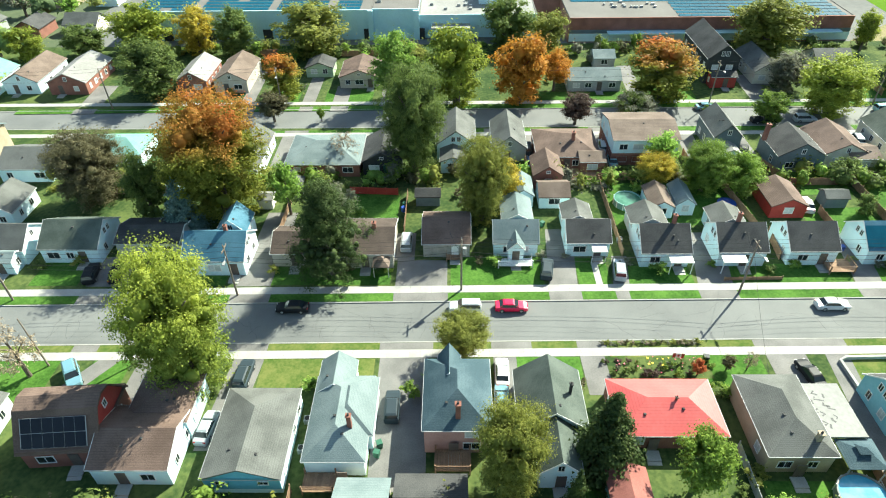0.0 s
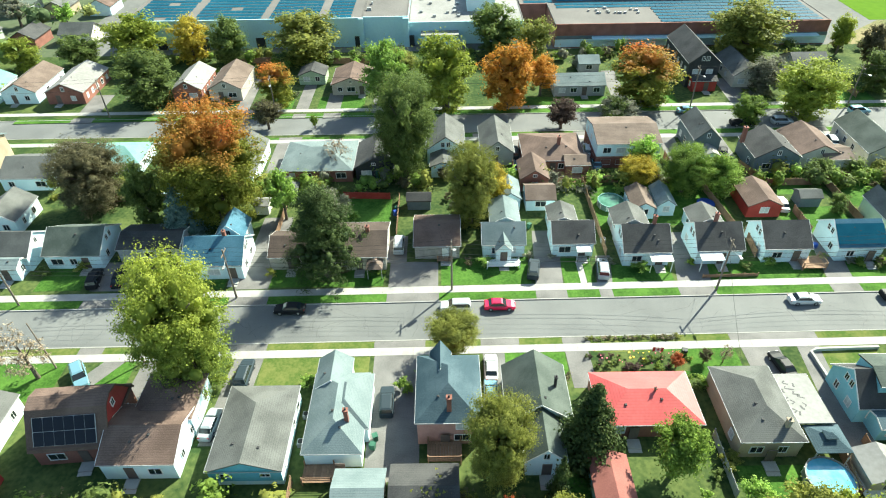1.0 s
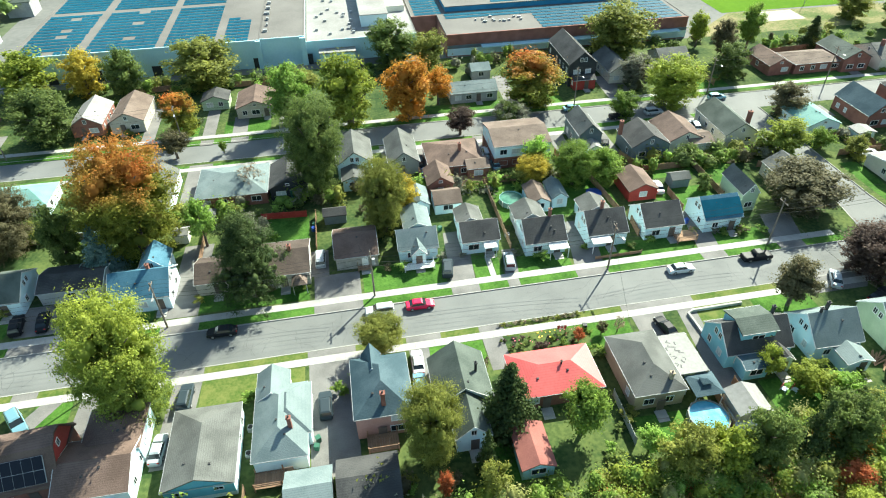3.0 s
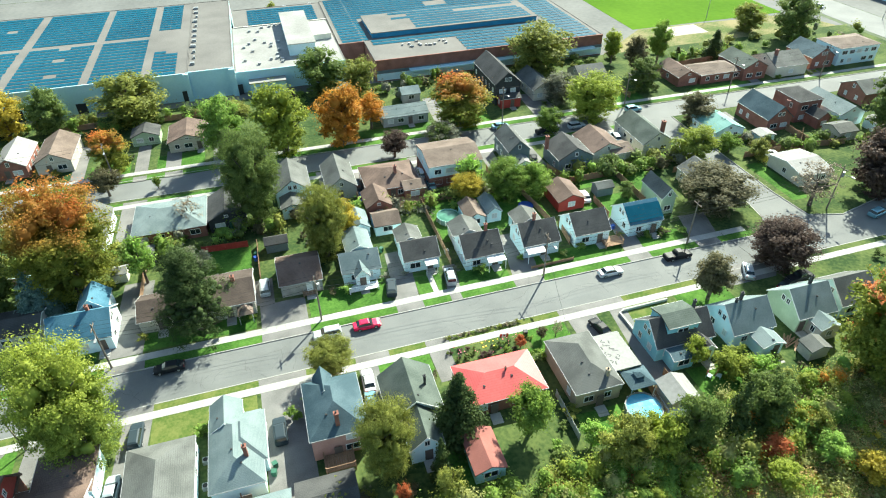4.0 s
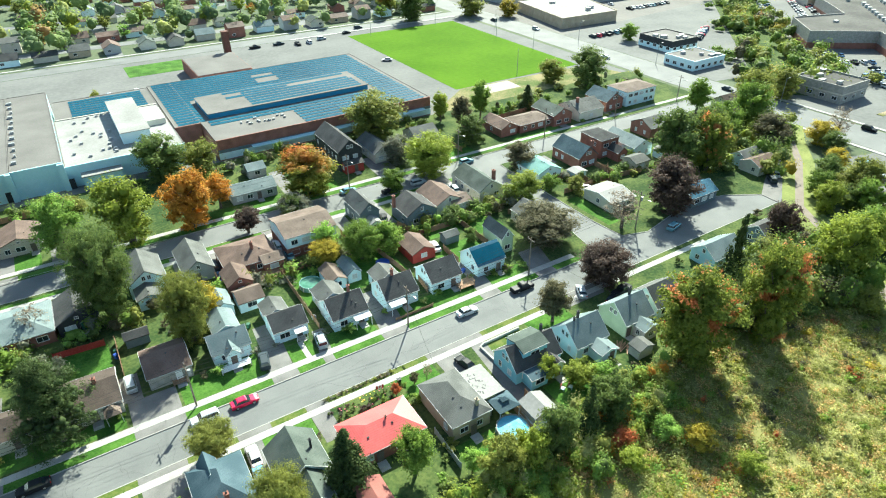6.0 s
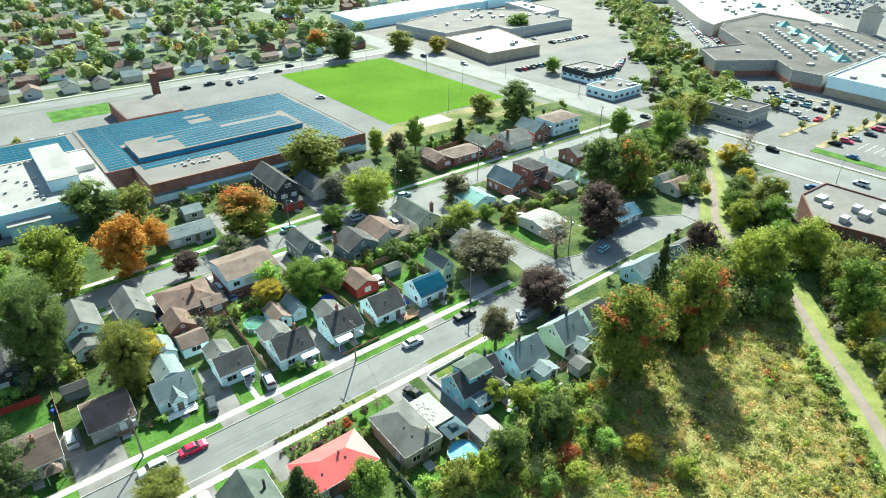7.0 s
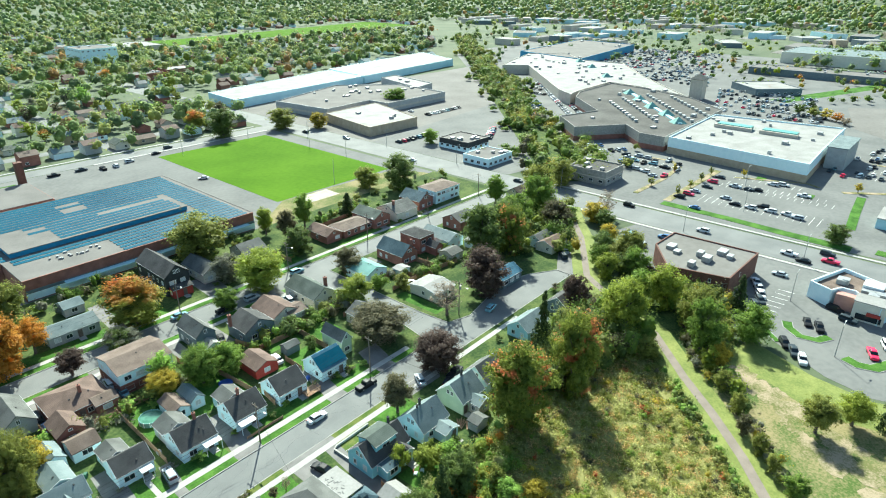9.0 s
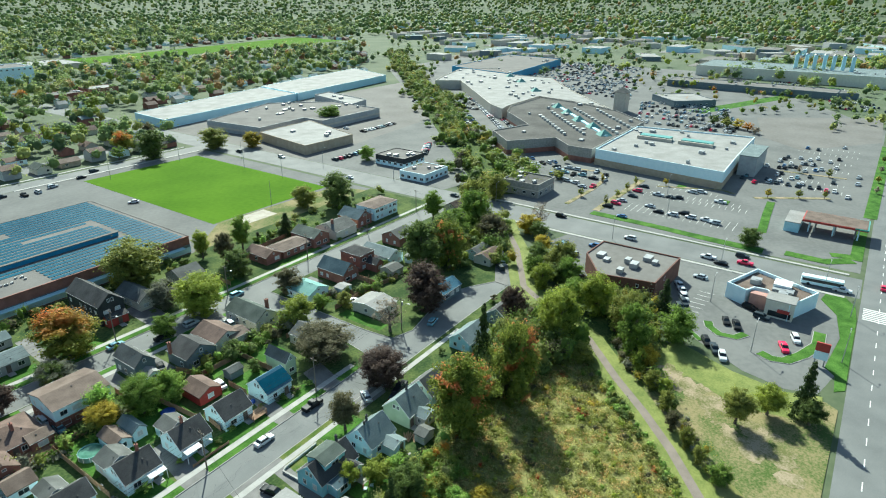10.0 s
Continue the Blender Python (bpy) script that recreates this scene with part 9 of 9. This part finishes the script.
tagged(part("bay_marks", bm, M["paint_white"]), "white bay lines of a car park", "marks", "", "stuff")
bm = bmesh.new()
for k in range(70):
    box(bm, 30 + k * 8, 33 + k * 8, -112.6, -112.4, 0.047, 0.052)
    box(bm, 30 + k * 8, 33 + k * 8, -107.6, -107.4, 0.047, 0.052)
tagged(part("lane_marks", bm, M["paint_white"]), "white lane marks on the main roads", "marks", "", "stuff")
for x, y in ((168, -20), (168, -60), (168, -92), (181, 40), (181, 100), (181, 150), (166, 200), (120, -100.5), (150, -100.5), (136, -64), (112, -80), (205, -30), (240, -20)):
    p = thing("street_lamp", x, y, 0, 0, "tall grey metal street lamp", "street lamp", "street lamps")
    part("post", tube(bmesh.new(), (0, 0, 0), (0, 0, 9), 0.12, 0.07, 8), M["metal"], p)
    part("arm", tube(bmesh.new(), (0, 0, 9), (1.8, 0, 9.3), 0.05, 0.05, 6), M["metal"], p)
    part("head", boxes((1.6, 2.4, -0.15, 0.15, 9.2, 9.35)), M["metal"], p)
bus = thing("bus", 169.0, -91, 0.06, 275, "long white city bus on the main road", "bus")
part("body", box(bmesh.new(), -6, 6, -1.25, 1.25, 0.4, 3.0, 0.04), M["white"], bus)
part("side_glass", boxes((-5.7, 5.98, -1.27, 1.27, 1.4, 2.35)), M["glass"], bus)
for sx in (-3.8, 3.8):
    for sy in (-1.2, 1.2):
        part("wheel", tube(bmesh.new(), (sx, sy - 0.12, 0.5), (sx, sy + 0.12, 0.5), 0.5, 0.5, 14), M["black_rubber"], bus)


# ---- pavement slabs ----
def pavement(name, pts, width, label):
    """Concrete slabs laid one by one along a line; joints stay open."""
    own = tagged(part(name, ribbon(bmesh.new(), pts, width - 0.1, 0.05, 0.135), M["concrete"]), label, "pavement", "", "structure")
    cut = {}
    for (xa, ya), (xb, yb) in zip(pts, pts[1:]):
        n = max(1, round(math.hypot(xb - xa, yb - ya) / 1.5))
        long = round(math.hypot(xb - xa, yb - ya) / n / 2 - 0.006, 4)
        if long not in cut:
            cut[long] = as_mesh("slab", boxes((-long, long, -width / 2, width / 2, -0.09, 0.0)), M["concrete"])
        for k in range(n):
            u = (k + 0.5) / n
            s = hang("slab", cut[long], own, "", pose(xa + (xb - xa) * u, ya + (yb - ya) * u, 0.178 + rng.uniform(-0.003, 0.003), 0, 0, math.degrees(math.atan2(yb - ya, xb - xa))))
    return own


pavement("pavement_1", along(-125, 45, 1.35, 9.0), 1.5, "pale concrete pavement slabs along the street")
pavement("pavement_2", along(-125, 76, -11.2, 9.0), 1.4, "pale concrete pavement slabs along the street")
for name, pts in (("pavement_3", [(-170, 49.0), (52, 49.0)]), ("pavement_4", [(-170, 63.7), (164, 63.7)]), ("pavement_5", [(60, 232), (160, 232)]), ("pavement_6", [(-380, 246.5), (160, 246.5)]), ("pavement_7", [(164, -98), (164, 46)]), ("pavement_8", [(184.5, -98), (184.5, 60)])):
    tagged(part(name, ribbon(bmesh.new(), pts, 1.5, 0.0, 0.18), M["concrete"]), "pale concrete pavement beside the street", "pavement", "", "structure")
pavement("path_slabs", [(-19.6, 2.2), (-19.6, 7.4)], 1.0, "narrow garden path of slabs")

# trees along the footpath and in the gardens
tree("low", 125.3, -15.9, 10.7, 5.2, "olive", "olive green tree with a dense crown beside the footpath")
tree("low", 120.2, -23.2, 11.4, 4.7, "green", "leafy green tree beside the footpath")
tree("low", 125.1, -8.8, 11.0, 4.2, "dark", "dark green leafy tree beside the footpath")
tree("low", 107.2, -31.0, 10.7, 4.7, "green", "leafy green tree beside a brick office")
tree("low", 85.9, -58.6, 7.0, 2.8, "lime", "broad tree with yellow-green autumn leaves beside the footpath")
tree("low", 79.5, -63.5, 6.0, 2.3, "olive", "olive green tree with a dense crown beside the footpath")
tree("low", 73.0, -68.7, 5.8, 2.0, "olive", "olive green tree with a dense crown beside the footpath")
tree("low", 66.9, -71.8, 5.7, 1.7, "brown", "broad dark tree with brownish green leaves beside the footpath")
tree("low", 62.7, -76.1, 6.2, 1.8, "olive", "olive green tree with a dense crown beside the footpath")
tree("low", 59.3, -79.7, 4.7, 1.6, "olive", "olive green tree with a dense crown beside the footpath")
tree("low", 55.8, -84.4, 5.1, 2.6, "green", "leafy green tree beside the footpath")
tree("low", 19.7, -36.0, 7.6, 3.0, "dark", "dark green leafy tree behind a white house")
tree("low", 21.8, -42.4, 5.7, 2.1, "olive", "olive green tree with a dense crown behind a white house")
tree("low", -3.6, 55.1, 6.9, 3.6, "dark", "dark green leafy tree beside a house")
tree("low", 25.4, 53.7, 7.6, 3.8, "green", "leafy green tree beside a house")
tree("low", 30.0, 31.1, 4.9, 2.5, "dark", "dark green leafy tree in a back garden")
tree("low", 66.6, 25.5, 5.4, 2.6, "olive", "olive green tree with a dense crown in a back garden")
tree("low", 62.5, 30.8, 5.4, 2.9, "green", "leafy green tree in a back garden")
tree("low", 28.5, 20.1, 4.4, 2.0, "dark", "dark green leafy tree in a back garden")
